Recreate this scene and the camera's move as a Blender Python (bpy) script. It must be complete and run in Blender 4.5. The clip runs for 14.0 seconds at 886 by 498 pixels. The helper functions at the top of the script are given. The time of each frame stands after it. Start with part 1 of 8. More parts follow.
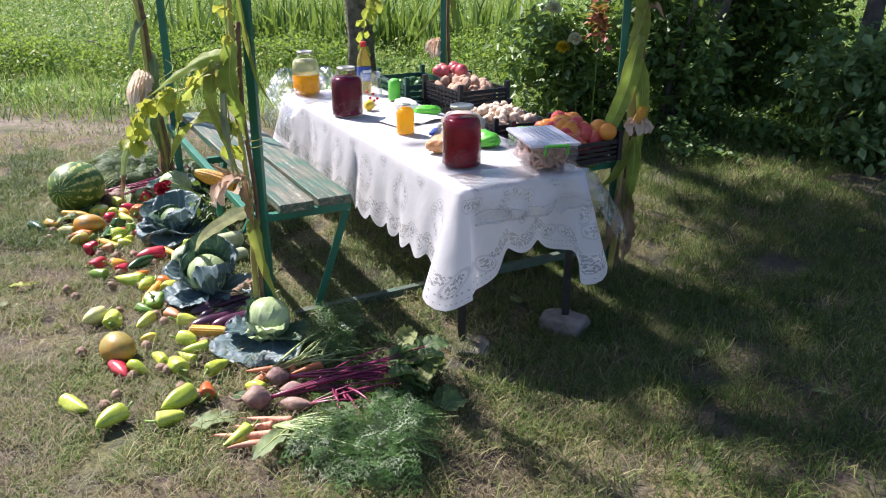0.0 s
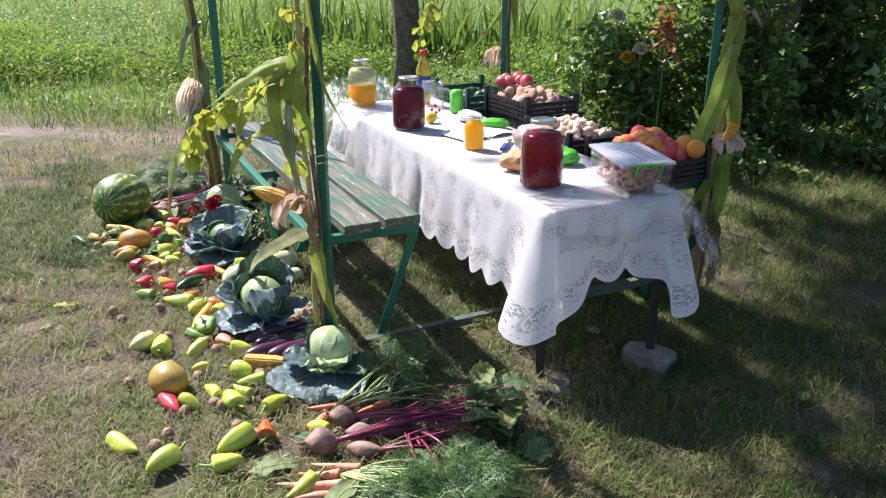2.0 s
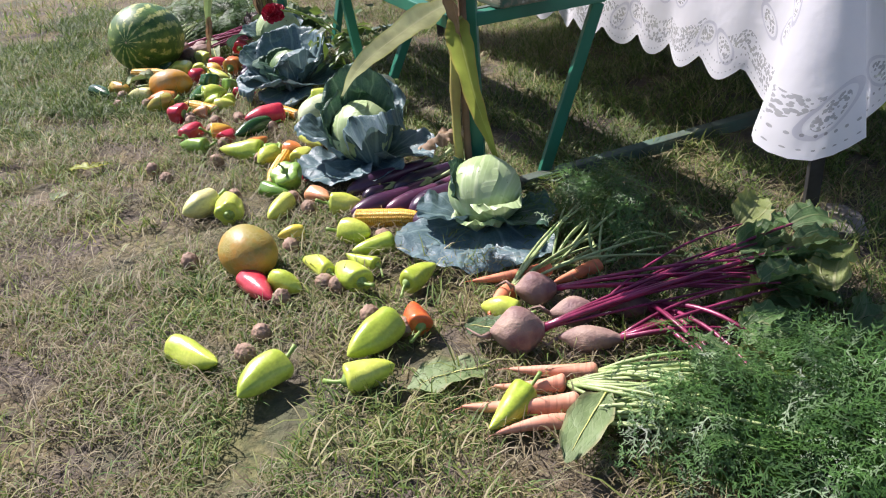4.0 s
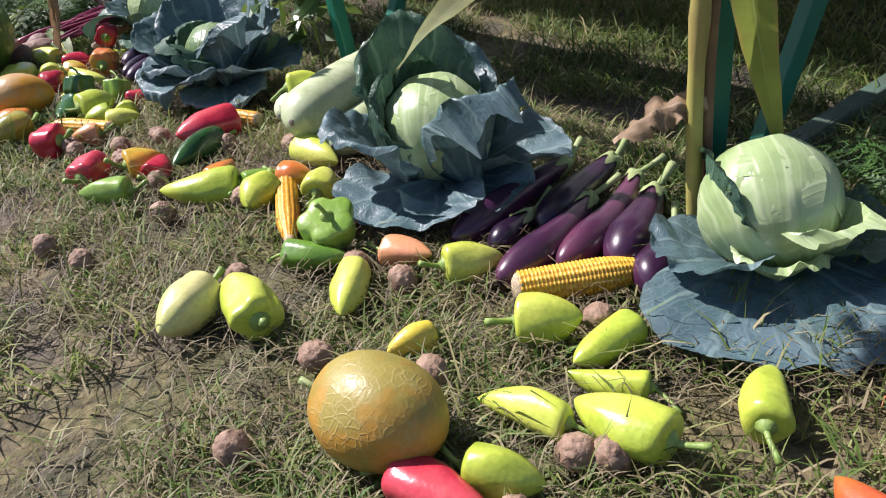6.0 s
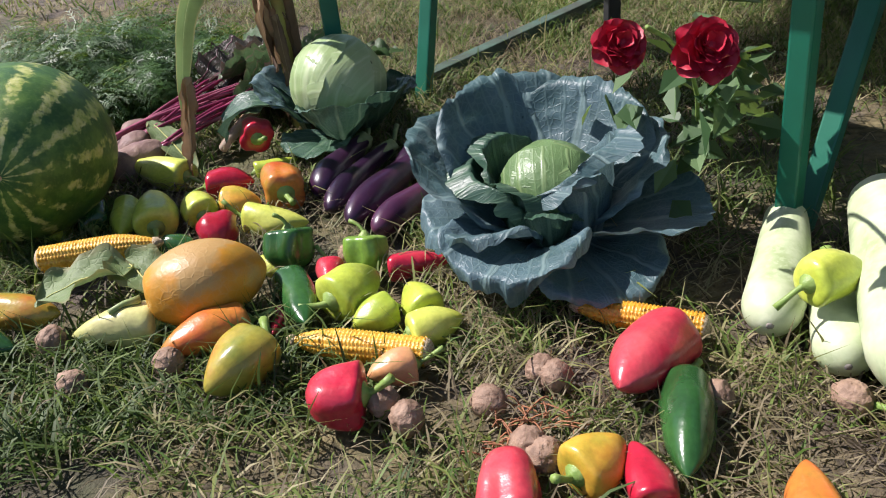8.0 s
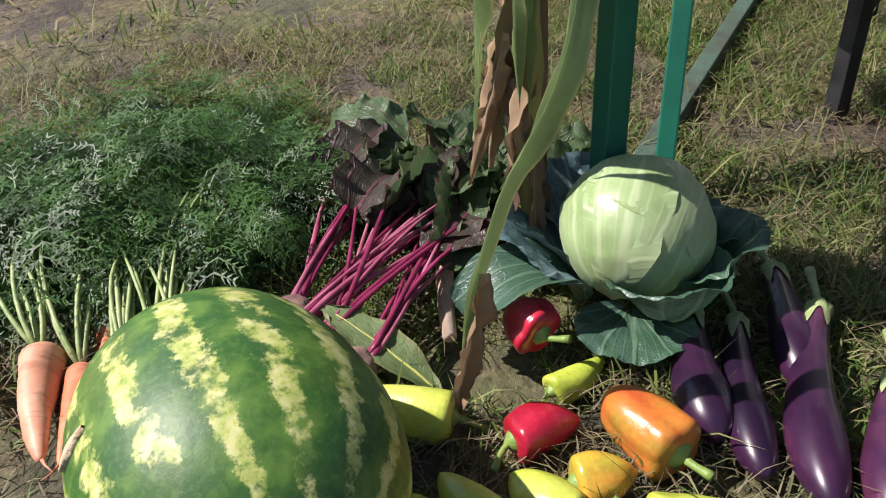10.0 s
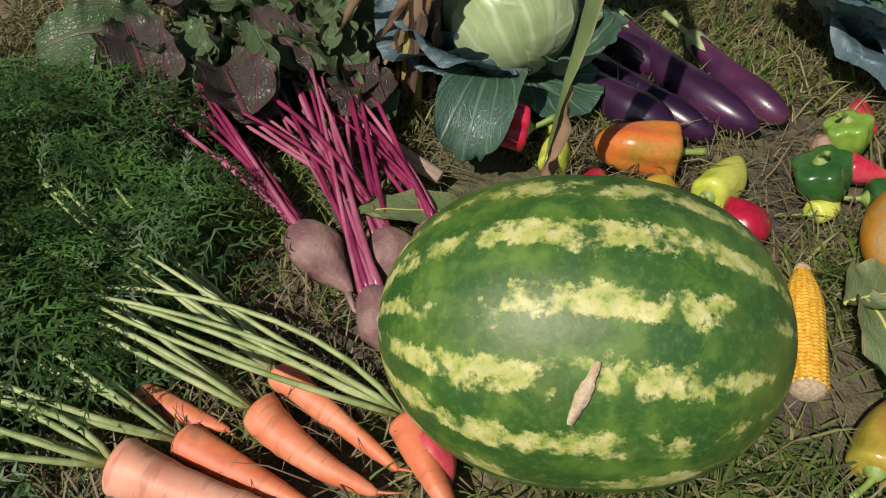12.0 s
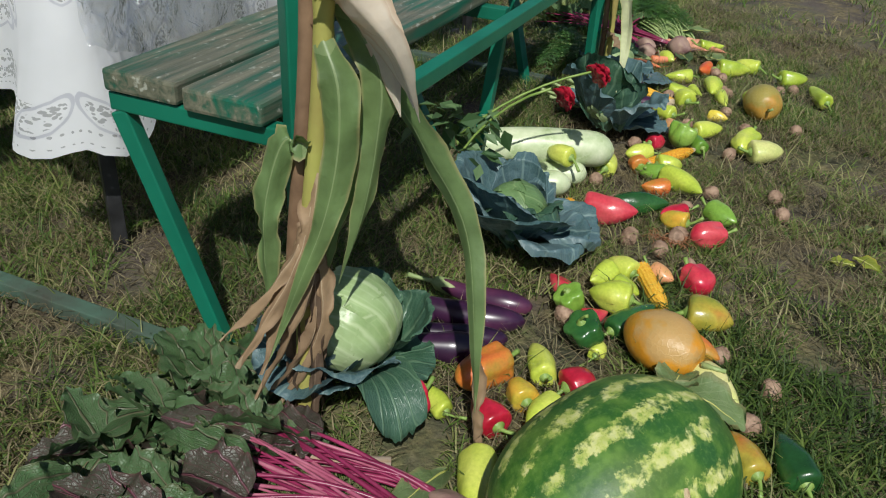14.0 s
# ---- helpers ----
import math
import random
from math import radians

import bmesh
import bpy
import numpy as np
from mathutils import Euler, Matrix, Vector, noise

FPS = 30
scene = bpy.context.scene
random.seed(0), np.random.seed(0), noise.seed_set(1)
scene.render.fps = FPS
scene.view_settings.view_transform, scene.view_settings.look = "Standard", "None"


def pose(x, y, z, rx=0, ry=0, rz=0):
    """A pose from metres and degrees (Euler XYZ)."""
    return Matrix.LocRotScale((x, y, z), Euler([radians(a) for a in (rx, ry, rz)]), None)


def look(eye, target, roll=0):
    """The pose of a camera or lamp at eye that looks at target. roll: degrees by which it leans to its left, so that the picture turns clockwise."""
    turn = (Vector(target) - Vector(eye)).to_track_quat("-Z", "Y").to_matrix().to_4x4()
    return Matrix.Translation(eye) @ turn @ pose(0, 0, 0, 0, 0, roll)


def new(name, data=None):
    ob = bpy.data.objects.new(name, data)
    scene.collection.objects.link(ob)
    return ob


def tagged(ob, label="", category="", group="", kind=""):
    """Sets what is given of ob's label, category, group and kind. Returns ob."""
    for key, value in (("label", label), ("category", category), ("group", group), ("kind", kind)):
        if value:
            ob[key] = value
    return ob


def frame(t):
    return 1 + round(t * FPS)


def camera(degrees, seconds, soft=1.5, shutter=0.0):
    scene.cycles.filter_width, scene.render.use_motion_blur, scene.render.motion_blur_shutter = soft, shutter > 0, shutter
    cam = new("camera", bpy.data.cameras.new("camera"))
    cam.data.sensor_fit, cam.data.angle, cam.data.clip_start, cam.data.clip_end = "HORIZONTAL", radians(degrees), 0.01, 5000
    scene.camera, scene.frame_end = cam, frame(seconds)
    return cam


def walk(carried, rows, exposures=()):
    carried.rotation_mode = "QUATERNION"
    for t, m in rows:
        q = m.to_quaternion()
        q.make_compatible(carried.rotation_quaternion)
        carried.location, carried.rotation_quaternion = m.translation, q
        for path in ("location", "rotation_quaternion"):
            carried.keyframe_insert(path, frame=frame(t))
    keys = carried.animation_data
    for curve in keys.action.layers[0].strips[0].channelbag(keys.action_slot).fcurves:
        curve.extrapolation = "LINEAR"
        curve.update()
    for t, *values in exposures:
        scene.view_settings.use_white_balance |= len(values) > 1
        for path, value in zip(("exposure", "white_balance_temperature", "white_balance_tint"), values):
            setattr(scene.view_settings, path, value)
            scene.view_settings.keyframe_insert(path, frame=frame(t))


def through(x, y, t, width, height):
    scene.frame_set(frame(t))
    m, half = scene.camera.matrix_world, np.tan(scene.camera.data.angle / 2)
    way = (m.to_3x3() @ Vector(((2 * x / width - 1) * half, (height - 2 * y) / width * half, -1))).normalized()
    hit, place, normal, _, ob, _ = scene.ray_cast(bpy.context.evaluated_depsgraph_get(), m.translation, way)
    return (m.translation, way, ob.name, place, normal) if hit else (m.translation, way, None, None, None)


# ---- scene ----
cam = camera(57.25, 14.0, 1.1)
PATH = [
    (0, (0.638, -0.522, 1.472), (0.404, 1.326, 0.743), 0.06),
    (0.5, (0.644, -0.530, 1.478), (0.399, 1.318, 0.755), 0.18),
    (1, (0.616, -0.491, 1.474), (0.365, 1.358, 0.754), 0.18),
    (1.5, (0.540, -0.392, 1.453), (0.278, 1.458, 0.740), 0.27),
    (2, (0.435, -0.280, 1.431), (0.128, 1.566, 0.724), 0.11),
    (2.5, (0.339, -0.182, 1.379), (-0.050, 1.654, 0.688), -0.69),
    (3, (0.205, 0.034, 1.221), (-0.252, 1.837, 0.487), -3.07),
    (3.2, (0.144, 0.139, 1.134), (-0.311, 1.923, 0.353), -3.71),
    (5.3, (-0.558, 1.008, 0.630), (-0.689, 2.685, -0.451), -6.44),
    (5.5, (-0.626, 1.102, 0.602), (-0.705, 2.794, -0.462), -6.86),
    (6, (-0.800, 1.313, 0.589), (-0.755, 3.042, -0.417), -7.13),
    (6.5, (-0.969, 1.541, 0.580), (-0.805, 3.279, -0.395), -6.98),
    (7, (-1.134, 1.782, 0.597), (-0.906, 3.504, -0.393), -6.29),
    (7.5, (-1.314, 2.010, 0.617), (-1.059, 3.719, -0.390), -6.10),
    (8, (-1.513, 2.231, 0.603), (-1.236, 3.930, -0.415), -6.11),
    (8.5, (-1.642, 2.463, 0.609), (-1.312, 4.165, -0.388), -4.87),
    (9, (-1.744, 2.686, 0.629), (-1.312, 4.367, -0.364), -3.20),
    (9.2, (-1.794, 2.768, 0.634), (-1.317, 4.431, -0.368), -2.98),
    (11.3, (-2.284, 3.409, 0.719), (-1.155, 4.189, -0.736), 0.21),
    (11.5, (-2.335, 3.460, 0.716), (-1.121, 4.073, -0.751), 1.95),
    (12, (-2.398, 3.637, 0.704), (-1.072, 3.787, -0.785), 5.96),
    (12.5, (-2.425, 3.798, 0.696), (-1.077, 3.516, -0.755), 8.87),
    (13, (-2.480, 3.930, 0.713), (-1.183, 3.348, -0.693), 10.21),
    (13.5, (-2.472, 4.071, 0.786), (-1.183, 3.265, -0.513), 10.14),
    (14, (-2.459, 4.172, 0.922), (-1.010, 3.230, -0.085), 3.42),
]
walk(cam, [(t, look(eye, target, roll)) for t, eye, target, roll in PATH],
     [(0, 0.97, 6150, 22), (3, 0.94, 6150, 22), (5.5, 0.62, 6100, 22), (9, 0.50, 6150, 19), (11.5, 0.0, 6450, 19), (12.5, -0.44, 6600, 19), (14, -0.30, 6050, 6)])

# ---- light ----
SUN_TO = Vector((-0.84, 0.50, 1.12)).normalized()
sun_data = bpy.data.lights.new("sun", "SUN")
sun_data.energy, sun_data.angle, sun_data.color = 5.7, radians(0.7), (1.0, 0.94, 0.84)
sun = new("sun", sun_data)
sun.matrix_world = look(SUN_TO * 40, (0, 0, 0))
world = bpy.data.worlds.new("world")
scene.world = world
world.use_nodes = True
sky = world.node_tree.nodes.new("ShaderNodeTexSky")
sky.sky_type, sky.sun_disc = "NISHITA", False
sky.sun_elevation = math.asin(SUN_TO.z)
sky.sun_rotation = math.atan2(SUN_TO.x, SUN_TO.y)
background = world.node_tree.nodes["Background"]
background.inputs["Strength"].default_value = 0.080
world.node_tree.links.new(sky.outputs[0], background.inputs["Color"])

# ---- materials ----


class Mat:
    """A node material under construction."""

    def __init__(self, name, rough=0.6, **inputs):
        self.m = bpy.data.materials.new(name)
        self.m.use_nodes = True
        self.t = self.m.node_tree
        self.b = self.t.nodes["Principled BSDF"]
        self.b.inputs["Roughness"].default_value = rough
        for key, value in inputs.items():
            self.b.inputs[key.replace("_", " ")].default_value = value

    def node(self, kind, **values):
        n = self.t.nodes.new("ShaderNode" + kind)
        for key, value in values.items():
            n.inputs[key.replace("_", " ")].default_value = value
        return n

    def link(self, a, b):
        self.t.links.new(a, b)

    def coords(self, kind="Object"):
        return self.node("TexCoord").outputs[kind]

    def noise(self, scale, detail=4.0, source=None, distort=0.0, rough=0.55):
        n = self.node("TexNoise", Scale=scale, Detail=detail, Distortion=distort, Roughness=rough)
        self.link(source or self.coords(), n.inputs["Vector"])
        return n.outputs["Fac"]

    def ramp(self, fac, *stops):
        n = self.node("ValToRGB")
        e = n.color_ramp.elements
        while len(e) < len(stops):
            e.new(0.5)
        for k, (p, c) in zip(e, stops):
            k.position, k.color = p, (*c, 1)
        self.link(fac, n.inputs["Fac"])
        return n.outputs["Color"]

    def mix(self, fac, a, b, mode="MIX"):
        n = self.t.nodes.new("ShaderNodeMix")
        n.data_type, n.blend_type = "RGBA", mode
        for k, value in ((0, fac), (6, a), (7, b)):
            if hasattr(value, "links"):
                self.link(value, n.inputs[k])
            else:
                n.inputs[k].default_value = (*value, 1) if isinstance(value, tuple) else value
        return n.outputs[2]

    def math(self, op, a, b=0.0, clamp=False):
        n = self.t.nodes.new("ShaderNodeMath")
        n.operation, n.use_clamp = op, clamp
        for k, value in ((0, a), (1, b)):
            if hasattr(value, "links"):
                self.link(value, n.inputs[k])
            else:
                n.inputs[k].default_value = value
        return n.outputs[0]

    def color(self, socket):
        self.link(socket, self.b.inputs["Base Color"])
        return self

    def bump(self, height, strength=0.3, distance=0.01):
        n = self.node("Bump", Strength=strength, Distance=distance)
        self.link(height, n.inputs["Height"])
        if self.b.inputs["Normal"].links:
            self.link(self.b.inputs["Normal"].links[0].from_socket, n.inputs["Normal"])
        self.link(n.outputs[0], self.b.inputs["Normal"])
        return self

    def random(self):
        return self.node("ObjectInfo").outputs["Random"]

    def island(self):
        return self.node("NewGeometry").outputs["Random Per Island"]

    def split(self, source):
        n = self.node("SeparateXYZ")
        self.link(source, n.inputs[0])
        return n.outputs


def fruit_skin(name, dark, mid, light, rough=0.28, scale=9.0, spots=0.0):
    k = Mat(name, rough + 0.06, Coat_Weight=0.15, Coat_Roughness=0.2)
    fac = k.math("ADD", k.noise(scale, 5.0), k.math("MULTIPLY", k.math("SUBTRACT", k.random(), 0.5), 0.22))
    c = k.ramp(fac, (0.28, dark), (0.5, mid), (0.74, light))
    fine = k.noise(160.0, 3.0)
    c = k.mix(0.12, c, k.ramp(fine, (0.3, (0.02, 0.02, 0.01)), (0.7, (1, 1, 1))), "OVERLAY")
    if spots:
        c = k.mix(k.math("MULTIPLY", k.ramp(k.noise(45.0, 6.0), (0.62, (0, 0, 0)), (0.68, (1, 1, 1))), spots), c, (0.16, 0.11, 0.06))
    k.color(c)
    k.bump(k.noise(30.0, 4.0), 0.22, 0.01)
    return k.m


def leafy(name, blade, vein, edge, rough=0.5, ribs=9.0, slant=5.0, bump=0.5, island=0.0, bloom=None, worn=0.45, net=0.0, through=0.22, ribmix=0.6):
    """A leaf blade with a midrib and side veins, laid out on its own u (across) and v (along)."""
    k = Mat(name, rough)
    s = k.split(k.coords("UV"))
    off = k.math("ABSOLUTE", k.math("SUBTRACT", s[0], 0.5))
    wob = k.math("MULTIPLY", k.math("SUBTRACT", k.noise(22.0, 3.0), 0.5), 0.05)
    phase = k.math("MULTIPLY", k.math("SUBTRACT", k.math("ADD", s[1], wob), k.math("MULTIPLY", off, slant / ribs)), ribs)
    saw = k.math("ABSOLUTE", k.math("SUBTRACT", k.math("FRACT", phase), 0.5))
    side = k.math("GREATER_THAN", saw, k.math("ADD", 0.435, k.math("MULTIPLY", off, 0.09)))
    mid = k.math("LESS_THAN", off, k.math("MULTIPLY", k.math("SUBTRACT", 1.08, s[1]), 0.035))
    veins = k.math("MAXIMUM", k.math("MULTIPLY", side, 0.8), mid)
    if net:
        mesh = k.node("TexVoronoi", Scale=net)
        mesh.feature = "DISTANCE_TO_EDGE"
        k.link(k.coords("UV"), mesh.inputs["Vector"])
        fine = k.ramp(mesh.outputs["Distance"], (0.0, (1, 1, 1)), (0.09, (0, 0, 0)))
        veins = k.math("MAXIMUM", veins, k.math("MULTIPLY", fine, 0.38))
    tone = k.noise(14.0, 6.0)
    base = k.ramp(tone, (0.3, tuple(x * 0.7 for x in blade)), (0.7, tuple(min(1, x * 1.3) for x in blade)))
    if bloom:
        base = k.mix(k.math("MULTIPLY", k.ramp(k.noise(9.0, 5.0), (0.28, (0, 0, 0)), (0.78, (1, 1, 1))), 0.8), base, bloom)
    if island:
        base = k.mix(k.math("MULTIPLY", k.math("POWER", k.random(), 2.0), island), base, edge)
    c = k.mix(k.math("MULTIPLY", veins, ribmix), base, vein)
    rim = k.math("MULTIPLY", k.ramp(k.math("ADD", off, k.math("MULTIPLY", k.noise(30.0, 4.0), 0.12)), (worn, (0, 0, 0)), (worn + 0.09, (1, 1, 1))), 0.6)
    c = k.mix(rim, c, edge)
    k.color(c)
    puff = k.noise(38.0, 4.0)
    k.bump(k.math("ADD", k.math("MULTIPLY", veins, 0.35), k.math("ADD", k.math("MULTIPLY", tone, 0.5), puff)), bump, 0.006)
    back = k.node("BsdfTranslucent")
    k.link(c, back.inputs["Color"])
    both = k.node("MixShader", Fac=through)
    k.link(k.b.outputs[0], both.inputs[1])
    k.link(back.outputs[0], both.inputs[2])
    k.link(both.outputs[0], k.t.nodes["Material Output"].inputs["Surface"])
    return k.m


def fan_leaf(name, blade, vein, edge, bloom, rough=0.45, gap=0.2, foot=0.10, through=0.2, bump=0.7, strength=0.75, worn=0.47, net=0.3):
    """A cabbage leaf: veins that fan out from its foot and fork towards the rim, the blade puffed up between them."""
    k = Mat(name, rough)
    s = k.split(k.coords("UV"))
    x, y = k.math("SUBTRACT", s[0], 0.5), k.math("ADD", s[1], foot)
    ang = k.math("ARCTAN2", x, y)
    rad = k.math("SQRT", k.math("ADD", k.math("MULTIPLY", x, x), k.math("MULTIPLY", y, y)))
    wob = k.math("MULTIPLY", k.math("SUBTRACT", k.noise(9.0, 3.0), 0.5), 0.9)

    def veins(step, width):
        saw = k.math("ABSOLUTE", k.math("SUBTRACT", k.math("FRACT", k.math("ADD", k.math("DIVIDE", ang, step), wob)), 0.5))
        d = k.math("MULTIPLY", k.math("SUBTRACT", 0.5, saw), k.math("MULTIPLY", rad, step / width))
        return k.ramp(d, (0.25, (1, 1, 1)), (1.0, (0, 0, 0)))

    main = veins(gap, 0.020)
    fork = k.math("MULTIPLY", veins(gap * 0.37, 0.010), k.ramp(rad, (0.30, (0, 0, 0)), (0.62, (0.35, 0.35, 0.35))))
    mid = k.ramp(k.math("DIVIDE", k.math("ABSOLUTE", x), k.math("SUBTRACT", 1.15, s[1])), (0.018, (1, 1, 1)), (0.05, (0, 0, 0)))
    lines = k.math("MAXIMUM", k.math("MAXIMUM", main, fork), mid)
    cells = k.node("TexVoronoi", Scale=22.0)
    cells.feature = "DISTANCE_TO_EDGE"
    k.link(k.coords("UV"), cells.inputs["Vector"])
    fine = k.math("MULTIPLY", k.ramp(cells.outputs["Distance"], (0.0, (1, 1, 1)), (0.12, (0, 0, 0))), net)
    lines = k.math("MAXIMUM", lines, fine)
    tone = k.noise(14.0, 6.0)
    base = k.ramp(tone, (0.3, tuple(c * 0.72 for c in blade)), (0.7, tuple(min(1, c * 1.28) for c in blade)))
    base = k.mix(k.math("MULTIPLY", k.ramp(k.noise(8.0, 6.0), (0.30, (0, 0, 0)), (0.70, (1, 1, 1))), 0.85), base, bloom)
    c = k.mix(k.math("MULTIPLY", lines, strength), base, vein)
    off = k.math("ABSOLUTE", x)
    rim = k.math("MULTIPLY", k.ramp(k.math("ADD", off, k.math("MULTIPLY", k.noise(30.0, 4.0), 0.06)), (worn, (0, 0, 0)), (worn + 0.06, (1, 1, 1))), 0.5)
    c = k.mix(rim, c, edge)
    c = k.mix(k.ramp(k.noise(60.0, 5.0), (0.70, (0, 0, 0)), (0.74, (1, 1, 1))), c, tuple(v * 0.45 for v in blade))
    k.color(c)
    k.bump(k.math("SUBTRACT", k.math("ADD", k.math("MULTIPLY", k.noise(26.0, 4.0), 1.3), k.math("MULTIPLY", k.noise(95.0, 3.0), 0.35)), k.math("MULTIPLY", lines, 0.55)), bump * 0.6, 0.005)
    back = k.node("BsdfTranslucent")
    k.link(c, back.inputs["Color"])
    both = k.node("MixShader", Fac=through)
    k.link(k.b.outputs[0], both.inputs[1])
    k.link(back.outputs[0], both.inputs[2])
    k.link(both.outputs[0], k.t.nodes["Material Output"].inputs["Surface"])
    return k.m


def plain(name, a, b, scale=20.0, rough=0.6, bump=0.2, metal=0.0, island=False, detail=6.0, distance=0.005):
    k = Mat(name, rough, Metallic=metal)
    n = k.noise(scale, detail)
    if island:
        n = k.math("ADD", k.math("MULTIPLY", k.island(), 0.75), k.math("MULTIPLY", n, 0.25))
        c = k.ramp(n, (0.05, a), (0.95, b))
    else:
        c = k.ramp(n, (0.3, a), (0.7, b))
    k.color(c)
    if bump:
        k.bump(k.noise(scale * 4, 4.0), bump, distance)
    return k.m


def shrub_leaf(name, a, b, through=0.4, rough=0.45, sprays=0.0):
    """Small leaves, each of its own tone or with lit sprays and dark gaps put into the colour, that let light through.
    """
    k = Mat(name, rough)
    fac = k.island()
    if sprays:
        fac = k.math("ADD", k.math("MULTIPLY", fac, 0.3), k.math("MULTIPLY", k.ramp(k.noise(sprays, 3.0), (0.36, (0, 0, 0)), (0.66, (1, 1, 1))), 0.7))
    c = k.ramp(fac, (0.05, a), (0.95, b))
    k.color(c)
    back = k.node("BsdfTranslucent")
    k.link(k.mix(0.5, c, (0.30, 0.42, 0.04)), back.inputs["Color"])
    both = k.node("MixShader", Fac=through)
    k.link(k.b.outputs[0], both.inputs[1])
    k.link(back.outputs[0], both.inputs[2])
    k.link(both.outputs[0], k.t.nodes["Material Output"].inputs["Surface"])
    return k.m


SKIN = {
    "lime": fruit_skin("pepper_skin_lime", (0.26, 0.36, 0.03), (0.44, 0.52, 0.06), (0.58, 0.60, 0.12)),
    "pale": fruit_skin("pepper_skin_pale", (0.36, 0.42, 0.10), (0.52, 0.54, 0.18), (0.58, 0.53, 0.24)),
    "yellow": fruit_skin("pepper_skin_yellow", (0.50, 0.46, 0.04), (0.66, 0.52, 0.06), (0.72, 0.56, 0.14)),
    "green": fruit_skin("pepper_skin_green", (0.09, 0.20, 0.02), (0.17, 0.31, 0.04), (0.26, 0.40, 0.07)),
    "dark_green": fruit_skin("pepper_skin_dark_green", (0.012, 0.045, 0.012), (0.022, 0.085, 0.02), (0.05, 0.14, 0.03), 0.2),
    "red": fruit_skin("pepper_skin_red", (0.32, 0.008, 0.022), (0.47, 0.018, 0.045), (0.58, 0.09, 0.10), 0.22),
    "orange_red": fruit_skin("pepper_skin_orange_red", (0.34, 0.22, 0.03), (0.55, 0.16, 0.03), (0.55, 0.07, 0.03), 0.25, 16.0),
    "orange": fruit_skin("pepper_skin_orange", (0.40, 0.36, 0.04), (0.62, 0.34, 0.04), (0.62, 0.22, 0.03), 0.25, 14.0),
    "salmon": fruit_skin("pepper_skin_salmon", (0.45, 0.42, 0.10), (0.58, 0.30, 0.12), (0.62, 0.26, 0.14), 0.3, 18.0),
    "olive": fruit_skin("pepper_skin_olive", (0.20, 0.22, 0.03), (0.38, 0.30, 0.04), (0.42, 0.13, 0.03), 0.25, 16.0),
}
M_STEM = plain("fresh_stem", (0.14, 0.24, 0.04), (0.26, 0.36, 0.09), 60, 0.5)
M_PALE_STEM = plain("pale_carrot_stalk", (0.15, 0.24, 0.06), (0.42, 0.48, 0.22), 40, 0.5)
M_CALYX = plain("aubergine_calyx", (0.20, 0.27, 0.09), (0.36, 0.42, 0.20), 50, 0.6)
M_KERNEL = fruit_skin("corn_kernels", (0.46, 0.17, 0.015), (0.66, 0.32, 0.02), (0.74, 0.48, 0.06), 0.35, 30.0, 0.1)
M_KERNEL_TIP = plain("corn_cob_end", (0.36, 0.25, 0.13), (0.66, 0.55, 0.38), 60, 0.8, 0.6)
M_HUSK = leafy("dry_corn_husk", (0.66, 0.50, 0.37), (0.78, 0.66, 0.54), (0.50, 0.29, 0.17), 0.7, 1.0, 0.0, 0.4, bloom=(0.80, 0.70, 0.59), through=0.4)
M_WALNUT = plain("walnut_shell", (0.15, 0.088, 0.056), (0.38, 0.255, 0.175), 40, 0.7, 0.7, distance=0.004)
M_SOIL_STONE = plain("brick_end", (0.13, 0.115, 0.10), (0.27, 0.245, 0.215), 16, 0.9, 0.6)
M_BLUE_LEAF = fan_leaf("cabbage_leaf_blue_green", (0.045, 0.105, 0.105), (0.24, 0.34, 0.32), (0.20, 0.27, 0.27), (0.125, 0.19, 0.225), gap=0.30, strength=0.55)
M_DARK_LEAF = fan_leaf("cabbage_leaf_dark_green", (0.034, 0.095, 0.045), (0.20, 0.31, 0.19), (0.10, 0.19, 0.10), (0.065, 0.125, 0.10), 0.4, 0.26, strength=0.42)
M_HEAD = fan_leaf("cabbage_head_leaf", (0.27, 0.40, 0.14), (0.60, 0.68, 0.42), (0.50, 0.56, 0.32), (0.46, 0.55, 0.32), 0.36, 0.21, 0.06, 0.15, 0.25, 0.45, 0.47, 0.08)
M_HEAD_DEEP = fan_leaf("cabbage_head_deep", (0.085, 0.17, 0.05), (0.34, 0.45, 0.20), (0.26, 0.36, 0.15), (0.19, 0.29, 0.13), 0.40, 0.22, 0.06, 0.15, 0.5, 0.35, 0.47, 0.2)
M_BEET_LEAF = (fan_leaf("beet_leaf", (0.050, 0.115, 0.035), (0.20, 0.13, 0.10), (0.15, 0.14, 0.07), (0.10, 0.17, 0.075), 0.45, 0.40, 0.3, 0.3, 1.2, 0.55),
               fan_leaf("purple_beet_leaf", (0.040, 0.046, 0.026), (0.20, 0.04, 0.085), (0.14, 0.06, 0.055), (0.075, 0.070, 0.052), 0.42, 0.40, 0.3, 0.3, 1.2, 0.6))
M_GREEN_BEET = (fan_leaf("green_beet_leaf", (0.060, 0.14, 0.035), (0.28, 0.30, 0.14), (0.20, 0.18, 0.06), (0.13, 0.22, 0.085), 0.5, 0.34, 0.3, 0.3, 0.9, 0.5),
                fan_leaf("yellowing_beet_leaf", (0.16, 0.20, 0.045), (0.34, 0.33, 0.14), (0.30, 0.22, 0.07), (0.20, 0.26, 0.08), 0.5, 0.34, 0.3, 0.3, 0.9, 0.5))
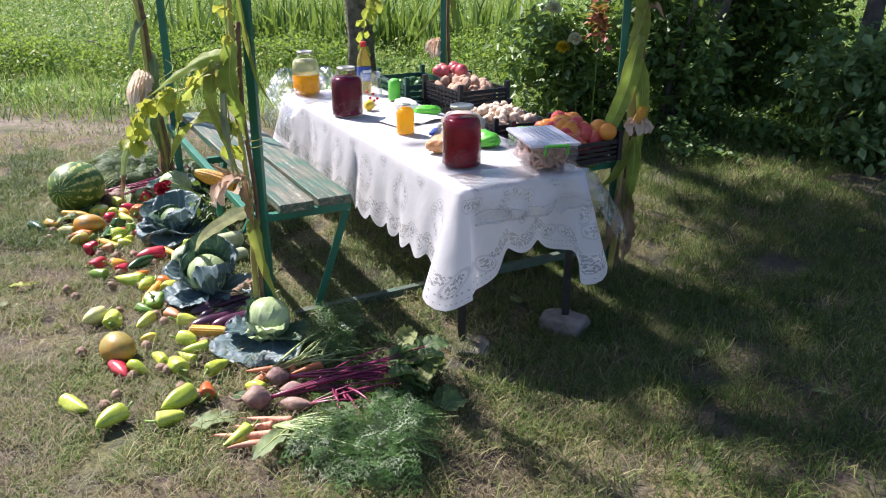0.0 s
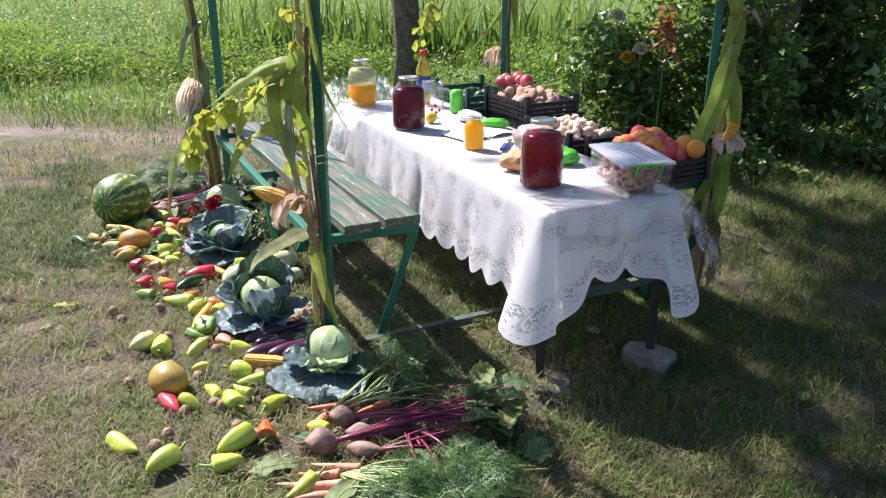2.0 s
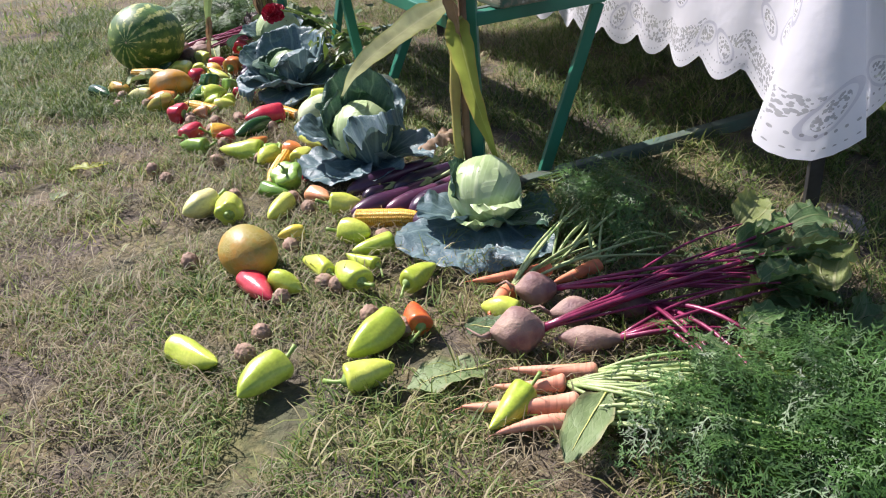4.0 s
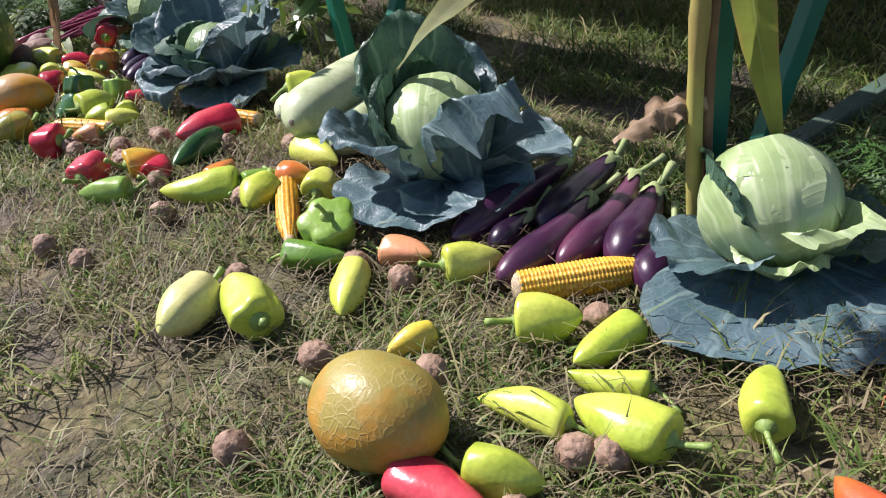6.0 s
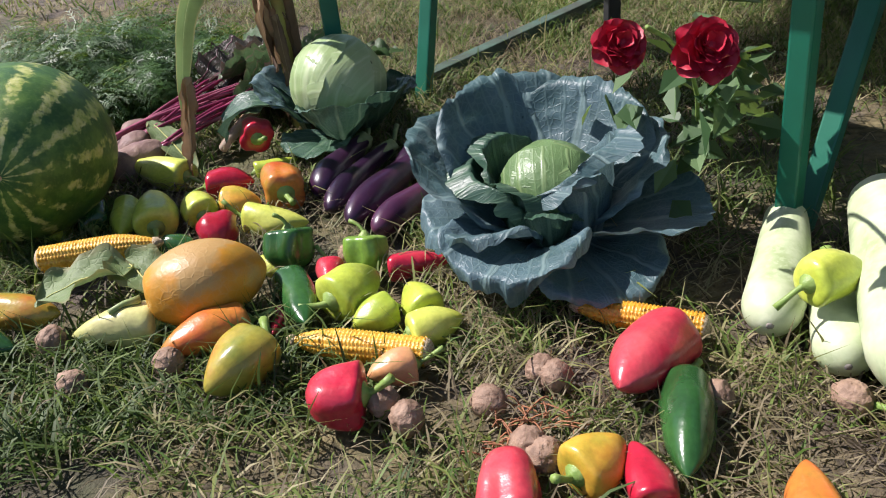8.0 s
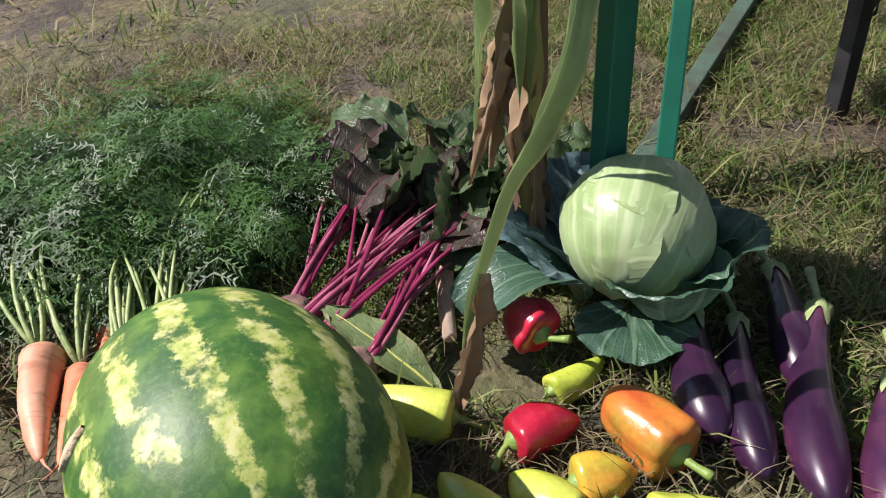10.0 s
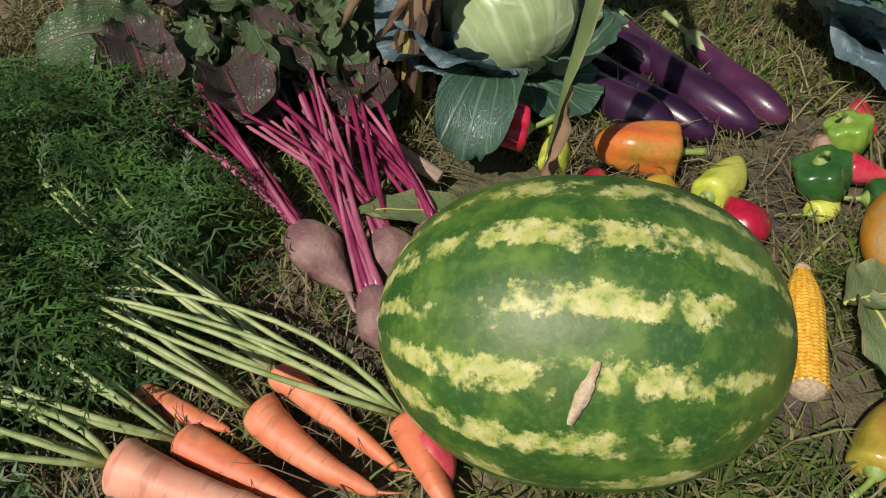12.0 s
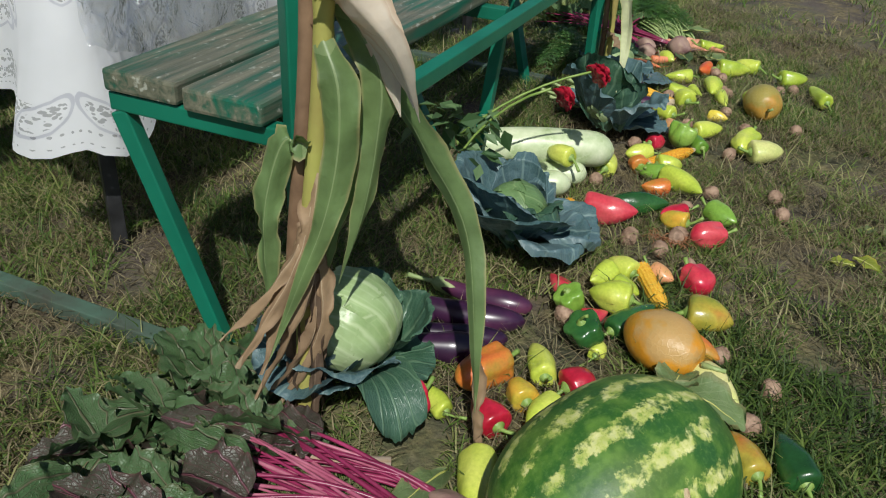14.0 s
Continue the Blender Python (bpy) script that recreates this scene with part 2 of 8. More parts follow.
M_CORN_LEAF = leafy("corn_leaf", (0.27, 0.38, 0.06), (0.48, 0.54, 0.20), (0.44, 0.30, 0.10), 0.55, 1.0, 0.0, 0.3, island=0.2, worn=0.46, through=0.58)
M_YELLOW_LEAF = leafy("yellowing_vine_leaf", (0.33, 0.41, 0.05), (0.48, 0.52, 0.15), (0.50, 0.40, 0.08), 0.5, 6.0, 4.0, 0.4, island=0.3, through=0.5)
M_DRY_LEAF = leafy("dry_corn_leaf", (0.31, 0.21, 0.12), (0.50, 0.39, 0.26), (0.15, 0.09, 0.05), 0.7, 1.0, 0.0, 0.4, island=0.3)
M_PALE_LEAF = leafy("bleached_corn_leaf", (0.50, 0.52, 0.30), (0.66, 0.66, 0.44), (0.40, 0.42, 0.14), 0.5, 1.0, 0.0, 0.3)
M_GREY_LEAF = leafy("wilted_grey_green_leaf", (0.13, 0.20, 0.065), (0.25, 0.31, 0.15), (0.26, 0.23, 0.10), 0.6, 5.0, 5.0, 0.5, bloom=(0.20, 0.26, 0.12), net=9.0)
M_BEET_STALK = plain("beet_stalk", (0.11, 0.006, 0.03), (0.30, 0.035, 0.105), 18, 0.35, 0.15)
M_PINK_STALK = plain("pale_beet_stalk", (0.24, 0.03, 0.08), (0.44, 0.16, 0.22), 18, 0.35, 0.15)
M_BEET = plain("beet_root", (0.10, 0.032, 0.048), (0.36, 0.25, 0.185), 15, 0.65, 0.8)


def carrot_skin(name, dark, mid, light):
    """Orange root skin with thin rings across it and a little earth."""
    k = Mat(name, 0.55)
    c = k.ramp(k.noise(18.0, 6.0), (0.3, dark), (0.5, mid), (0.72, light))
    across = k.node("Mapping")
    across.inputs["Scale"].default_value = (130.0, 22.0, 22.0)
    k.link(k.coords(), across.inputs["Vector"])
    ring = k.noise(1.0, 2.0, across.outputs[0])
    c = k.mix(k.math("MULTIPLY", k.ramp(ring, (0.58, (0, 0, 0)), (0.66, (1, 1, 1))), 0.35), c, (0.26, 0.10, 0.05))
    c = k.mix(k.math("MULTIPLY", k.ramp(k.noise(30.0, 7.0), (0.60, (0, 0, 0)), (0.75, (1, 1, 1))), 0.5), c, (0.20, 0.13, 0.09))
    k.color(c)
    k.bump(ring, 0.25, 0.003)
    return k.m


M_CARROT = carrot_skin("carrot_root", (0.50, 0.125, 0.045), (0.64, 0.195, 0.085), (0.72, 0.31, 0.17))
M_PALE_CARROT = carrot_skin("earthy_carrot_root", (0.44, 0.18, 0.10), (0.64, 0.28, 0.17), (0.70, 0.40, 0.27))
M_TENDRIL = plain("vine_tendril", (0.40, 0.44, 0.08), (0.55, 0.52, 0.20), 30, 0.6)


def aubergine_skin():
    k = Mat("aubergine_skin", 0.32, Coat_Weight=0.3, Coat_Roughness=0.12)
    fac = k.math("ADD", k.noise(12.0, 4.0), k.math("MULTIPLY", k.math("SUBTRACT", k.random(), 0.5), 0.5))
    k.color(k.ramp(fac, (0.3, (0.014, 0.005, 0.020)), (0.55, (0.045, 0.013, 0.042)), (0.85, (0.13, 0.036, 0.075))))
    return k.m


def marrow_skin():
    k = Mat("marrow_skin", 0.4)
    s = k.split(k.coords())
    c = k.ramp(k.noise(18.0, 6.0), (0.34, (0.30, 0.38, 0.18)), (0.5, (0.44, 0.51, 0.30)), (0.66, (0.58, 0.62, 0.42)))
    c = k.mix(k.math("MULTIPLY", k.ramp(k.noise(110.0, 4.0), (0.52, (0, 0, 0)), (0.60, (1, 1, 1))), 0.6), c, (0.50, 0.56, 0.35))
    c = k.mix(k.ramp(k.noise(26.0, 6.0), (0.70, (0, 0, 0)), (0.74, (1, 1, 1))), c, (0.10, 0.085, 0.05))
    k.color(c)
    k.bump(k.noise(40.0), 0.15, 0.005)
    return k.m


def watermelon_skin():
    k = Mat("watermelon_rind", 0.5)
    s = k.split(k.coords())
    around = k.math("ARCTAN2", s[1], s[2])
    jag = k.math("MULTIPLY", k.math("SUBTRACT", k.noise(14.0, 7.0, rough=0.7), 0.5), 3.4)
    wave = k.math("SINE", k.math("ADD", k.math("MULTIPLY", around, 15.0), jag))
    blotch = k.math("MULTIPLY", k.math("SUBTRACT", k.noise(60.0, 6.0, rough=0.75), 0.5), 5.0)
    narrow = k.math("MULTIPLY", k.math("MINIMUM", k.math("ADD", s[0], 0.07), 0.0), 4.5)
    stripe = k.ramp(k.math("ADD", k.math("ADD", wave, narrow), blotch), (0.0, (0, 0, 0)), (0.55, (1, 1, 1)))
    stripe = k.math("MULTIPLY", stripe, k.ramp(k.noise(16.0, 5.0, rough=0.65), (0.45, (0.04, 0.04, 0.04)), (0.51, (1, 1, 1))))
    green = k.ramp(k.noise(30.0, 6.0), (0.3, (0.022, 0.085, 0.016)), (0.48, (0.030, 0.10, 0.012)), (0.68, (0.10, 0.20, 0.028)))
    pale = k.ramp(k.noise(75.0, 8.0, rough=0.7), (0.34, (0.14, 0.25, 0.03)), (0.48, (0.42, 0.45, 0.12)), (0.62, (0.66, 0.63, 0.30)))
    c = k.mix(stripe, green, pale)
    speck = k.ramp(k.noise(150.0, 4.0, rough=0.7), (0.50, (0, 0, 0)), (0.66, (1, 1, 1)))
    c = k.mix(k.math("MULTIPLY", speck, 0.38), c, (0.12, 0.22, 0.05))
    c = k.mix(k.math("MULTIPLY", k.ramp(k.noise(5.0, 5.0), (0.50, (0, 0, 0)), (0.68, (1, 1, 1))), 0.28), c, (0.26, 0.29, 0.05))
    c = k.mix(k.ramp(k.noise(7.0, 8.0, rough=0.75), (0.68, (0, 0, 0)), (0.71, (1, 1, 1))), c, (0.38, 0.30, 0.18))
    k.bump(k.noise(90.0, 5.0), 0.15, 0.004)
    k.color(c)
    return k.m


def yellow_melon_skin(name, low, mid, high, scar, net, cord, strength):
    k = Mat(name, 0.45)
    c = k.ramp(k.noise(14.0, 6.0), (0.3, low), (0.52, mid), (0.75, high))
    warp = k.node("TexNoise", Scale=40.0, Detail=3.0)
    k.link(k.coords(), warp.inputs["Vector"])
    crack = k.node("TexVoronoi", Scale=net)
    crack.feature = "DISTANCE_TO_EDGE"
    k.link(k.mix(0.012, k.coords(), warp.outputs["Color"], "ADD"), crack.inputs["Vector"])
    up = k.split(k.coords())
    patch = k.math("MULTIPLY", k.ramp(k.math("ADD", k.noise(11.0, 6.0), k.math("MULTIPLY", up[2], 4.0)), (0.56, (0, 0, 0)), (0.66, (1, 1, 1))), 0.75)
    c = k.mix(patch, c, scar)
    lines = k.math("MULTIPLY", k.ramp(crack.outputs["Distance"], (0.02, (1, 1, 1)), (0.12, (0, 0, 0))), k.ramp(k.noise(22.0, 4.0), (0.38, (0.15, 0.15, 0.15)), (0.58, (1, 1, 1))))
    c = k.mix(k.math("MULTIPLY", lines, strength), c, cord)
    k.color(c)
    k.bump(k.math("ADD", k.noise(60.0), k.math("MULTIPLY", lines, strength)), 0.4, 0.003)
    return k.m


M_AUBERGINE, M_MARROW, M_WATERMELON = aubergine_skin(), marrow_skin(), watermelon_skin()
M_YELLOW_MELON = yellow_melon_skin("yellow_melon_rind", (0.34, 0.20, 0.02), (0.56, 0.235, 0.012), (0.64, 0.31, 0.025), (0.40, 0.28, 0.12), 90.0, (0.50, 0.36, 0.15), 0.18)
M_NET_MELON = yellow_melon_skin("netted_melon_rind", (0.20, 0.19, 0.035), (0.42, 0.22, 0.030), (0.48, 0.27, 0.05), (0.26, 0.25, 0.06), 95.0, (0.44, 0.34, 0.15), 0.28)


def ground_material():
    k = Mat("trodden_ground", 0.95)
    pos = k.node("NewGeometry").outputs["Position"]
    earth = k.ramp(k.noise(3.0, 8.0, pos), (0.3, (0.042, 0.033, 0.026)), (0.55, (0.105, 0.083, 0.065)), (0.75, (0.215, 0.178, 0.145)))
    litter = k.ramp(k.noise(55.0, 6.0, pos, 0.6), (0.35, (0.05, 0.042, 0.022)), (0.6, (0.17, 0.135, 0.065)), (0.8, (0.26, 0.22, 0.13)))
    c = k.mix(k.ramp(k.noise(6.0, 6.0, pos), (0.42, (0, 0, 0)), (0.56, (1, 1, 1))), earth, litter)
    green = k.ramp(k.noise(30.0, 5.0, pos), (0.3, (0.03, 0.055, 0.012)), (0.7, (0.09, 0.14, 0.03)))
    c = k.mix(k.ramp(k.noise(1.7, 6.0, pos), (0.46, (0, 0, 0)), (0.64, (0.45, 0.45, 0.45))), c, green)
    s = k.split(pos)
    far = k.ramp(k.math("MULTIPLY", s[1], 0.1), (0.60, (0, 0, 0)), (0.68, (1, 1, 1)))
    c = k.mix(far, c, k.ramp(k.noise(2.0, 8.0, pos), (0.3, (0.05, 0.10, 0.015)), (0.7, (0.17, 0.24, 0.04))))
    bent = k.math("ADD", s[1], k.math("MULTIPLY", k.math("SUBTRACT", k.noise(1.5, 4.0, pos), 0.5), 0.5))
    band = k.ramp(k.math("SUBTRACT", bent, 5.0), (0.28, (0, 0, 0)), (0.48, (1, 1, 1)), (0.66, (1, 1, 1)), (0.84, (0, 0, 0)))
    band = k.math("MULTIPLY", band, k.ramp(k.math("MULTIPLY", k.math("ADD", s[0], k.noise(2.5, 5.0, pos)), -0.2), (0.30, (0, 0, 0)), (0.46, (1, 1, 1))))
    c = k.mix(k.math("MULTIPLY", band, k.ramp(k.noise(4.0, 6.0, pos), (0.35, (0.25, 0.25, 0.25)), (0.55, (0.85, 0.85, 0.85)))), c, k.ramp(k.noise(12.0, 6.0, pos), (0.3, (0.15, 0.12, 0.10)), (0.7, (0.26, 0.215, 0.18))))
    k.color(c)
    k.bump(k.noise(28.0, 8.0, pos), 0.8, 0.03)
    return k.m


def blade_material(name, *stops):
    """Grass: each blade takes its own colour, greener in patches."""
    k = Mat(name, 0.6)
    pos = k.node("NewGeometry").outputs["Position"]
    patch = k.math("SUBTRACT", k.noise(1.9, 4.0, pos), 0.5)
    fac = k.math("ADD", k.island(), k.math("MULTIPLY", patch, 1.9))
    c = k.ramp(fac, *stops)
    k.color(c)
    back = k.node("BsdfTranslucent")
    k.link(c, back.inputs["Color"])
    both = k.node("MixShader", Fac=0.42)
    k.link(k.b.outputs[0], both.inputs[1])
    k.link(back.outputs[0], both.inputs[2])
    k.link(both.outputs[0], k.t.nodes["Material Output"].inputs["Surface"])
    return k.m


M_GROUND = ground_material()
M_LAWN = blade_material("short_grass", (0.0, (0.19, 0.15, 0.08)), (0.16, (0.38, 0.32, 0.18)), (0.34, (0.31, 0.31, 0.12)), (0.52, (0.18, 0.25, 0.05)), (1.0, (0.075, 0.16, 0.025)))
M_HAY = blade_material("cut_dry_grass", (0.0, (0.07, 0.052, 0.03)), (0.4, (0.20, 0.16, 0.09)), (0.8, (0.34, 0.29, 0.17)), (1.0, (0.17, 0.19, 0.075)))
M_MEADOW = blade_material("meadow_growth", (0.0, (0.06, 0.13, 0.02)), (0.5, (0.15, 0.27, 0.045)), (0.85, (0.28, 0.39, 0.08)), (1.0, (0.42, 0.45, 0.14)))
# greener grass, with the shade it lies in put into its darker tones
M_SHADE_GRASS = blade_material("shaded_green_grass", (0.0, (0.05, 0.085, 0.02)), (0.5, (0.085, 0.15, 0.025)), (0.8, (0.15, 0.21, 0.04)), (1.0, (0.26, 0.25, 0.11)))
M_LONG_GRASS = blade_material("long_grass_blades", (0.0, (0.10, 0.16, 0.03)), (0.4, (0.19, 0.25, 0.055)), (0.75, (0.31, 0.31, 0.12)), (1.0, (0.42, 0.37, 0.20)))
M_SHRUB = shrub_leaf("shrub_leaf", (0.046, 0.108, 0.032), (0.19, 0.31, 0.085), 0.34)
# lighter copy of the shrub leaf: sunlight put into its colour
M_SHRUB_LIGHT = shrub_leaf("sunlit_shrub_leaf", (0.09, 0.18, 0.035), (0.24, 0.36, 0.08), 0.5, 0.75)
M_SILVER = shrub_leaf("elder_leaf", (0.075, 0.16, 0.06), (0.25, 0.38, 0.16), 0.40)
# lit plumes and the dark gaps between them are painted in by noise
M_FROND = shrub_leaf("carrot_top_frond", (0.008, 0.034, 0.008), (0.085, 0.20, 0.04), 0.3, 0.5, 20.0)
M_ROSE_LEAF = shrub_leaf("rose_leaf", (0.035, 0.085, 0.03), (0.13, 0.21, 0.09), 0.25)
M_BARK = plain("tree_bark", (0.06, 0.05, 0.044), (0.20, 0.175, 0.15), 14, 0.9, 1.0, distance=0.02)
M_GREY_POST = plain("weathered_post", (0.09, 0.085, 0.08), (0.24, 0.22, 0.20), 12, 0.9, 0.8, distance=0.01)
M_PETAL_RED = plain("dark_red_petal", (0.30, 0.004, 0.02), (0.52, 0.02, 0.05), 25, 0.5, 0.2)
M_PETAL_CREAM = shrub_leaf("cream_petal", (0.72, 0.69, 0.50), (0.86, 0.83, 0.68), 0.5)
M_PETAL_YELLOW = shrub_leaf("yellow_petal", (0.70, 0.44, 0.01), (0.84, 0.60, 0.04), 0.5)
M_RED_SPIKE = shrub_leaf("red_flower_spike", (0.26, 0.06, 0.04), (0.50, 0.16, 0.11), 0.4)


def green_paint(name, worn):
    """Green paint on timber, rubbed to grey wood along the grain where it is worn."""
    k = Mat(name, 0.5)
    co = k.coords()
    grain = k.node("Mapping")
    grain.inputs["Scale"].default_value = (2.2, 38.0, 38.0)
    k.link(co, grain.inputs["Vector"])
    g = k.noise(1.6, 8.0, grain.outputs[0], 0.4)
    paint = k.ramp(k.noise(9.0, 5.0), (0.3, (0.006, 0.075, 0.045)), (0.7, (0.012, 0.125, 0.075)))
    wood = k.ramp(g, (0.3, (0.042, 0.050, 0.034)), (0.7, (0.19, 0.185, 0.130)))
    amount = k.math("ADD", k.math("MULTIPLY", g, 0.7), k.math("MULTIPLY", k.noise(5.0, 6.0), 0.6))
    c = k.mix(k.ramp(amount, (0.62 - worn * 0.3, (0, 0, 0)), (0.78 - worn * 0.22, (1, 1, 1))), paint, wood)
    scuff = k.math("MULTIPLY", k.noise(58.0, 6.0), k.math("ADD", g, 0.5))
    c = k.mix(k.ramp(scuff, (0.63, (0, 0, 0)), (0.70, (0.7, 0.7, 0.7))), c, (0.40, 0.41, 0.35))
    k.color(c)
    k.bump(g, 0.55, 0.004)
    return k.m


M_PAINT = plain("green_painted_steel", (0.006, 0.105, 0.062), (0.012, 0.165, 0.10), 6, 0.45, 0.15)
M_BOARD = green_paint("worn_green_board", 0.40)
M_BLACK_STEEL = plain("black_painted_steel", (0.008, 0.008, 0.009), (0.03, 0.03, 0.032), 20, 0.5, 0.1)
M_OLD_RAIL = plain("rusty_green_rail", (0.05, 0.055, 0.04), (0.06, 0.12, 0.085), 12, 0.7, 0.4)
M_CRATE = plain("black_crate_plastic", (0.008, 0.008, 0.010), (0.025, 0.026, 0.03), 15, 0.45, 0.1)
M_CRATE_GREEN = plain("dark_green_crate_plastic", (0.010, 0.05, 0.035), (0.02, 0.09, 0.06), 15, 0.45, 0.1)
M_LID = plain("tin_lid", (0.42, 0.42, 0.36), (0.62, 0.60, 0.50), 20, 0.3, 0.1, metal=0.9)
M_GREEN_PLASTIC = plain("bright_green_plastic", (0.07, 0.42, 0.03), (0.13, 0.58, 0.05), 14, 0.4, 0.3)
M_PAPER = plain("white_paper", (0.70, 0.70, 0.70), (0.80, 0.80, 0.79), 12, 0.7, 0.1)
M_BREAD = plain("bread_crust", (0.36, 0.15, 0.05), (0.62, 0.34, 0.15), 18, 0.6, 0.4)
M_TABLE_WOOD = plain("table_board", (0.10, 0.08, 0.06), (0.2, 0.16, 0.12), 12, 0.8, 0.3)
M_POTATO = plain("potato_skin", (0.34, 0.20, 0.14), (0.55, 0.36, 0.25), 18, 0.8, 0.4)
M_APPLE = fruit_skin("apple_skin", (0.22, 0.02, 0.03), (0.42, 0.05, 0.07), (0.55, 0.16, 0.14), 0.35)
M_PEACH = fruit_skin("peach_skin", (0.48, 0.03, 0.05), (0.60, 0.09, 0.07), (0.74, 0.32, 0.12), 0.7, 14.0)
M_APRICOT = fruit_skin("orange_fruit_skin", (0.62, 0.20, 0.02), (0.75, 0.27, 0.03), (0.78, 0.34, 0.06), 0.6, 10.0)
M_ONION = plain("garlic_skin", (0.38, 0.25, 0.16), (0.72, 0.60, 0.47), 22, 0.6, 0.4)
M_LEMON = plain("lemon_skin", (0.66, 0.46, 0.02), (0.76, 0.58, 0.06), 20, 0.45, 0.3)
M_RING = plain("small_bagel_crust", (0.26, 0.13, 0.09), (0.48, 0.29, 0.22), 30, 0.6, 0.2)


def glass(name, color, rough=0.02, transmission=1.0, ior=1.45):
    k = Mat(name, rough, Transmission_Weight=transmission, IOR=ior)
    k.b.inputs["Base Color"].default_value = (*color, 1)
    return k.m


def liquid(name, deep, mid, through):
    """Preserve in a jar: glossy, and glowing where light comes through from behind."""
    k = Mat(name, 0.2, Specular_IOR_Level=0.15)
    c = k.ramp(k.noise(35.0, 3.0), (0.35, deep), (0.65, mid))
    k.color(c)
    back = k.node("BsdfTranslucent")
    k.link(k.mix(1.0, c, tuple(min(1, 2.4 * x) for x in mid)), back.inputs["Color"])
    both = k.node("MixShader", Fac=through)
    k.link(k.b.outputs[0], both.inputs[1])
    k.link(back.outputs[0], both.inputs[2])
    k.link(both.outputs[0], k.t.nodes["Material Output"].inputs["Surface"])
    return k.m


def film_material(name, crease=0.5, base=0.05, gloss=0.65):
    k = Mat(name, 0.08)
    t = k.node("BsdfTransparent")
    gl = k.node("BsdfGlossy", Roughness=0.12)
    gl.inputs["Color"].default_value = (0.9, 0.92, 0.95, 1)
    f = k.node("LayerWeight", Blend=0.5)
    n = k.node("Bump", Strength=crease, Distance=0.02)
    k.link(k.noise(16.0, 5.0, distort=1.5), n.inputs["Height"])
    k.link(n.outputs[0], gl.inputs["Normal"])
    k.link(n.outputs[0], f.inputs["Normal"])
    rim = k.math("POWER", f.outputs["Facing"], 4.0)
    mx = k.node("MixShader")
    k.link(k.math("ADD", k.math("MULTIPLY", rim, gloss), base, True), mx.inputs[0])
    k.link(t.outputs[0], mx.inputs[1])
    k.link(gl.outputs[0], mx.inputs[2])
    k.link(mx.outputs[0], k.t.nodes["Material Output"].inputs["Surface"])
    return k.m


def cloudy_plastic(name, colour, amount, base):
    """Clear film with a milky haze of the given colour in it."""
    m = film_material(name, 0.05, base, 0.8)
    haze, both = m.node_tree.nodes.new("ShaderNodeBsdfDiffuse"), m.node_tree.nodes.new("ShaderNodeMixShader")
    haze.inputs["Color"].default_value = (*colour, 1)
    both.inputs[0].default_value = amount
    out = m.node_tree.nodes["Material Output"].inputs["Surface"]
    m.node_tree.links.new(out.links[0].from_socket, both.inputs[1])
    m.node_tree.links.new(haze.outputs[0], both.inputs[2])
    m.node_tree.links.new(both.outputs[0], out)
    return m


